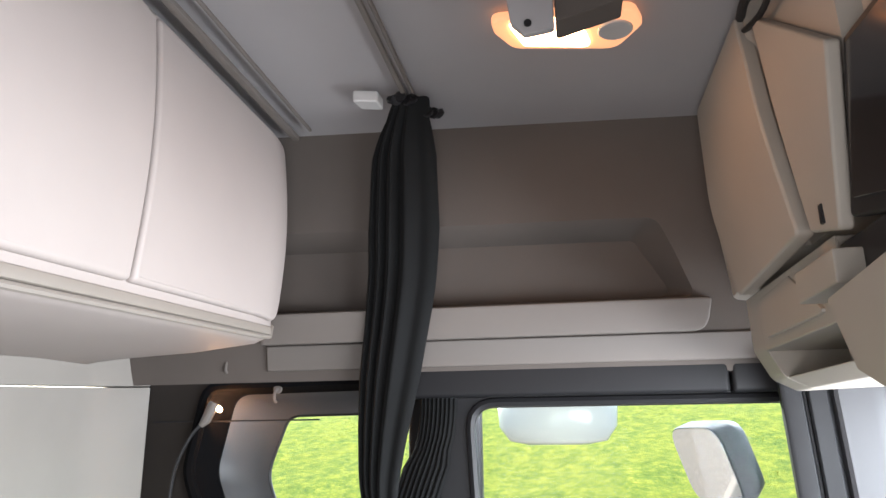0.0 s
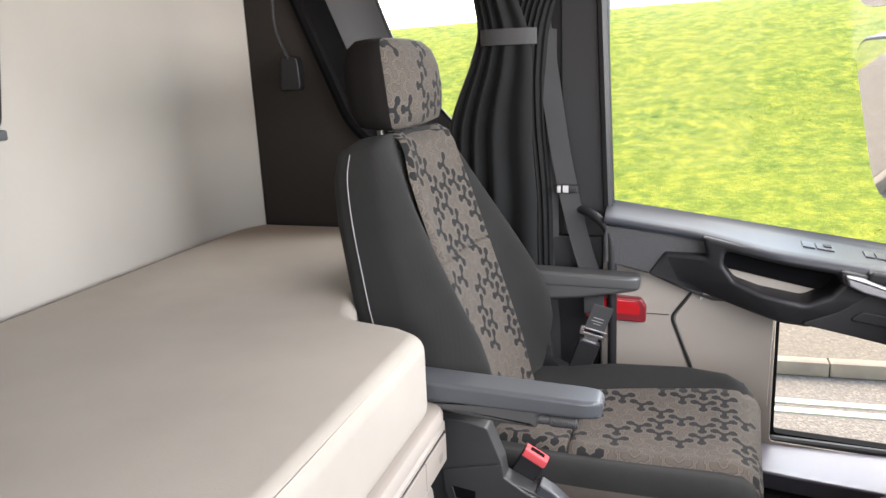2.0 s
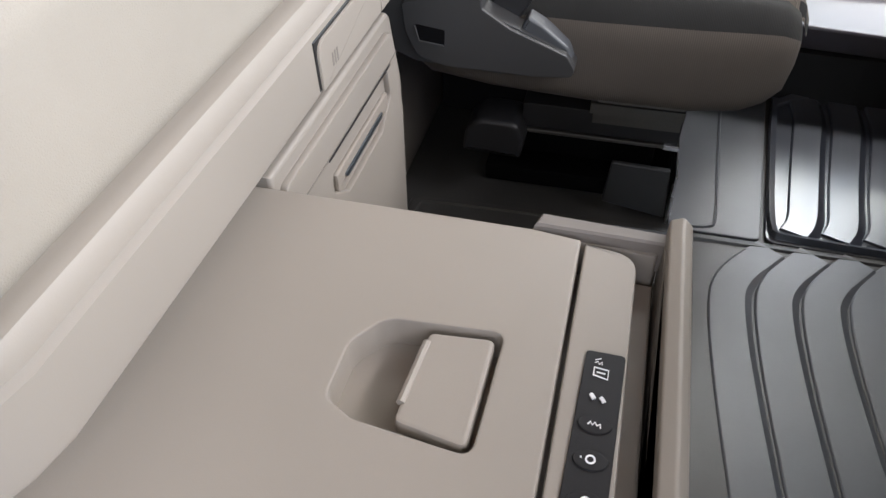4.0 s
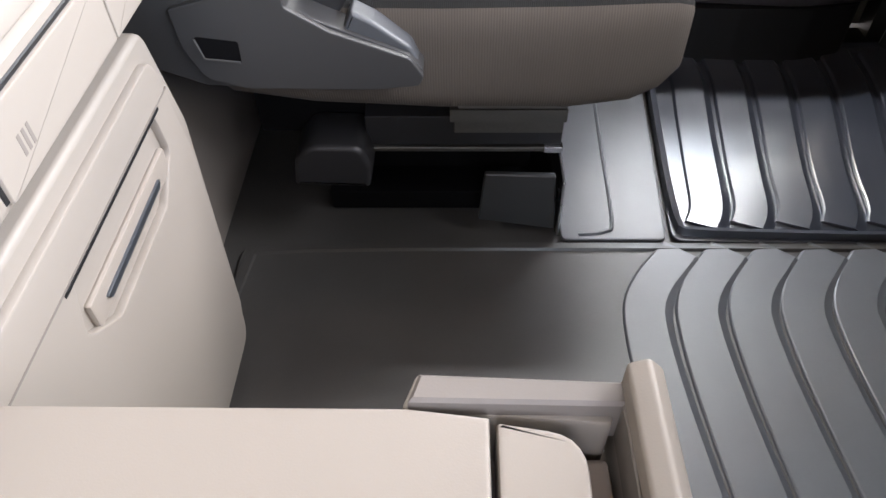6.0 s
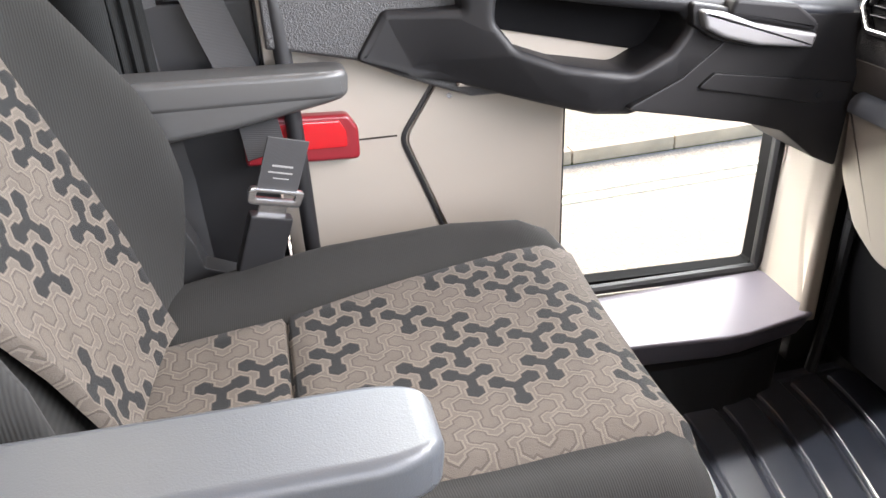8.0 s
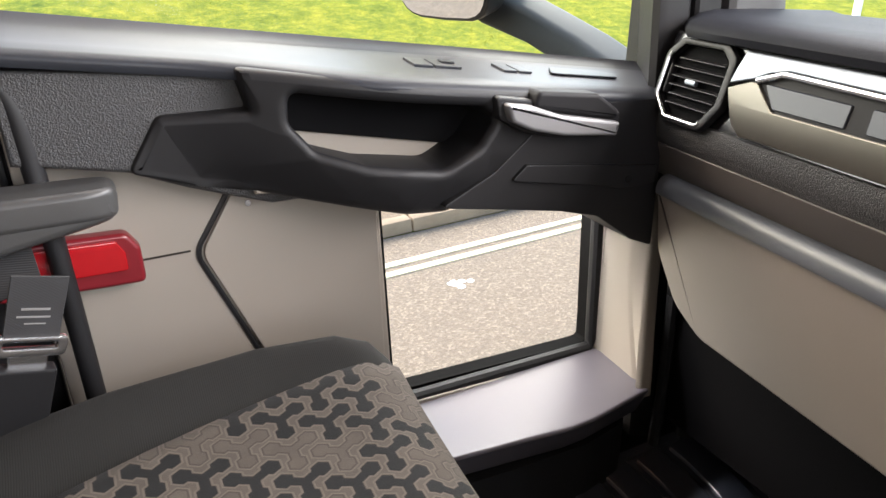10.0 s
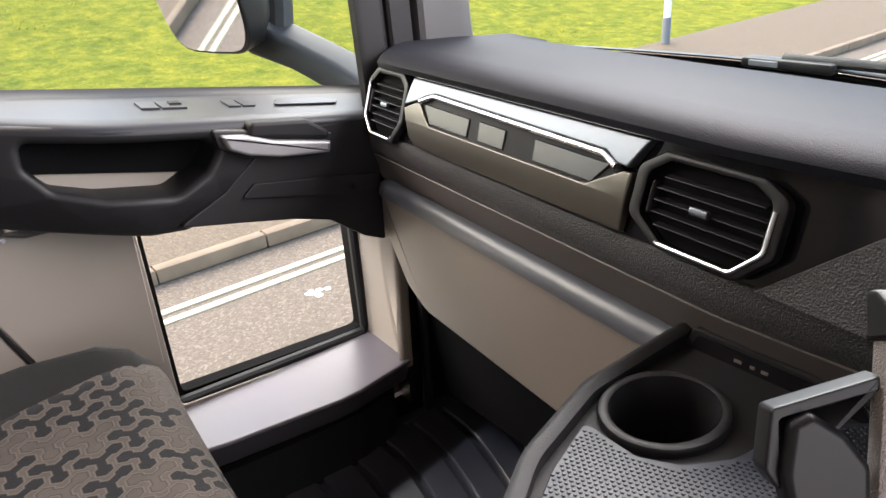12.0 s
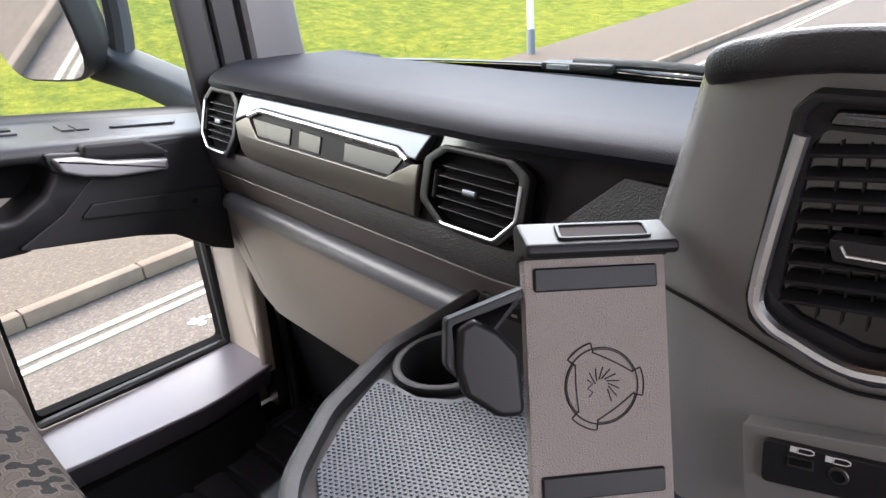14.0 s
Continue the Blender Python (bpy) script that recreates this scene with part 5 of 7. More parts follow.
        for v in bm.verts:
            v.co.z += 0.008
            nose(v)
        part("arm_pad", bm, top_mat, a, "blue-grey vinyl arm pad", 50)
        return a

    near = arm("armrest", 1.170, 1.230, -0.125, 0.585, 0.090, M_ARMTOP, "grey folding armrest", [(-0.52, 0.585), (-0.138, 0.578), (-0.136, 0.562), (-0.222, 0.556), (-0.231, 0.550), (-0.233, 0.529), (-0.30, 0.531), (-0.40, 0.541), (-0.52, 0.545)])
    arm("armrest", 1.745, 1.800, -0.100, 0.625, 0.085, M_ARM, "grey folding armrest")
    bm = fresh()
    line = [(-0.240, 0.0105), (-0.213, 0.0105), (-0.2125, 0.0122)]
    for k in range(12):         # shallow rings of the grip
        line += [(-0.211 + 0.0036 * k, 0.0130), (-0.2094 + 0.0036 * k, 0.0130), (-0.2088 + 0.0036 * k, 0.0124), (-0.2080 + 0.0036 * k, 0.0124)]
    line.append((-0.1665, 0.0112))
    tube(bm, [Vector((x, 1.192, 0.5408)) for x, r in line], [r for x, r in line], 20)
    part("adjuster_knob", bm, M_ARM, near, "grey ribbed adjuster knob")

    # base covers
    for sgn in (-1, 1):
        bm = fresh()
        prism(bm, rounded([(-0.50, 0.36), (-0.475, 0.50), (-0.380, 0.50), (-0.335, 0.490), (-0.309, 0.425), (-0.304, 0.393), (-0.257, 0.371), (-0.182, 0.339), (-0.167, 0.320), (-0.170, 0.303), (-0.278, 0.294), (-0.405, 0.303), (-0.47, 0.33)], [.02, .03, .01, .01, .01, .006, .01, .01, .008, .012, .04, .03, .03], 5), "y", 1.222 if sgn < 0 else 1.760, 1.262 if sgn < 0 else 1.795, 0.0032, 2)
        for v in bm.verts:
            if sgn < 0 and v.co.x > -0.30 and v.co.y < 1.24:
                v.co.y += 0.004
        c = part("side_cover", bm, M_BASE, s, "dark grey moulded side cover")
        if sgn < 0:
            bm = fresh()
            prism(bm, rounded([(-0.421, 0.397), (-0.363, 0.411), (-0.306, 0.424), (-0.303, 0.398), (-0.262, 0.372), (-0.180, 0.340), (-0.166, 0.318), (-0.172, 0.306), (-0.225, 0.301), (-0.357, 0.303), (-0.400, 0.314), (-0.418, 0.353)], [.006, .02, .003, .006, .01, .01, .008, .008, .03, .03, .02, .03], 4), "y", 1.2155, 1.224, 0.0026, 2)
            low = part("lower_cover", bm, M_BASE, c, "dark grey lower cover")
            # No hollow here: a flat near-black plate paints the recess as shade.
            bm = fresh()
            prism(bm, rounded([(-0.402, 0.367), (-0.357, 0.361), (-0.358, 0.336), (-0.396, 0.340)], 0.003, 3), "y", 1.2146, 1.2162)
            part("lever_plug", bm, M_DEEP, low, "flat dark plate shaded like a recess")
            bm = fresh()
            tube(bm, [Vector((-0.402, 1.2150, 0.364)), Vector((-0.396, 1.2150, 0.341)), Vector((-0.359, 1.2150, 0.337))], 0.0018, 6)
            part("recess_lip", bm, M_ARM, low, "lighter grey lip")
            bm = fresh()
            prism(bm, rounded([(-0.258, 0.350), (-0.240, 0.386), (-0.218, 0.374), (-0.180, 0.345), (-0.168, 0.316), (-0.25, 0.332)], [.004, .004, .02, .02, .006, .004], 4), "y", 1.231, 1.262, 0.005, 3)
            part("buckle_guide", bm, M_ARMTOP, c)
    bm = fresh()
    tube(bm, smooth_path([(-0.37, 1.262, 0.40), (-0.355, 1.27, 0.47), (-0.34, 1.275, 0.52)], 4), 0.012, 8, flat=0.5)
    part("frame_strut", bm, M_ARM, s)
    # buckle
    bk = Matrix.Translation((-0.293, 1.272, 0.350)) @ pose(0, 0, 0, 0, 29, 0)
    bm = fresh()
    box(bm, -0.0245, 0.0245, -0.0115, 0.012, -0.03, 0.083, 0.005, 3, m=bk)
    bkl = part("belt_buckle", bm, M_BLACK, s, "black belt buckle with red button")
    bm = fresh()
    box(bm, -0.0235, 0.0235, -0.0135, 0.0, 0.0700, 0.0868, 0.003, 2, m=bk)
    box(bm, -0.0235, 0.0235, -0.0010, 0.0105, 0.080, 0.0868, 0.002, 2, m=bk)
    btn = part("release_button", bm, M_BUCKLE, bkl, "red release button")
    bm = fresh()
    box(bm, -0.0145, 0.0145, -0.0055, 0.0060, 0.0855, 0.0878, 0.001, 1, m=bk)
    part("slot", bm, M_DEEP, btn, "dark tongue slot")

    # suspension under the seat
    # Pan and pedestal near-black: the shade under the seat is in their colour.
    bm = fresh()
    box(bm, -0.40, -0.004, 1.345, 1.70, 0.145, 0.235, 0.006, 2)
    part("pan", bm, M_DEEP, s, "seat pan coloured shade-black")
    for y, z, x0, x1 in ((1.276, 0.262, -0.130, 0.000), (1.284, 0.236, -0.140, 0.003), (1.292, 0.214, -0.135, 0.001)):
        bm = fresh()
        prism(bm, [(y - 0.014, z - 0.018), (y - 0.010, z - 0.018), (y - 0.010, z - 0.006), (y + 0.010, z - 0.006), (y + 0.010, z - 0.016), (y + 0.014, z - 0.016), (y + 0.014, z), (y - 0.014, z)], "x", x0, x1, 0.001, 1)
        part("slide_rail", bm, M_STEEL, s, "dark steel slide rail")
    bm = fresh()
    prism(bm, rounded([(1.306, 0.154), (1.306, 0.200), (1.345, 0.204), (1.345, 0.150)], 0.003, 2), "x", -0.250, 0.006, 0.001, 1)
    cross = part("cross_rail", bm, M_BLACK, s, "black box rail with a bright lower edge")
    bm = fresh()
    box(bm, -0.245, 0.007, 1.302, 1.312, 0.146, 0.1525, 0.001, 1)
    part("rail_edge", bm, M_STEEL, cross, "worn steel edge")
    bm = fresh()
    box(bm, -0.016, 0.0085, 1.3005, 1.313, 0.1445, 0.154, 0.001, 1)
    part("end_cap", bm, M_CHROME, cross, "bright end cap")
    bm = fresh()
    prism(bm, rounded([(-0.345, 0.120), (-0.245, 0.116), (-0.240, 0.150), (-0.252, 0.184), (-0.320, 0.186), (-0.340, 0.160)], [.006, .006, .01, .02, .03, .02], 5), "y", 1.262, 1.34, 0.008, 4)
    part("motor_box", bm, M_BLACK, s, "black plastic motor box")
    bm = fresh()
    prism(bm, rounded([(-0.100, 0.023), (-0.093, 0.109), (0.004, 0.106), (0.012, 0.004)], 0.004, 3), "y", 1.298, 1.308, 0.002, 1)
    part("flap", bm, M_BASE, s, "dark grey plastic flap")
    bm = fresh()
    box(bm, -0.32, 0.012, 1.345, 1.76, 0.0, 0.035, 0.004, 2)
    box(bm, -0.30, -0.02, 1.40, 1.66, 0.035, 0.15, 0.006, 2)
    part("pedestal", bm, M_DEEP, s, "seat pedestal coloured shade-black")
    bm = fresh()
    box(bm, 0.0135, 0.0175, 1.29, 1.50, 0.0, 0.10, 0.001, 1)
    part("pedestal_edge", bm, M_CHROME, s, "bright edge strip")


seat()


# ---- driver seat ----
def driver_seat():
    s = thing("driver_seat", (-0.25, 0.05, 0.0), "brown-grey cloth driver seat with raised inner armrest", "seat")

    def pad(name, rings, material, label=""):
        bm = fresh()
        loft(bm, rings)
        part(name, bm, material, s, label, 60)

    def ring(c, a, hw, b, hd, e=0.5, n=32):
        out = []
        for k in range(n):
            t = 2 * math.pi * k / n
            out.append(Vector(c) + Vector(a) * hw * math.copysign(abs(math.cos(t)) ** e, math.cos(t)) + Vector(b) * hd * math.copysign(abs(math.sin(t)) ** e, math.sin(t)))
        return out

    pad("cushion", [ring((x, 0.04, 0.45), (0, 1, 0), w, (0, 0, 1), h) for x, w, h in ((-0.46, .16, .04), (-0.44, .20, .06), (-0.30, .225, .07), (-0.05, .225, .07), (0.0, .20, .06), (0.02, .16, .04))], M_SEATDARK, "dark grey ribbed cushion")
    up = Vector((-0.28, 0, 0.96))
    across = Vector((0.96, 0, 0.28))
    pad("backrest", [ring(Vector((-0.46, 0.04, 0.46)) + up * d, (0, 1, 0), w, across, h) for d, w, h in ((0.0, .16, .05), (0.03, .205, .07), (0.25, .215, .075), (0.45, .19, .07), (0.56, .15, .06), (0.58, .11, .03))], M_SEATDARK, "dark grey ribbed backrest")
    bm = fresh()
    prism(bm, rounded([(-0.56, 0.60), (-0.56, 0.675), (-0.30, 0.700), (-0.14, 0.716), (-0.12, 0.70), (-0.13, 0.675), (-0.30, 0.64)], [.02, .02, .06, .015, .012, .015, .05], 5), "y", 0.266, 0.339, 0.016, 4)
    part("armrest", bm, M_DRIVERCLOTH, s, "brown-grey cloth armrest", 50)
    bm = fresh()
    tube(bm, [Vector((-0.52, 0.26, 0.64)), Vector((-0.52, 0.30, 0.64))], 0.03, 16)
    part("armrest_hinge", bm, M_BLACK, s)
    bm = fresh()
    box(bm, -0.40, -0.02, -0.14, 0.20, 0.0, 0.385, 0.02, 3)
    part("pedestal", bm, M_BASE, s, "dark grey pedestal")


driver_seat()


# ---- dashboard ----
def face_x(y):
    return 0.575 - 0.117 * (1.571 - max(y, 1.05))


FACE = Matrix(((-0.117, 0.305, -0.945, 0), (-0.993, -0.036, 0.113, 0), (0, 0.952, 0.307, 0), (0, 0, 0, 1)))


def face(u, v, w=0.0):
    """Dash face: u metres from the trim's outer end towards the middle, v up from the trim's lower edge, w out of the face."""
    return Vector((0.545 - 0.117 * u + 0.31 * v - 0.945 * w, 1.571 - 0.993 * u + 0.11 * w, 0.636 + 0.955 * v + 0.3 * w))


def on_face(bm):
    for v in bm.verts:
        v.co = face(v.co.x, v.co.y, v.co.z)
    return bm


def bowed(bm):
    """Rounds a trim strip across its height."""
    sliced(bm, "y", [0.008 + 0.008 * i for i in range(11)])
    for v in bm.verts:
        v.co.z += 0.007 * (1 - ((v.co.y - 0.050) / 0.050) ** 2) if v.co.z > 0.004 else 0.0
    return bm


def vent(parent, u0, u1, v0, v1, slats, chrome_side):
    """Eight-cornered air vent with slats, a tab and a chrome lower edge."""
    du, dv = (u1 - u0), (v1 - v0)
    cut = 0.26
    outer = rounded([(u0, v0 + dv * cut), (u0 + du * 0.25, v0), (u1 - du * 0.18, v0), (u1, v0 + dv * cut * 1.2), (u1, v1 - dv * 0.14), (u1 - du * 0.16, v1), (u0 + du * 0.18, v1), (u0, v1 - dv * 0.2)], 0.013, 5)
    cu, cv = (u0 + u1) / 2, (v0 + v1) / 2
    inner = [((p[0] - cu) * 0.82 + cu, (p[1] - cv) * 0.84 + cv) for p in outer]
    bm = fresh()
    prism(bm, outer, "z", 0.002, 0.014, 0.003, 2, holes=[inner])
    b = part("air_vent", on_face(bm), M_BEZEL, parent, "black air vent with chrome edge")
    # Flat plate and rim near-black, painting in the shade of a deep duct.
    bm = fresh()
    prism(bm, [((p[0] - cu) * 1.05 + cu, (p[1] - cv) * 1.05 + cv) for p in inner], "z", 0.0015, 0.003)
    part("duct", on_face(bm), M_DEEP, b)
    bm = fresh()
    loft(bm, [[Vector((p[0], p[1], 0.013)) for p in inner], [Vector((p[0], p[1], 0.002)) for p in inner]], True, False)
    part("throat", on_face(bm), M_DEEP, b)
    for i in range(slats):
        v = v0 + dv * (0.18 + 0.64 * (i + 0.5) / slats)
        bm = fresh()
        edge = 0.06 if 0.25 < (i + 0.5) / slats < 0.8 else 0.10
        box(bm, u0 + du * (edge + 0.10), u1 - du * (edge + 0.03), v - 0.0007, v + 0.0007, 0.0035, 0.0115, 0.0005, 2, m=None)
        for q in bm.verts:
            q.co.y -= (q.co.z - 0.0075) * 0.35
        part("slat", on_face(bm), M_BEZEL, b)
    bm = fresh()
    box(bm, u0 + du * 0.125, u0 + du * 0.155, cv - dv * 0.18, cv + dv * 0.18, 0.003, 0.0135, 0.003, 3)
    part("thumb_wheel", on_face(bm), M_VENT, b, "ribbed thumb wheel")
    bm = fresh()
    box(bm, cu - 0.010, cu + 0.010, cv - 0.0035, cv + 0.0035, 0.009, 0.0155, 0.002, 2)
    part("tab", on_face(bm), M_SILVER, b, "silver tab")
    arc = [((p[0] - cu) * 0.875 + cu, (p[1] - cv) * 0.89 + cv) for p in outer]
    if chrome_side == "low":
        sel = [p for p in arc if p[1] < cv + dv * 0.05 and p[0] > u0 + du * 0.12 or (p[0] > cu + du * 0.3 and p[1] < cv + dv * 0.25)]
    else:
        sel = [p for p in arc if p[0] < cu - du * 0.25 and p[1] < v1 - dv * 0.15 or p[1] < cv - dv * 0.3]
    if chrome_side == "low":
        sel.sort(key=lambda p: math.atan2(p[1] - cv, p[0] - cu))
    else:
        sel.sort(key=lambda p: math.atan2(p[1] - cv, p[0] - cu) % (2 * math.pi))
    bm = fresh()
    tube(bm, [Vector((p[0], p[1], 0.0142)) for p in sel], 0.0019, 8, side=(0, 0, 1), flat=1.0)
    part("chrome_edge", on_face(bm), M_CHROME, b, "bright chrome edge")


def dashboard():
    d = thing("dashboard", (0.65, 0.9, 0.4), "black dashboard with silver trim, two air vents and beige glove box", "dashboard")
    ys = [1.775, 1.73, 1.69, 1.60, 1.45, 1.30, 1.15, 1.05, 0.95, 0.80, 0.5, 0.1, -0.45]
    # padded top
    rings = []
    for y in ys:
        x = face_x(y) + (0.03 if y > 1.70 else 0.0) + (0.05 if y > 1.75 else 0)
        drop = 0.012 if y > 1.75 else 0
        rings.append([Vector((x + a, y, z - drop)) for a, z in ((0.40, 0.66), (0.34, 0.722), (0.26, 0.742), (0.12, 0.752), (0.03, 0.756), (0.003, 0.753), (-0.014, 0.747), (-0.0205, 0.739), (-0.018, 0.7305), (0.06, 0.722), (0.2, 0.66))])
    bm = fresh()
    loft(bm, rings)
    part("top_pad", bm, M_DASHTOP, d, "black grained padded top", 50)
    # lacquer face behind trim and vents
    rings = []
    for y in ys[1:]:
        x = face_x(y)
        rings.append([Vector((x + a, y, z)) for a, z in ((0.012, 0.735), (-0.001, 0.731), (-0.031, 0.634), (0.05, 0.634), (0.06, 0.73))])
    bm = fresh()
    loft(bm, rings)
    part("face", bm, M_GLOSS, d, "black lacquered face")
    # grained band below
    rings = []
    for y in ys[1:]:
        x = face_x(y)
        rings.append([Vector((x + a, y, z)) for a, z in ((-0.026, 0.637), (-0.034, 0.633), (-0.036, 0.622), (-0.034, 0.604), (-0.028, 0.592), (0.05, 0.592), (0.05, 0.637))])
    bm = fresh()
    loft(bm, rings)
    part("lower_band", bm, M_LEATHER, d, "black leather-grained band", 50)
    rings = []
    for y in ys[1:]:
        x = face_x(y)
        rings.append([Vector((x + a, y, z)) for a, z in ((-0.026, 0.596), (-0.030, 0.592), (-0.018, 0.560), (-0.007, 0.542), (0.08, 0.538), (0.05, 0.596))])
    bm = fresh()
    loft(bm, rings)
    part("lower_fascia", bm, M_FASCIA, d, "smooth dark brown-grey fascia", 50)
    # filler beside the triangle
    bm = fresh()
    prism(bm, [(0.563, -0.004), (0.615, 0.041), (0.671, 0.089), (0.92, 0.090), (0.92, -0.004)], "z", -0.004, 0.004, 0.001, 1)
    part("side_filler", on_face(bm), M_LEATHER, d, "black leather-grained filler")
    # metal trim between the vents
    bm = fresh()
    prism(bm, [(-0.024, 0.048), (-0.004, 0.010), (0.010, 0.0), (0.416, 0.0), (0.420, 0.058), (0.408, 0.057), (0.362, 0.034), (0.05, 0.034), (0.018, 0.060), (0.008, 0.060)], "z", 0.001, 0.009, 0.002, 3)
    part("trim_lower", on_face(bowed(bm)), M_BRONZE, d, "bronze-grey lacquered trim")
    bm = fresh()
    prism(bm, [(-0.018, 0.092), (0.430, 0.092), (0.412, 0.061), (0.398, 0.063), (0.380, 0.0715), (0.052, 0.0775), (0.030, 0.072), (0.010, 0.063), (-0.024, 0.052)], "z", 0.001, 0.009, 0.002, 3)
    part("trim_upper", on_face(bowed(bm)), M_SILVER, d, "silver lacquered trim")
    bm = fresh()
    prism(bm, [(0.014, 0.061), (0.05, 0.032), (0.362, 0.032), (0.406, 0.058), (0.38, 0.072), (0.05, 0.078)], "z", 0.004, 0.0115)
    ins = part("trim_insert", on_face(bm), M_VENT, d, "black insert with grey tiles")
    for a, b2 in ((0.026, 0.140), (0.162, 0.217), (0.271, 0.390)):
        bm = fresh()
        prism(bm, rounded([(a + (0.022 if a < 0.1 else 0.002), 0.0365), (b2 - (0.022 if b2 > 0.3 else 0), 0.0365), (b2, 0.060), (a, 0.061)], 0.002, 2), "z", 0.009, 0.0135, 0.001, 1)
        part("tile", on_face(bm), M_TILE, ins, "dark glossy tile")
    bm = fresh()
    tube(bm, [Vector((0.016, 0.062, 0.0150)), Vector((0.050, 0.0735, 0.0145)), Vector((0.378, 0.0675, 0.0148)), Vector((0.398, 0.059, 0.0150))], 0.0034, 8, side=(0, 0, 1))
    part("chrome_strip", on_face(bm), M_CHROME, d, "bright chrome strip")
    vent(d, -0.152, -0.026, -0.010, 0.094, 6, "high")
    vent(d, 0.424, 0.578, 0.000, 0.085, 5, "low")
    # glove box
    bm = fresh()
    prism(bm, rounded([(1.705, 0.532), (1.700, 0.44), (1.655, 0.372), (1.60, 0.345), (1.00, 0.345), (0.95, 0.532)], [.003, .06, .05, .05, .02, .003], 6), "x", 0.0, 0.05, 0.006, 3)
    sliced(bm, "y", [1.05, 1.2, 1.35, 1.5])
    for v in bm.verts:
        v.co.x += face_x(v.co.y) - 0.030 + (0.545 - v.co.z) * 0.08
    part("glove_box", bm, M_GLOVE, d, "beige-grey glove box lid")
    bm = fresh()
    rings = []
    for y in (1.703, 1.6, 1.45, 1.3, 1.15, 1.0, 0.95):
        x = face_x(y)
        rings.append([Vector((x + a, y, z)) for a, z in ((-0.026, 0.5235), (-0.0315, 0.5245), (-0.0322, 0.532), (-0.0295, 0.5405), (-0.024, 0.5460), (-0.016, 0.549), (0.002, 0.549), (0.01, 0.53))])
    loft(bm, rings)
    part("lid_edge", bm, M_LIDEDGE, d, "glossy lid edge with slate sky sheen painted in", 60)
    # carcass behind, near-black to paint in the shade under the dash
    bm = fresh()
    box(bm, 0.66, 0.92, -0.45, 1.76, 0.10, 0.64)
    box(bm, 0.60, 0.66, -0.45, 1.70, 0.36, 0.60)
    part("carcass", bm, M_DEEP, d, "underside painted shade-black")


dashboard()


def console():
    """Middle console towards the driver, with its own vent and sockets."""
    c = thing("centre_console", (0.45, 0.5, 0.0), "black centre console with chrome-edged air vent and sockets", "console")
    bm = fresh()
    rings = []
    plan = [(0.60, 0.10), (0.352, 0.10), (0.350, 0.66), (0.352, 0.742), (0.360, 0.782), (0.382, 0.800), (0.42, 0.806), (0.60, 0.815)]
    for z, k in ((0.05, 0.10), (0.30, 0.06), (0.50, 0.03), (0.62, 0.0), (0.70, -0.002), (0.849, 0.0)):
        rings.append([Vector((x - 0.25 * k * (x < 0.5), y + (min(0.03, (0.835 - z) * 0.30) if y > 0.70 else 0), z - (0.27 * max(0.0, x - 0.345) if z > 0.8 else 0))) for x, y in plan])
    loft(bm, rings)
    part("body", bm, M_CONSOLE, c, "", 50)
    bm = fresh()
    prism(bm, rounded([(0.62, 0.10), (0.335, 0.10), (0.335, 0.745), (0.350, 0.785), (0.40, 0.802), (0.62, 0.81)], [0, .0, .03, .03, .03, 0], 5), "z", 0.845, 0.866, 0.009, 4)
    sliced(bm, "y", [0.70, 0.72, 0.74, 0.76, 0.78])
    for v in bm.verts:
        v.co.z -= 0.26 * max(0.0, v.co.x - 0.345) + 0.012 * max(0.0, min(1.2, (v.co.y - 0.71) / 0.08)) ** 1.5
    part("top_pad", bm, M_PADGRAIN, c, "black grained top pad", 50)
    # vent in the rear face
    def both(half):
        return half + [(1.370 - y, z) for y, z in reversed(half)]

    out = rounded(both([(0.726, 0.836), (0.734, 0.827), (0.747, 0.724), (0.744, 0.710), (0.735, 0.703), (0.690, 0.690)]), 0.004, 3)
    mid = rounded(both([(0.722, 0.831), (0.7285, 0.824), (0.7405, 0.728), (0.738, 0.717), (0.7285, 0.709), (0.689, 0.698)]), 0.004, 3)
    inn = rounded(both([(0.719, 0.817), (0.7255, 0.809), (0.7315, 0.728), (0.729, 0.720), (0.720, 0.714), (0.689, 0.706)]), 0.004, 3)
    bm = fresh()
    prism(bm, out, "x", 0.3365, 0.352, 0.002, 2, holes=[mid])
    v = part("air_vent", bm, M_PILLAR, c, "large eight-cornered air vent")
    bm = fresh()
    loft(bm, [[Vector((x, p[0], p[1])) for p in lp] for x, lp in ((0.344, mid), (0.3445, inn), (0.3485, inn))], True, False)
    part("vent_frame", bm, M_PILLAR, v, "dark grey inner frame", 30)
    bm = fresh()
    prism(bm, inn, "x", 0.3485, 0.3495)
    part("duct", bm, M_GLOSS, v)
    bm = fresh()
    tube(bm, smooth_path([(0.3385, 0.7285, 0.815), (0.3375, 0.7345, 0.778), (0.337, 0.7405, 0.733), (0.337, 0.7395, 0.719), (0.337, 0.732, 0.7105), (0.337, 0.722, 0.7055), (0.337, 0.688, 0.696), (0.337, 0.645, 0.7065), (0.337, 0.632, 0.72), (0.338, 0.64, 0.815)], 6), 0.0042, 8)
    part("chrome_edge", bm, M_CHROME, v, "bright chrome edge")
    for i in range(8):
        z = 0.7265 + 0.01135 * i
        bm = fresh()
        box(bm, 0.3375, 0.348, 0.645, 0.7295 - 0.0008 * i, z - 0.001, z + 0.001, 0.0006, 1, m=Matrix.Translation((0, 0, 0)))
        for q in bm.verts:
            q.co.z += (q.co.x - 0.343) * 0.25 + (0.7295 - q.co.y) * 0.11
        part("slat", bm, M_VENT, v)
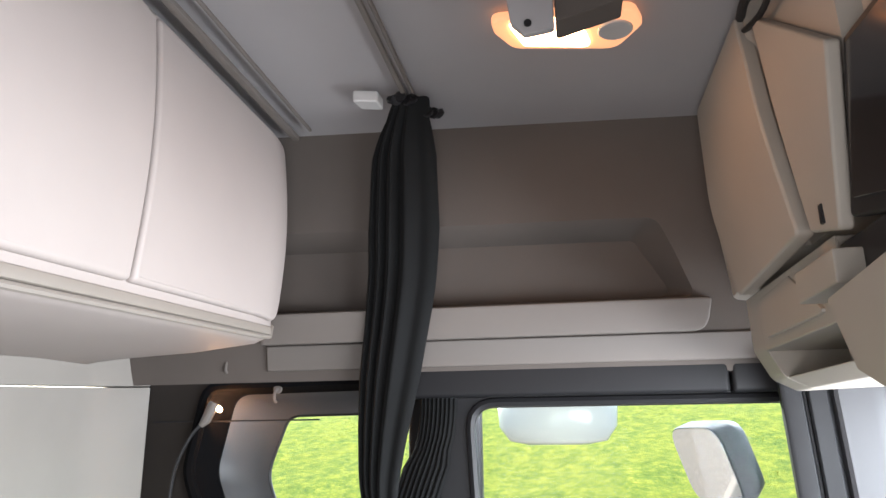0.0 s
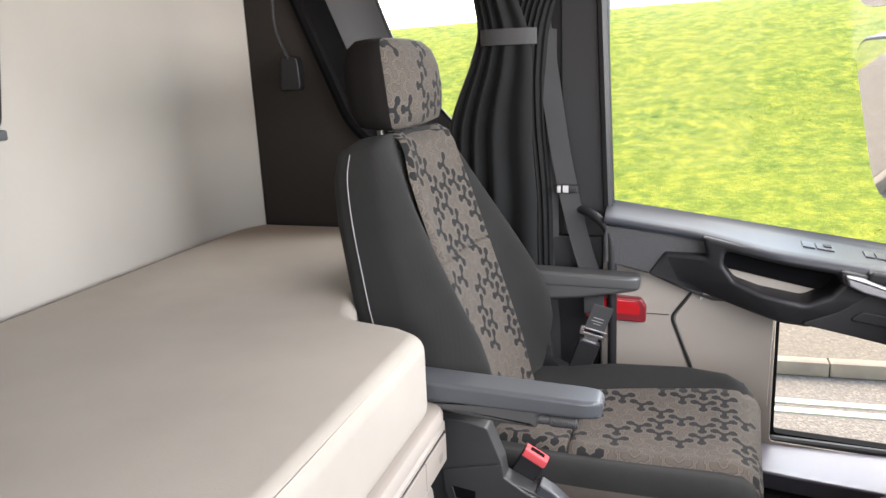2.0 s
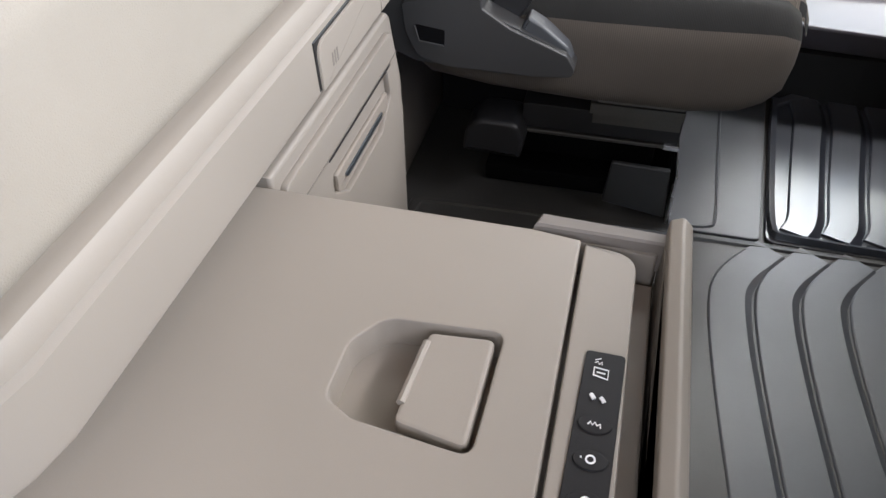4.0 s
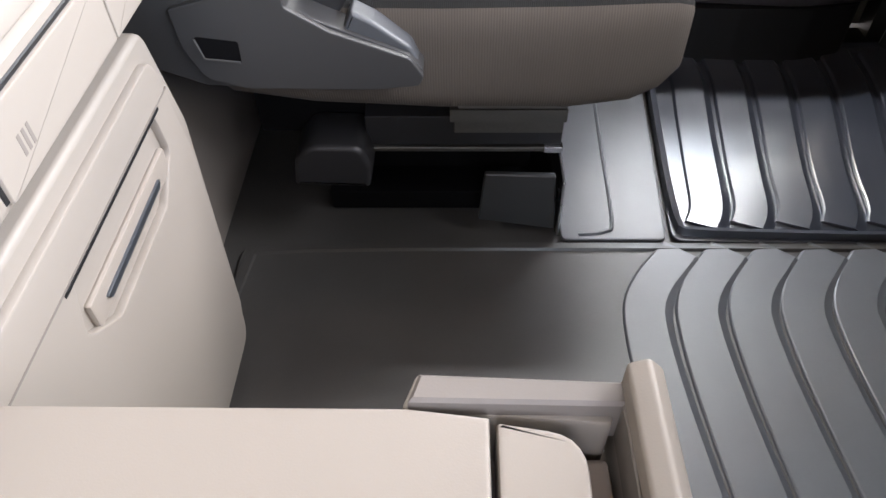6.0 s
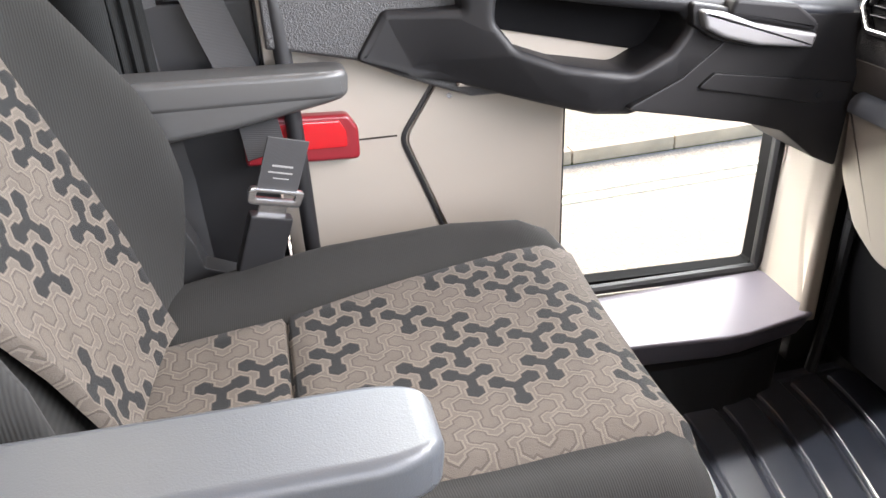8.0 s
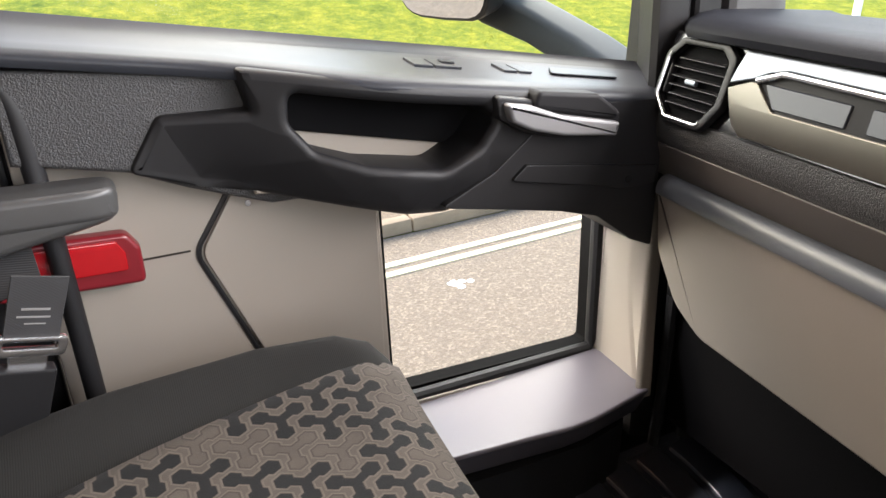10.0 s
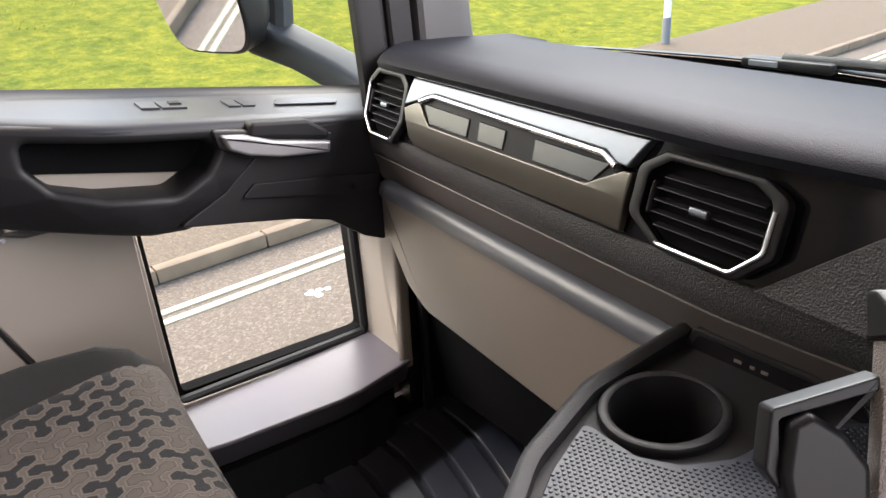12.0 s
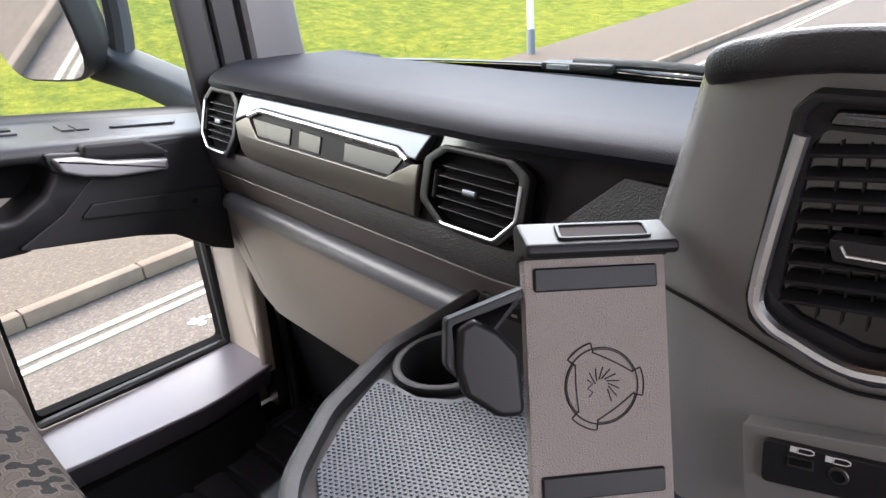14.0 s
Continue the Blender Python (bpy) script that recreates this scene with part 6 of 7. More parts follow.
    for i in range(4):
        y = 0.712 - 0.012 * i
        bm = fresh()
        box(bm, 0.3460, 0.348, y, y + 0.0010, 0.716, 0.812)
        part("blade", bm, M_BEZEL, v)
    bm = fresh()
    prism(bm, rounded([(0.709, 0.767), (0.706, 0.7555), (0.664, 0.7565), (0.661, 0.770)], 0.002, 3), "x", 0.333, 0.345, 0.001, 2)
    tb = part("tab", bm, M_BLACK, v, "black adjuster tab")
    bm = fresh()
    tube(bm, [Vector((0.3325, y, z)) for y, z in ((0.703, 0.7645), (0.700, 0.7600), (0.670, 0.7610), (0.667, 0.7655))], 0.0009, 6)
    part("tab_edge", bm, M_CHROME, tb, "bright edge")
    bm = fresh()
    prism(bm, rounded([(0.719, 0.820), (0.715, 0.8275), (0.655, 0.829), (0.651, 0.8215)], 0.003, 3), "x", 0.3405, 0.346, 0.001, 1)
    gs = part("grille_slot", bm, M_GLOSS, v, "narrow perforated grille slot")
    bm = fresh()
    for i in range(18):
        for k in range(3):
            disc(bm, (0.3405, 0.711 - 0.0032 * i - 0.0016 * (k % 2), 0.8225 + 0.002 * k), 0.00035, (-1, 0, 0), 0.0003, 6)
    box(bm, 0.3398, 0.3405, 0.66, 0.712, 0.8245, 0.8255)
    part("grille_metal", bm, M_SILVER, gs, "metal perforations")
    # joint between the vent shell and the lower body
    bm = fresh()
    tube(bm, smooth_path([(0.43, 0.8365, 0.712), (0.382, 0.8310, 0.711), (0.3595, 0.813, 0.708), (0.3510, 0.774, 0.701), (0.3490, 0.735, 0.688), (0.3485, 0.703, 0.679), (0.3485, 0.673, 0.680), (0.3485, 0.60, 0.70)], 5), 0.0013, 6)
    part("body_joint", bm, M_VENT, c, "dark joint")
    # sockets
    bm = fresh()
    prism(bm, rounded([(0.742, 0.640), (0.736, 0.585), (0.640, 0.605), (0.640, 0.664)], 0.004, 3), "x", 0.3395, 0.352, 0.002, 2)
    part("socket_recess", bm, M_CONSOLE, c)
    bm = fresh()
    prism(bm, rounded([(0.728, 0.637), (0.7265, 0.607), (0.655, 0.624), (0.655, 0.650)], 0.004, 3), "x", 0.336, 0.345, 0.0015, 2)
    p = part("socket_plate", bm, M_BLACK, c, "black socket plate")
    bm = fresh()
    prism(bm, [(0.7135, 0.6325), (0.713, 0.6255), (0.6995, 0.628), (0.7, 0.635)], "x", 0.3353, 0.3362)
    u = part("usb_socket", bm, M_STEEL, p, "metal socket rim")
    bm = fresh()
    prism(bm, [(0.7125, 0.6318), (0.7122, 0.6275), (0.7003, 0.6298), (0.7008, 0.6342)], "x", 0.3348, 0.3354)
    part("socket_hole", bm, M_GLOSS, u)
    bm = fresh()
    disc(bm, (0.336, 0.687, 0.6315), 0.0052, (-1, 0, 0), 0.001, 18, 0.0004)
    j = part("jack_socket", bm, M_STEEL, p, "round metal socket")
    bm = fresh()
    disc(bm, (0.3351, 0.687, 0.6315), 0.0036, (-1, 0, 0), 0.0005, 14)
    part("socket_hole", bm, M_GLOSS, j)
    for y, z in ((0.7065, 0.6385), (0.6885, 0.6405)):
        bm = fresh()
        loop = [Vector((0.3357, y + a, z + b - 0.19 * a)) for a, b in ((0.002, 0.0018), (-0.004, 0.0018), (-0.006, 0.0008), (-0.006, -0.0008), (-0.004, -0.0018), (0.002, -0.0018), (0.002, 0.0018))]
        tube(bm, loop, 0.00035, 5)
        prism(bm, [(y + 0.0025, z - 0.0022), (y + 0.0062, z - 0.0028), (y + 0.0062, z + 0.001), (y + 0.0025, z + 0.0014)], "x", 0.3355, 0.3358)
        part("symbol", bm, M_WHITE, p, "white socket symbol")


console()


def dotted_rubber():
    m, nt, b = nodes_of("dotted_rubber")
    v = coords(nt)
    n1 = noise_tex(nt, v, 8, 4)
    nt.links.new(ramp(nt, n1, [(0.3, (0.020, 0.025, 0.034)), (0.7, (0.028, 0.034, 0.045))]), b.inputs["Base Color"])
    b.inputs["Roughness"].default_value = 0.42
    b.inputs["Specular IOR Level"].default_value = 0.35
    bump(nt, b, n1, 0.1, 0.001)
    return m


M_DOTTED = dotted_rubber()


def cup_tray():
    t = thing("console_tray", (0.3, 0.85, 0.0), "grey-black console tray with dotted rubber mat and cup holder", "tray")
    plan = rounded([(0.085, 0.30), (0.098, 0.80), (0.125, 0.91), (0.175, 1.005), (0.26, 1.058), (0.36, 1.088), (0.52, 1.092), (0.54, 0.30)], [.02, .12, .12, .12, .12, .08, .02, .02], 14)
    c0 = Vector((0.35, 0.65))
    def ring(z, kx, ky, pts=plan):
        return [Vector((0.54 - (0.54 - p[0]) * kx, 0.30 + (p[1] - 0.30) * ky, z)) for p in pts]

    hole_plan = [((p[0] - c0.x) * 0.945 + c0.x, (p[1] - c0.y) * 0.965 + c0.y) for p in plan]
    lip = [((q[0] + h[0]) * 0.5, (q[1] + h[1]) * 0.5) for q, h in zip(plan, hole_plan)]
    bm = fresh()
    loft(bm, [ring(0.0, 0.40, 0.86), ring(0.10, 0.50, 0.89)], True, False)
    part("base", bm, M_PILLAR, t, "black tray foot", 50)
    bm = fresh()
    loft(bm, [ring(0.10, 0.54, 0.90), ring(0.20, 0.655, 0.925), ring(0.30, 0.76, 0.95), ring(0.40, 0.865, 0.975), ring(0.47, 0.945, 0.99), ring(0.53, 0.99, 0.998)], True, False)
    part("shell", bm, M_FASCIA, t, "grey-brown moulded tray shell", 50)
    bm = fresh()
    loft(bm, [ring(0.528, 0.985, 0.997), ring(0.533, 1.0, 1.0), ring(0.558, 1.0, 1.0), ring(0.564, 0.996, 0.998), ring(0.566, 1, 1, lip), ring(0.562, 1, 1, hole_plan), ring(0.550, 1, 1, hole_plan)], True, False)
    part("rim", bm, M_RIM, t, "dark grey grained tray rim", 60)
    bm = fresh()
    cup = [(0.386 + 0.047 * math.cos(a), 1.025 + 0.040 * math.sin(a)) for a in [2 * math.pi * k / 28 for k in range(28)]]
    mat_plan = rounded([(0.12, 0.35), (0.128, 0.80), (0.155, 0.92), (0.211, 1.002), (0.27, 1.035), (0.328, 1.056), (0.326, 1.005), (0.342, 0.978), (0.375, 0.958), (0.45, 0.945), (0.50, 0.90), (0.50, 0.35)], [.01, .06, .06, .05, .05, .006, .012, .015, .02, .03, .02, .01], 5)
    prism(bm, hole_plan, "z", 0.546, 0.5505, holes=[cup])
    part("tray_floor", bm, M_PILLAR, t)
    bm = fresh()
    prism(bm, mat_plan, "z", 0.5512, 0.556, 0.001, 1)
    mat = part("rubber_mat", bm, M_DOTTED, t, "grey dotted rubber mat")
    # raised dots on the open part of the mat
    poly = [Vector(p) for p in mat_plan]

    def inside(x, y):
        hit = False
        for p, q in zip(poly, poly[1:] + poly[:1]):
            if (p.y > y) != (q.y > y) and x < (q.x - p.x) * (y - p.y) / (q.y - p.y) + p.x:
                hit = not hit
        return hit

    vs, fs = [], []
    pitch = 0.0046
    for i in range(-40, 60):
        for k in range(-75, 80):
            a, b2 = i * pitch * 0.866, (k + 0.5 * (i % 2)) * pitch
            x, y = 0.30 + 0.80 * a + 0.60 * b2, 0.85 - 0.60 * a + 0.80 * b2
            if y < 0.62 or not (inside(x - 0.004, y - 0.004) and inside(x + 0.004, y + 0.004)):
                continue
            n0 = len(vs)
            for rr, zz in ((0.0018, 0.5555), (0.0011, 0.5570)):
                vs += [(x + rr * math.cos(g * math.pi / 3), y + rr * math.sin(g * math.pi / 3), zz) for g in range(6)]
            fs += [(n0 + g, n0 + (g + 1) % 6, n0 + 6 + (g + 1) % 6, n0 + 6 + g) for g in range(6)] + [tuple(range(n0 + 6, n0 + 12))]
    me = bpy.data.meshes.new("raised_dots")
    me.from_pydata(vs, [], fs)
    me.materials.append(M_DOTTED)
    dots = new("raised_dots", me)
    dots.parent = mat
    tagged(dots, "", kind="stuff")
    bm = fresh()
    outer = [(0.386 + 0.056 * math.cos(a), 1.025 + 0.049 * math.sin(a)) for a in [2 * math.pi * k / 28 for k in range(28)]]
    prism(bm, outer, "z", 0.548, 0.559, 0.003, 2, holes=[cup])
    ch = part("cup_holder", bm, M_BLACK, t, "black cup holder rim")
    bm = fresh()
    loft(bm, [[Vector((p[0], p[1], 0.558)) for p in cup], [Vector((0.386 + (p[0] - 0.386) * 0.85, 1.025 + (p[1] - 1.025) * 0.85, 0.47)) for p in cup]], True, False)
    disc(bm, (0.386, 1.025, 0.468), 0.044, (0, 0, 1), 0.004, 24)
    part("cup_well", bm, M_BLACK, ch)
    bm = fresh()
    prism(bm, rounded([(1.080, 0.545), (1.070, 0.571), (0.880, 0.571), (0.880, 0.545)], 0.006, 4), "x", 0.488, 0.53, 0.003, 2)
    pk = part("rear_pocket", bm, M_BLACK, t, "black slot at the back of the tray")
    bm = fresh()
    prism(bm, rounded([(1.070, 0.549), (1.064, 0.566), (0.890, 0.566), (0.890, 0.549)], 0.004, 3), "x", 0.4870, 0.4885)
    part("slot", bm, M_GLOSS, pk)
    bm = fresh()
    for k, w2 in enumerate((0.007, 0.004, 0.006)):
        box(bm, 0.4864, 0.4872, 1.020 - 0.012 * k, 1.020 - 0.012 * k + w2, 0.5555, 0.5585)
    part("slot_print", bm, M_SHELF, pk, "faint grey bars")



cup_tray()


def phone_holder():
    h = thing("phone_holder", (0.27, 0.79, 0.56), "black phone holder with textured plate and embossed round emblem", "phone holder")
    r = Vector((0.786, -0.611, -0.096)).normalized()
    up = Vector((0.304, 0.246, 0.921))
    up = (up - r * up.dot(r)).normalized()
    w = r.cross(up)            # towards the viewer
    o = Vector((0.2887, 0.807, 0.6791)) + up * 0.002
    m = Matrix(((r.x, up.x, w.x, o.x), (r.y, up.y, w.y, o.y), (r.z, up.z, w.z, o.z), (0, 0, 0, 1)))
    hw = 0.0435

    def put(bm):
        bm.transform(m)
        return bm

    bm = fresh()
    prism(bm, rounded([(-hw, -0.105), (hw, -0.105), (hw, 0.078), (-hw, 0.078)], 0.004, 3), "z", -0.010, 0.0, 0.002, 2)
    pl = part("plate", put(bm), M_HOLDER, h, "dark grey grained plate")
    bm = fresh()
    prism(bm, rounded([(0.060, -0.012), (0.062, -0.001), (0.0645, 0.004), (0.0635, 0.013), (0.0665, 0.0155), (0.071, 0.015), (0.0835, -0.006), (0.0825, -0.014)], [.001, .002, .002, .002, .002, .003, .004, .003], 3), "x", -hw - 0.002, hw + 0.002, 0.0025, 2)
    part("top_jaw", put(bm), M_BEZEL, h, "black upper jaw")
    bm = fresh()
    tilt = Matrix(((1, 0, 0, 0), (0, 0.51, 0.86, 0.0775), (0, -0.86, 0.51, 0.0045), (0, 0, 0, 1)))
    prism(bm, rounded([(-0.026, -0.0085), (0.030, -0.0085), (0.032, 0.0085), (-0.024, 0.0085)], 0.003, 3), "z", -0.0004, 0.0014, 0.0005, 1, holes=[rounded([(-0.0235, -0.0065), (0.0275, -0.0065), (0.0292, 0.0065), (-0.0215, 0.0065)], 0.002, 3)])
    bm.transform(tilt)
    part("jaw_frame", put(bm), M_BEZEL, h)
    # Flat panel in a dark colour, painting the shade inside the recess.
    bm = fresh()
    prism(bm, rounded([(-0.0235, -0.0065), (0.0275, -0.0065), (0.0292, 0.0065), (-0.0215, 0.0065)], 0.002, 3), "z", -0.0003, 0.0003)
    bm.transform(tilt)
    part("jaw_recess", put(bm), M_DARKWALL, h, "flat dark panel shaded as a finger recess")
    for v0, v1 in ((0.044, 0.0577), (-0.076, -0.0617)):
        bm = fresh()
        box(bm, -0.038, 0.037, v0, v1, -0.001, 0.0022, 0.001, 1)
        part("rubber_pad", put(bm), M_BEZEL, h, "black rubber pad")
    # emblem: a plain ring with three tabs round a bowed triangle
    ce = Vector((0.0005, -0.0120, 0.0003))

    def stroke(name, pts, r=0.00045, label=""):
        bm = fresh()
        tube(bm, [ce + Vector((x, y, 0)) for x, y in pts], r, 6)
        part(name, put(bm), M_BLACK, pl, label)

    def arc(r, a0, a1, n=16):
        return [(r * math.cos(math.radians(a0 + (a1 - a0) * i / n)), r * math.sin(math.radians(a0 + (a1 - a0) * i / n))) for i in range(n + 1)]

    for k in range(3):
        mid = 120 * k + 2
        stroke("emblem_ring", arc(0.0222, mid - 18, mid + 102, 24))
        stroke("emblem_ring", arc(0.0212, mid + 18, mid + 102), 0.0003)
        stroke("emblem_tab", arc(0.0200, mid - 20, mid - 19, 1) + arc(0.0258, mid - 19, mid + 19) + arc(0.0200, mid + 19, mid + 20, 1))
        stroke("emblem_tab", arc(0.0222, mid - 15, mid + 15), 0.0003)
        a, b2 = (0.0205, math.radians(mid + 17)), (0.0205, math.radians(mid + 103))
        side = []
        for i in range(15):
            u = i / 14
            bow = 0.0006 * math.sin(math.pi * u)
            px = a[0] * math.cos(a[1]) * (1 - u) + b2[0] * math.cos(b2[1]) * u + bow * math.cos(math.radians(mid + 60))
            py = a[0] * math.sin(a[1]) * (1 - u) + b2[0] * math.sin(b2[1]) * u + bow * math.sin(math.radians(mid + 60))
            side.append((px, py))
        stroke("emblem_side", side)
    for k in range(9):
        g = math.radians(-60 + 24 * k)
        stroke("emblem_shape", [(p.x, p.y) for p in smooth_path([(0.0040 * math.cos(g + 0.5), 0.0040 * math.sin(g + 0.5), 0), (0.0072 * math.cos(g + 0.15), 0.0072 * math.sin(g + 0.15), 0), (0.0108 * math.cos(g), 0.0108 * math.sin(g), 0)], 3)], 0.0004, "plain curved strokes")
    stroke("emblem_shape", [(-0.0085, 0.004), (-0.0055, 0.0015), (-0.0085, -0.001), (-0.0055, -0.0035), (-0.0080, -0.006)], 0.0004, "plain angled stroke")
    # side clamp
    bm = fresh()
    prism(bm, rounded([(-0.0890, 0.0315), (-0.042, 0.0475), (-0.042, 0.0405), (-0.0845, 0.0265), (-0.082, -0.006), (-0.0905, 0.005)], [.003, .001, .001, .002, .004, .006], 3), "z", -0.016, -0.003, 0.0015, 2)
    part("clamp_arm", put(bm), M_BEZEL, h, "dark grey clamp arm")
    bm = fresh()
    prism(bm, rounded([(-0.083, 0.0265), (-0.074, 0.0315), (-0.0596, 0.0235), (-0.048, 0.010), (-0.046, -0.026), (-0.0617, -0.0255), (-0.0808, -0.012), (-0.085, 0.0043)], [.004, .004, .008, .006, .006, .010, .008, .01], 4), "z", -0.012, 0.003, 0.004, 3)
    part("clamp_pad", put(bm), M_BEZEL, h, "black rounded clamp pad")
    bm = fresh()
    tube(bm, [o - w * 0.030 - up * 0.03, o - w * 0.035 - up * 0.10, o - w * 0.03 - up * 0.142], 0.014, 12)
    part("stalk", bm, M_BLACK, h, "black stalk")


M_HOLDER = surface("grained_dark_plastic", (0.42, 0.368, 0.340), 0.42, grain=1150, gbump=1.0, gdist=0.0030, var=0.16)
phone_holder()


# ---- overhead ----
def lockers():
    def drop(bm):       # the lower edge falls a little towards the driver side
        for v in bm.verts:
            v.co.z -= 0.046 * max(0.0, 1.5 - v.co.y) * min(1.0, max(0.0, (2.2 - v.co.z) / 0.45))
        return bm

    t = thing("overhead_locker", (-0.9, 0.7, 1.7), "cream overhead lockers with curved doors and grip strip", "locker")
    bm = fresh()
    pts = [(-1.25, 1.650), (-0.90, 1.662), (-0.735, 1.680), (-0.700, 1.696), (-0.694, 1.715), (-0.70, 2.24), (-1.25, 2.24)]
    rings = []
    for y, k in ((-0.46, 0), (1.50, 0), (1.58, 0.0), (1.635, 0.01), (1.668, 0.035), (1.680, 0.07)):
        rings.append([Vector((x - (k if x > -1.0 else 0), y, z + (k * 0.5 if z < 1.9 and x > -1.0 else 0))) for x, z in pts])
    loft(bm, rings)
    part("carcass", drop(bm), M_LOCKER, t, "", 50)
    for y0, y1, r in ((0.995, 1.655, .06), (0.335, 0.987, .012), (-0.44, 0.328, .012)):
        bm = fresh()
        prism(bm, rounded([(y0, 1.735), (y1 - (0.01 if r > .05 else 0), 1.735), (y1, 2.22), (y0, 2.22)], [.012, r, r * .6, .012], 6), "x", -0.70, -0.676, 0.010, 4)
        sliced(bm, "z", [1.735 + 0.0485 * i for i in range(1, 10)])
        sliced(bm, "y", [y1 - 0.14, y1 - 0.10, y1 - 0.07, y1 - 0.04])
        for v in bm.verts:      # doors bow outwards a little and curve under
            v.co.x += 0.018 * math.sin((v.co.z - 1.735) / 0.485 * math.pi) - (0.02 * ((v.co.y - 1.52) / 0.135) ** 2 if v.co.y > 1.52 else 0)
        part("locker_door", drop(bm), M_LOCKER, t, "cream curved locker door", 50)
    bm = fresh()
    box(bm, -0.72, -0.684, -0.44, 1.60, 1.700, 1.722, 0.006, 2)
    part("grip_strip", drop(bm), M_BEIGE, t, "beige recessed grip strip")
    bm = fresh()
    tube(bm, [Vector((-0.694, -0.44, 1.692)), Vector((-0.694, 1.55, 1.692)), Vector((-0.700, 1.62, 1.700)), Vector((-0.712, 1.655, 1.73))], 0.007, 8)
    part("lower_lip", drop(bm), M_BEIGE_LIGHT, t, "cream lower lip")


lockers()


def front_cabinet():
    t = thing("front_cabinet", (0.6, 1.0, 1.55), "beige overhead cabinet over the windscreen with cubby and open flap", "cabinet")
    bm = fresh()
    pts = [(0.405, 2.24), (0.402, 2.16), (0.408, 1.95), (0.430, 1.76), (0.80, 1.70), (0.80, 2.24)]
    rings = [[Vector((x + dx * (x < .5), y, z)) for x, z in pts] for y, dx in ((-0.45, 0.06), (0.60, 0.06), (0.86, 0.055), (0.88, 0.03), (1.18, 0.03), (1.19, 0), (1.60, 0.0), (1.66, 0.004), (1.70, 0.02))]
    loft(bm, rings)
    part("carcass", bm, M_CABINET, t, "", 50)
    bm = fresh()
    prism(bm, rounded([(1.075, 1.752), (1.500, 1.732), (1.600, 1.95), (1.620, 2.22), (1.205, 2.22)], [.015, .02, .2, .02, .015], 6), "x", 0.0, 0.03, 0.006, 3)
    sliced(bm, "z", [1.76, 1.80, 1.84, 1.88, 1.92, 1.96, 2.0])
    for v in bm.verts:
        v.co.x += 0.388 + 0.11 * max(0.0, 2.05 - v.co.z) ** 1.5
    part("cabinet_door", bm, M_CABINET, t, "beige cabinet door")
    bm = fresh()
    prism(bm, rounded([(0.945, 1.722), (1.052, 1.748), (1.175, 2.20), (0.868, 1.972)], [.012, .012, .01, .01], 5), "x", 0.0, 0.022, 0.005, 3)
    sliced(bm, "z", [1.76, 1.80, 1.84, 1.88, 1.92, 1.96, 2.0])
    for v in bm.verts:
        v.co.x += 0.408 + 0.06 * max(0.0, 2.05 - v.co.z) ** 1.5
    dd = part("cabinet_door", bm, M_CABINET, t, "beige cabinet flap swung half open")
    bm = fresh()
    box(bm, 0.414, 0.424, 0.985, 0.998, 1.745, 1.775, 0.002, 2)
    part("latch", bm, M_BLACK, dd, "black latch")
    bm = fresh()
    prism(bm, rounded([(0.60, 1.66), (0.930, 1.735), (0.862, 1.970), (0.60, 1.96)], 0.010, 4), "x", 0.430, 0.455, 0.005, 3)
    sc = part("dark_screen", bm, M_PILLAR, t, "dark framed screen")
    bm = fresh()
    prism(bm, rounded([(0.62, 1.69), (0.905, 1.755), (0.845, 1.955), (0.62, 1.945)], 0.006, 3), "x", 0.4265, 0.432, 0.001, 1)
    part("screen_glass", bm, M_GLOSS, sc, "black glossy screen")
    # cubby: cheeks, upper block, floor and back round an open mouth
    side = rounded([(0.438, 1.735), (0.442, 1.62), (0.472, 1.560), (0.52, 1.535), (0.80, 1.545), (0.80, 1.735)], [.004, .03, .03, .02, 0, 0], 5)
    bm = fresh()
    prism(bm, side, "y", 1.475, 1.57, 0.004, 2)
    prism(bm, side, "y", 1.02, 1.06, 0.004, 2)
    prism(bm, rounded([(0.438, 1.735), (0.443, 1.612), (0.80, 1.612), (0.80, 1.735)], [.004, .004, 0, 0], 3), "y", 1.055, 1.48)
    prism(bm, rounded([(0.470, 1.563), (0.52, 1.5365), (0.80, 1.546), (0.80, 1.556), (0.52, 1.553)], [.003, .02, 0, 0, .01], 3), "y", 1.055, 1.48)
    box(bm, 0.60, 0.70, 1.055, 1.48, 1.55, 1.62)
    cb = part("cubby", bm, M_CABINET, t, "beige open cubby")
    bm = fresh()
    prism(bm, rounded([(1.09, 1.632), (1.43, 1.634), (1.47, 1.715), (1.25, 1.722)], 0.008, 3), "x", 0.4350, 0.446, 0.003, 2)
    part("cubby_panel", bm, M_CABINET, cb)
    bm = fresh()
    prism(bm, rounded([(0.70, 1.46), (0.885, 1.527), (0.955, 1.628), (0.70, 1.652)], 0.006, 3), "x", 0.392, 0.404, 0.003, 2)
    part("open_flap", bm, M_CABINET, t, "beige flap hanging open")
    bm = fresh()
    box(bm, 0.400, 0.45, 0.93, 1.10, 1.645, 1.695, 0.005, 2)
    part("flap_hinge", bm, M_CABINET, t)
    # Solid black block paints the open shelf space as shade.
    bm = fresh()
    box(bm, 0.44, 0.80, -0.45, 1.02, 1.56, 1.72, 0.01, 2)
    part("lower_shelf", bm, M_BLACK, t, "black block filling the shaded shelf space")
    bm = fresh()
    tube(bm, smooth_path([(0.40, 1.36, 2.225), (0.395, 1.26, 2.20), (0.41, 1.12, 2.17), (0.40, 0.98, 2.16)], 5), 0.006, 8)
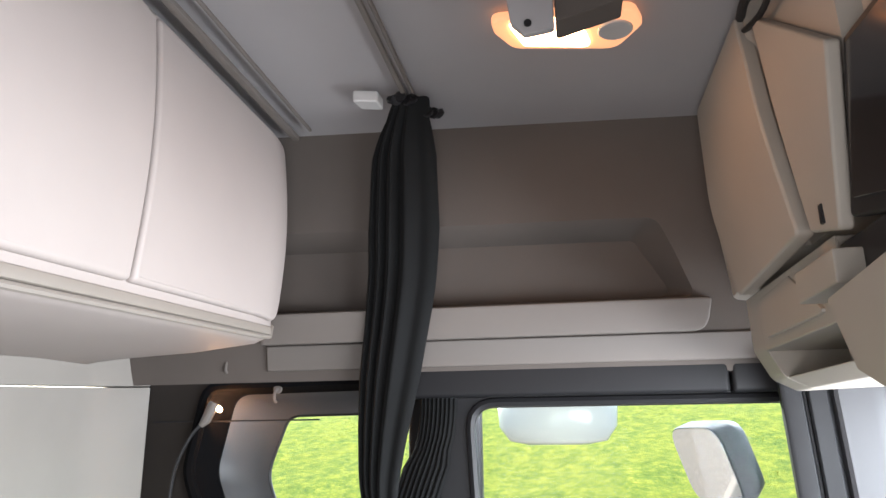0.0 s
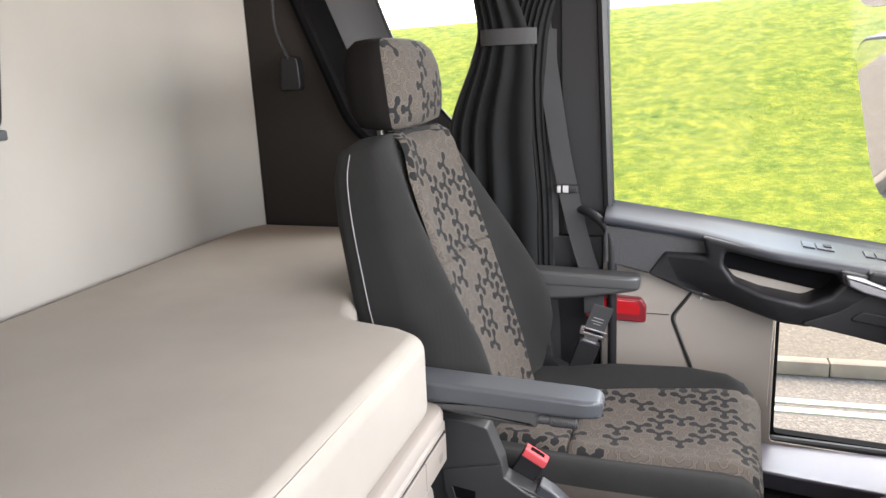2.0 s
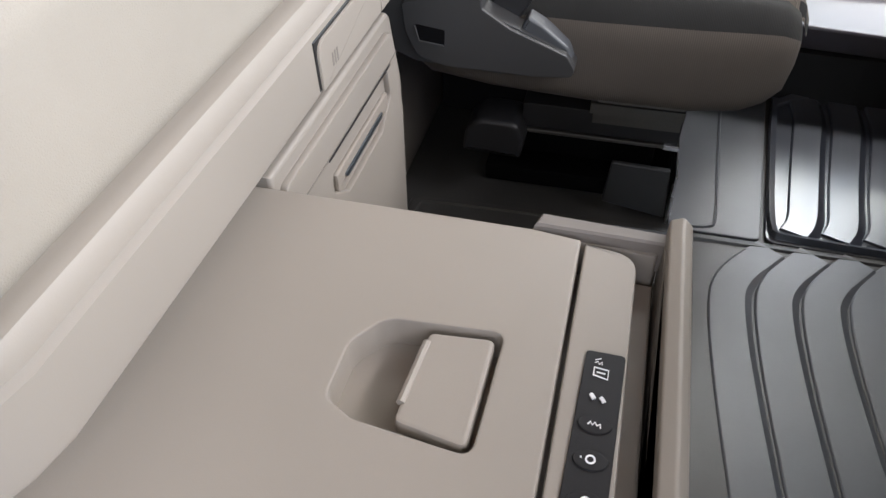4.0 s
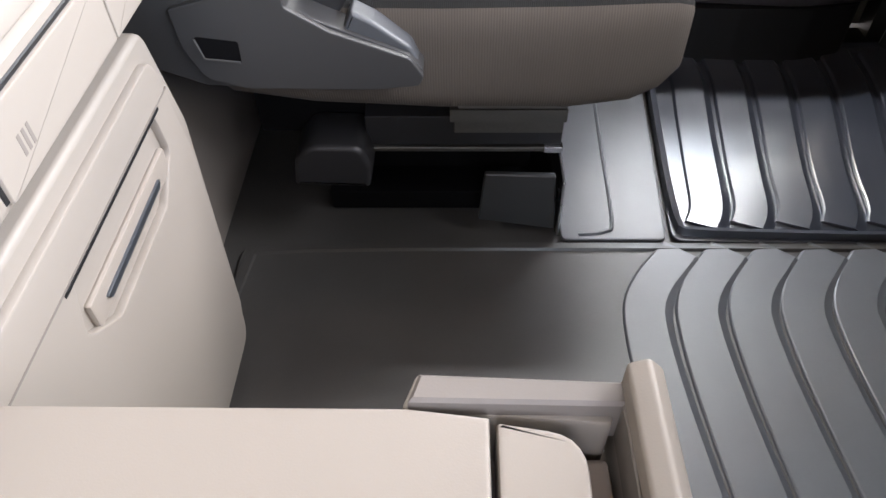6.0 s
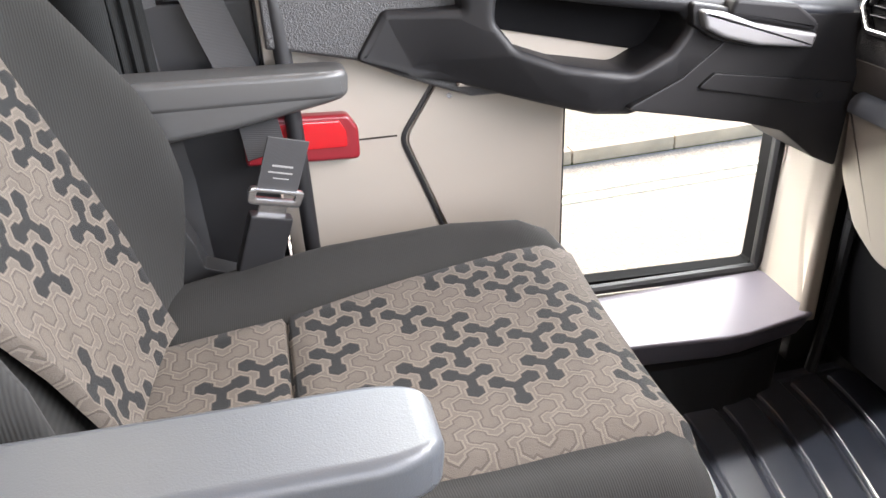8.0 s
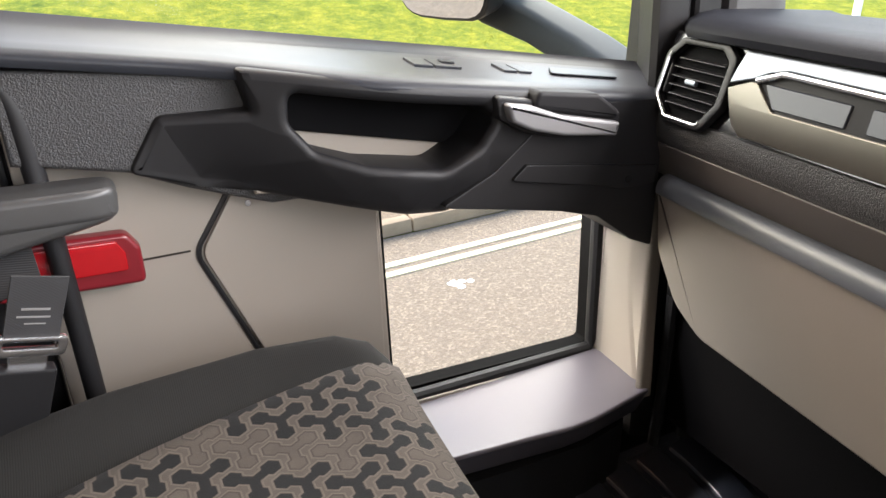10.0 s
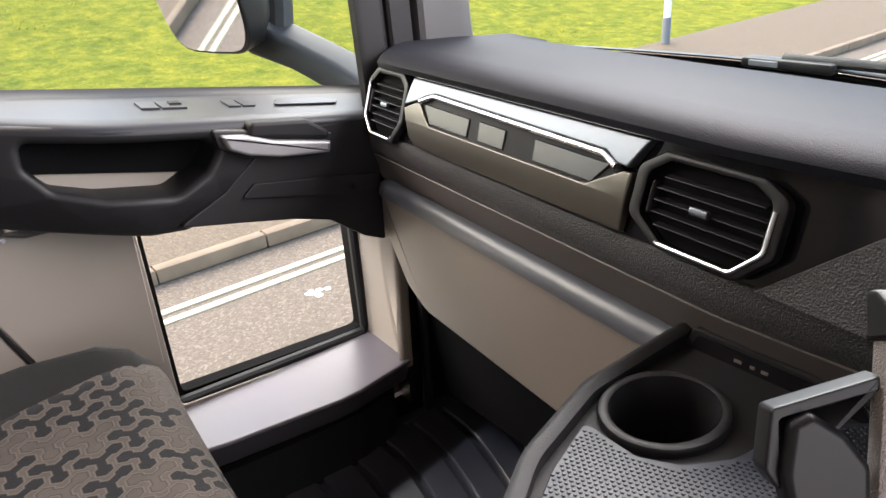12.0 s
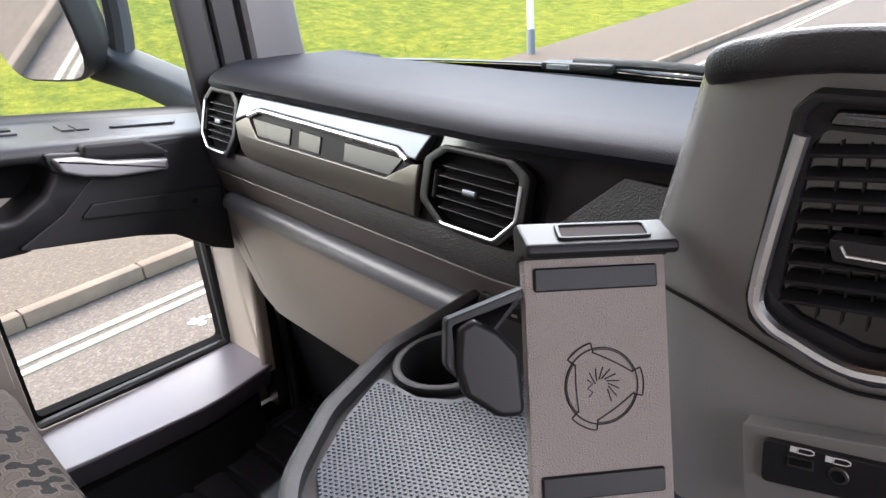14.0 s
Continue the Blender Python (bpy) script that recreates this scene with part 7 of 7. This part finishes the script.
    tube(bm, smooth_path([(0.40, 1.20, 2.215), (0.39, 1.12, 2.205), (0.40, 1.03, 2.19)], 5), 0.009, 8)
    part("hinge_arm", bm, M_BLACK, t, "black hinge arm")


front_cabinet()


def ceiling_things():
    t = thing("ceiling_lamp", (0.07, 1.17, 2.24), "oval ceiling lamp glowing warm beside a clear lens", "ceiling lamp")
    out = rounded([(-0.072, 1.13), (0.20, 1.14), (0.222, 1.20), (0.175, 1.285), (-0.035, 1.245), (-0.068, 1.18)], [.03, .03, .03, .04, .04, .03], 6)
    bm = fresh()
    prism(bm, out, "z", 2.222, 2.242, 0.006, 3)
    part("housing", bm, M_LAMPSHELL, t, "peach glowing housing")
    bm = fresh()
    prism(bm, rounded([(-0.040, 1.140), (0.095, 1.145), (0.125, 1.258), (-0.012, 1.228)], 0.015, 4), "z", 2.2165, 2.226, 0.003, 2)
    part("diffuser", bm, M_LAMP, t, "glowing warm diffuser")
    bm = fresh()
    disc(bm, (0.168, 1.205, 2.223), 0.034, (0, 0, -1), 0.006, 20, 0.002)
    part("clear_lens", bm, M_CLEAR, t, "clear lens")
    h = thing("roof_bracket", (0.03, 1.0, 2.24), "grey bracket hanging from the ceiling beside the lamp", "bracket")
    bm = fresh()
    prism(bm, rounded([(-0.018, 2.060), (0.002, 2.038), (0.048, 2.044), (0.046, 2.24), (-0.040, 2.24)], 0.006, 3), "y", 0.885, 0.900, 0.003, 2)
    part("arm", bm, M_CEILING, h)
    bm = fresh()
    prism(bm, rounded([(0.050, 2.060), (0.152, 2.088), (0.17, 2.24), (0.050, 2.24)], 0.006, 3), "y", 0.895, 0.95, 0.003, 2)
    part("plate", bm, M_UPPER, h, "dark side plate")
    bm = fresh()
    disc(bm, (0.008, 0.884, 2.055), 0.006, (0, -1, 0), 0.003, 12)
    part("screw", bm, M_BLACK, h)
    tr = thing("curtain_track", (-0.3, 1.0, 2.24), "thin grey curtain track across the ceiling", "curtain track")
    bm = fresh()
    box(bm, -0.312, -0.300, -0.45, 1.62, 2.230, 2.242, 0.003, 2)
    box(bm, -0.290, -0.282, -0.45, 1.62, 2.232, 2.242, 0.002, 1)
    part("rail", bm, M_SHELF, tr)
    bm = fresh()
    box(bm, -0.66, -0.640, -0.45, 1.62, 2.228, 2.242, 0.004, 2)
    box(bm, -0.60, -0.592, -0.45, 1.58, 2.233, 2.242, 0.002, 1)
    part("ceiling_joint", bm, M_SHELF, None, "grey joint strips in the ceiling", category="trim", kind="structure")
    b = thing("ceiling_clip", (-0.40, 1.41, 2.24), "small white plastic clip on the ceiling", "clip")
    bm = fresh()
    prism(bm, rounded([(-0.425, 1.385), (-0.365, 1.40), (-0.362, 1.452), (-0.415, 1.435)], 0.008, 3), "z", 2.212, 2.241, 0.005, 3)
    part("clip_body", bm, M_CLEAR, b)


ceiling_things()


# ---- curtain, belt, lamp and small things beside the door ----
def pleated(bm, centres, halves, depths, pleats, seed, n=72, uneven=0.0):
    """A gathered curtain: a wavy closed section at each height."""
    rnd = random.Random(seed)
    ph = [rnd.uniform(0, 6.28) for _ in range(4)]
    rings = []
    for c, h, d in zip(centres, halves, depths):
        ring = []
        for k in range(n):
            a = 2 * math.pi * k / n
            u = math.cos(a)
            wave = 0.5 + 0.5 * math.sin(pleats * math.pi * (u - uneven * 0.5 * u * u) + ph[0] + 0.4 * math.sin(c[2] * 3 + ph[1]))
            dep = d * (0.35 + 0.65 * wave) * math.sin(a)
            ring.append(Vector((c[0] + h * u, c[1] + dep + 0.3 * d * math.sin(2 * u + c[2] * 2 + ph[2]), c[2])))
        rings.append(ring)
    return loft(bm, rings)


def curtains():
    t = thing("curtain", (-0.4, 1.75, 0.7), "dark grey gathered curtain held by a tie band", "curtain")
    cs, hs, ds = [], [], []
    for x, y, z, h, d in ((-0.290, 1.43, 2.226, 0.042, 0.022), (-0.315, 1.50, 2.205, 0.055, 0.028), (-0.343, 1.58, 2.14, 0.085, 0.034), (-0.360, 1.65, 1.97, 0.096, 0.040), (-0.378, 1.70, 1.82, 0.093, 0.042), (-0.418, 1.745, 1.60, 0.084, 0.040), (-0.444, 1.77, 1.42, 0.064, 0.034), (-0.452, 1.785, 1.30, 0.050, 0.028), (-0.432, 1.795, 1.20, 0.062, 0.026), (-0.440, 1.80, 1.12, 0.078, 0.03), (-0.470, 1.81, 0.98, 0.105, 0.035), (-0.470, 1.815, 0.80, 0.115, 0.04), (-0.47, 1.815, 0.60, 0.115, 0.04)):
        cs.append((x, y, z)), hs.append(h), ds.append(d)
    pts = smooth_path(cs, 4)
    hh = [hs[min(i // 4, len(hs) - 1)] * (1 - (i % 4) / 4) + hs[min(i // 4 + 1, len(hs) - 1)] * (i % 4) / 4 for i in range(len(pts))]
    dd = [ds[min(i // 4, len(ds) - 1)] * (1 - (i % 4) / 4) + ds[min(i // 4 + 1, len(ds) - 1)] * (i % 4) / 4 for i in range(len(pts))]
    bm = fresh()
    pleated(bm, pts, hh, dd, 4.2, 2, 160, 0.85)
    part("drape", bm, M_CURTAIN, t, "", 60)
    rnd = random.Random(6)
    for k in range(9):
        bm = fresh()
        disc(bm, (-0.335 + 0.012 * k, 1.41 + 0.012 * k * (k > 4) + rnd.uniform(-.01, .01), 2.222 + rnd.uniform(-.008, .004)), rnd.uniform(.009, .015), (rnd.uniform(-.6, .6), 1, rnd.uniform(-.5, .5)), 0.007, 8)
        part("runner", bm, M_BLACK, t)
    bm = fresh()
    ring = [Vector((-0.418 + 0.066 * math.cos(a), 1.795 + 0.034 * math.sin(a), 1.185)) for a in [2 * math.pi * k / 24 for k in range(25)]]
    strap(bm, ring, (0, 0, 1), 0.036, 0.003)
    part("tie_band", bm, M_WEB, t, "dark grey tie band")
    t = thing("pleated_curtain", (-0.35, 1.86, 0.7), "near black finely pleated curtain behind the seat belt", "curtain")
    cs = smooth_path([(-0.305, 1.845, 1.575), (-0.315, 1.845, 1.45), (-0.365, 1.84, 1.30), (-0.395, 1.835, 1.18), (-0.40, 1.845, 1.0), (-0.385, 1.85, 0.80), (-0.38, 1.85, 0.58)], 4)
    hs = [0.050 if p.z > 1.4 else 0.062 if p.z > 1.1 else 0.06 for p in cs]
    bm = fresh()
    pleated(bm, cs, hs, [0.018] * len(cs), 9.0, 4, 110)
    part("drape", bm, M_CURTAIN, t, "", 60)


curtains()


def belt():
    t = thing("seat_belt", (-0.3, 1.86, 0.5), "dark grey seat belt with metal tongue beside the door pillar", "seat belt")
    bm = fresh()
    strap(bm, smooth_path([(-0.375, 1.845, 1.36), (-0.335, 1.842, 1.12), (-0.30, 1.838, 0.90), (-0.26, 1.835, 0.72), (-0.220, 1.81, 0.60), (-0.205, 1.74, 0.54)], 5), (1, 0.1, 0.3), 0.047)
    part("webbing", bm, M_WEB, t)
    bm = fresh()
    strap(bm, smooth_path([(-0.345, 1.850, 1.20), (-0.34, 1.850, 0.85), (-0.335, 1.848, 0.50), (-0.33, 1.845, 0.30)], 5), (1, 0.1, 0.0), 0.060)
    part("webbing", bm, M_WEB, t)
    bm = fresh()
    box(bm, -0.312, -0.258, 1.826, 1.842, 0.812, 0.832, 0.004, 2)
    guide = part("belt_guide", bm, M_BLACK, t, "black belt guide")
    for x0, x1 in ((-0.309, -0.300), (-0.295, -0.281)):
        bm = fresh()
        box(bm, x0, x1, 1.8245, 1.830, 0.813, 0.831, 0.001, 1)
        part("metal_bar", bm, M_CHROME, guide, "bright metal bar")
    mt = Matrix.Translation((-0.203, 1.705, 0.500)) @ pose(0, 0, 0, 8, 18, 12)
    bm = fresh()
    prism(bm, rounded([(-0.031, -0.010), (0.031, -0.010), (0.033, 0.012), (-0.033, 0.012)], 0.006, 3), "y", -0.004, 0.004, 0.002, 2, holes=[rounded([(-0.023, -0.001), (0.023, -0.001), (0.023, 0.006), (-0.023, 0.006)], 0.002, 2)])
    bm.transform(mt)
    part("tongue", bm, M_CHROME, t, "metal belt tongue")
    bm = fresh()
    box(bm, -0.017, 0.017, -0.0015, 0.0015, -0.024, -0.008, 0.001, 1, m=mt)
    part("tongue_plate", bm, M_CHROME, t, "metal tongue plate")
    bm = fresh()
    box(bm, -0.026, 0.026, -0.009, 0.009, -0.105, -0.022, 0.004, 2, m=mt)
    part("end_fitting", bm, M_BLACK, t, "black end fitting")
    bm = fresh()
    box(bm, -0.024, 0.024, -0.0012, 0.0012, 0.010, 0.075, 0.0005, 1, m=mt)
    tag = part("belt_label", bm, M_WEB, t)
    bm = fresh()
    for k, (a, b2, zz) in enumerate(((-0.012, 0.012, 0.040), (-0.015, 0.013, 0.032), (-0.008, 0.010, 0.025))):
        box(bm, a, b2, -0.0018, -0.0012, zz, zz + 0.0022 - 0.0005 * k, m=mt)
    part("label_print", bm, M_PIPING, tag, "pale bars of small print")
    g = thing("grab_rail", (-0.17, 1.80, 0.3), "black tubular grab rail beside the door", "grab rail")
    bm = fresh()
    tube(bm, smooth_path([(-0.165, 1.805, 0.25), (-0.167, 1.805, 0.45), (-0.172, 1.805, 0.66), (-0.182, 1.808, 0.725), (-0.215, 1.815, 0.760), (-0.26, 1.85, 0.770)], 6), 0.011, 12)
    part("rail", bm, M_PILLAR, g)


belt()


def side_bits():
    t = thing("reading_lamp", (-1.06, 1.90, 1.1), "gooseneck reading lamp with glowing tip on the dark side panel", "reading lamp")
    bm = fresh()
    prism(bm, rounded([(-1.085, 1.075), (-1.020, 1.075), (-1.025, 1.165), (-1.075, 1.165)], 0.012, 4), "y", 1.872, 1.902, 0.005, 3)
    part("wall_plate", bm, M_BLACK, t, "black wall plate")
    bm = fresh()
    tube(bm, smooth_path([(-1.052, 1.875, 1.16), (-1.068, 1.85, 1.24), (-1.060, 1.845, 1.36), (-1.025, 1.85, 1.45), (-0.995, 1.865, 1.495)], 6), 0.005, 8)
    part("gooseneck", bm, M_BLACK, t, "black flexible stem")
    bm = fresh()
    tube(bm, [Vector((-1.000, 1.862, 1.485)), Vector((-0.988, 1.868, 1.50)), Vector((-0.970, 1.874, 1.545)), Vector((-0.968, 1.875, 1.550))], [0.007, 0.014, 0.016, 0.013], 14)
    part("lamp_head", bm, M_SHELF, t, "grey lamp head")
    bm = fresh()
    disc(bm, (-0.966, 1.884, 1.532), 0.015, (0.55, 0.35, 0.75), 0.012, 14, 0.004)
    part("glowing_lens", bm, M_LAMPTIP, t, "glowing warm lens")
    for x, y, z in ((-0.780, 1.885, 1.585), (-0.905, 1.83, 1.665)):
        t = thing("coat_hook", (x, y, z), "small grey plastic coat hook on the side trim", "hook", "coat hooks")
        bm = fresh()
        disc(bm, (x, y, z), 0.013, (0, -1, 0), 0.006, 14, 0.002)
        part("backplate", bm, M_SHELF, t)
        bm = fresh()
        tube(bm, smooth_path([(x, y - 0.004, z), (x, y - 0.022, z - 0.008), (x, y - 0.024, z - 0.03), (x, y - 0.012, z - 0.036)], 4), 0.004, 8)
        part("prong", bm, M_SHELF, t)
    # blind panel on the rear wall
    t = thing("rear_blind", (-1.24, 0.8, 1.0), "dark roller blind under a cream cassette on the rear wall", "blind")
    bm = fresh()
    prism(bm, rounded([(0.30, 1.04), (1.125, 1.04), (1.185, 1.36), (0.30, 1.36)], [.01, .03, .01, .01], 4), "x", -1.252, -1.238, 0.002, 1)
    part("blind_sheet", bm, M_PILLAR, t, "dark blind sheet")
    bm = fresh()
    box(bm, -1.25, -1.215, 0.28, 1.235, 1.352, 1.392, 0.008, 3)
    part("cassette", bm, M_BEIGE_LIGHT, t, "cream cassette")
    bm = fresh()
    box(bm, -1.25, -1.230, 0.30, 1.128, 1.022, 1.042, 0.004, 2)
    part("bottom_bar", bm, M_GREYSOFT, t, "grey bottom bar")


side_bits()


# ---- outside fittings ----
def mirrors():
    t = thing("side_mirror", (0.75, 2.10, 0.6), "grey-black door mirror with two glasses on a moulded arm", "mirror")
    bm = fresh()
    rings = []
    for x, y, z, w, h in ((0.825, 2.04, 0.55, .052, .050), (0.828, 2.09, 0.580, .054, .048), (0.80, 2.17, 0.632, .052, .036), (0.745, 2.26, 0.682, .050, .034), (0.69, 2.35, 0.722, .05, .04)):
        rings.append([Vector((x + w * math.copysign(abs(math.cos(a)) ** .45, math.cos(a)), y, z + h * math.copysign(abs(math.sin(a)) ** .45, math.sin(a)))) for a in [2 * math.pi * k / 20 for k in range(20)]])
    loft(bm, rings)
    part("arm", bm, M_MIRRORARM, t, "dark slate moulded arm", 60)

    def head(name, cx, cy, z0, z1, w, yaw, lean):
        m2 = Matrix.Translation((cx, cy, z0)) @ pose(0, 0, 0, 0, lean, yaw) @ Matrix.Translation((0, 0, -z0))
        bm = fresh()
        zc, hz = (z0 + z1) / 2, (z1 - z0) / 2
        rings = []
        for x, k in ((-0.035, 0.985), (-0.030, 1.0), (0.02, 1.0), (0.06, 0.88), (0.085, 0.6)):
            rings.append([Vector((x, k * w * math.copysign(abs(math.cos(a)) ** .4, math.cos(a)), zc + k * hz * math.copysign(abs(math.sin(a)) ** .4, math.sin(a)))) for a in [2 * math.pi * i / 32 for i in range(32)]])
        loft(bm, rings)
        bm.transform(m2)
        hd = part(name, bm, M_BLACK, t, "black mirror head", 60)
        bm = fresh()
        prism(bm, [(0.955 * w * math.copysign(abs(math.cos(a)) ** .4, math.cos(a)), zc + 0.965 * hz * math.copysign(abs(math.sin(a)) ** .4, math.sin(a))) for a in [2 * math.pi * i / 32 for i in range(32)]], "x", -0.0385, -0.034)
        bm.transform(m2)
        part("mirror_glass", bm, M_MIRROR, hd, "mirror glass")

    head("main_head", 0.608, 2.38, 0.70, 1.18, 0.135, 20, -14)
    head("wide_head", 0.522, 2.38, 1.245, 1.495, 0.135, 24, -20)
    bm = fresh()
    tube(bm, smooth_path([(0.712, 2.325, 0.70), (0.735, 2.345, 0.80), (0.745, 2.36, 1.0), (0.745, 2.36, 1.25), (0.72, 2.30, 1.50), (0.74, 2.10, 1.60), (0.76, 1.98, 1.62)], 6), 0.030, 10)
    part("upright", bm, M_MIRRORARM, t, "dark slate upright")
    t = thing("kerb_mirror", (0.0, 2.2, 1.45), "round-backed kerb mirror over the door window", "mirror")
    bm = fresh()
    rings = []
    for z, k in ((1.585, 0.5), (1.57, 0.9), (1.545, 1.0), (1.475, 0.97), (1.43, 0.8), (1.418, 0.5)):
        rings.append([Vector((0.0 + 0.195 * k * math.cos(a), 2.33 + 0.11 * k * math.sin(a), z)) for a in [2 * math.pi * i / 32 for i in range(32)]])
    loft(bm, rings)
    mh = part("mirror_head", bm, M_CLEAR, t, "pale mirror back", 60)
    bm = fresh()
    loft(bm, [[Vector((0.195 * k * math.cos(a), 2.33 + 0.11 * k * math.sin(a), z)) for a in [2 * math.pi * i / 32 for i in range(32)]] for z, k in ((1.600, 0.55), (1.588, 0.92), (1.565, 1.03), (1.548, 1.045), (1.545, 1.01))])
    part("housing", bm, M_BLACK, mh, "black upper housing", 60)
    bm = fresh()
    box(bm, -0.03, 0.03, 1.98, 2.33, 1.585, 1.64, 0.01, 3)
    part("bracket", bm, M_GREYSOFT, t, "dark bracket")
    w = thing("wiper", (1.05, 1.0, 0.7), "black windscreen wiper lying at the foot of the glass", "wiper")
    line = smooth_path([(1.03, 1.80, 0.690), (1.03, 1.52, 0.698), (1.03, 1.30, 0.700), (1.03, 1.10, 0.692), (1.03, 0.55, 0.678)], 5)
    bm = fresh()
    tube(bm, line, 0.0055, 8)
    part("rubber_blade", bm, M_WIPER, w)
    bm = fresh()
    strap(bm, [p + Vector((0.0, 0.0, 0.0095)) for p in line], Vector((1, 0, 0)), 0.016, 0.0025)
    part("spine", bm, M_BLACK, w, "satin black spine")
    bm = fresh()
    box(bm, 1.015, 1.045, 1.22, 1.36, 0.700, 0.716, 0.005, 2)
    part("adapter", bm, M_BLACK, w, "black adapter")
    bm = fresh()
    box(bm, 1.012, 1.016, 1.30, 1.345, 0.704, 0.713, 0.001, 1)
    part("adapter_clip", bm, M_POLEGREY, w, "grey clip")
    bm = fresh()
    tube(bm, smooth_path([(1.030, 1.30, 0.716), (1.04, 1.10, 0.712), (1.055, 0.85, 0.688), (1.08, 0.3, 0.64)], 5), 0.009, 8, flat=0.7)
    part("arm", bm, M_BLACK, w, "black wiper arm")
    bm = fresh()
    disc(bm, (0.985, 1.46, 0.690), 0.022, (0, 0, 1), 0.012, 16, 0.004)
    part("washer_cap", bm, M_WIPER, w, "small black cap")
    bm = fresh()
    box(bm, 1.0, 1.25, -0.45, 1.75, 0.50, 0.655, 0.02, 3)
    part("scuttle", bm, M_WIPER, None, "black scuttle panel below the windscreen", category="trim", kind="structure")


mirrors()
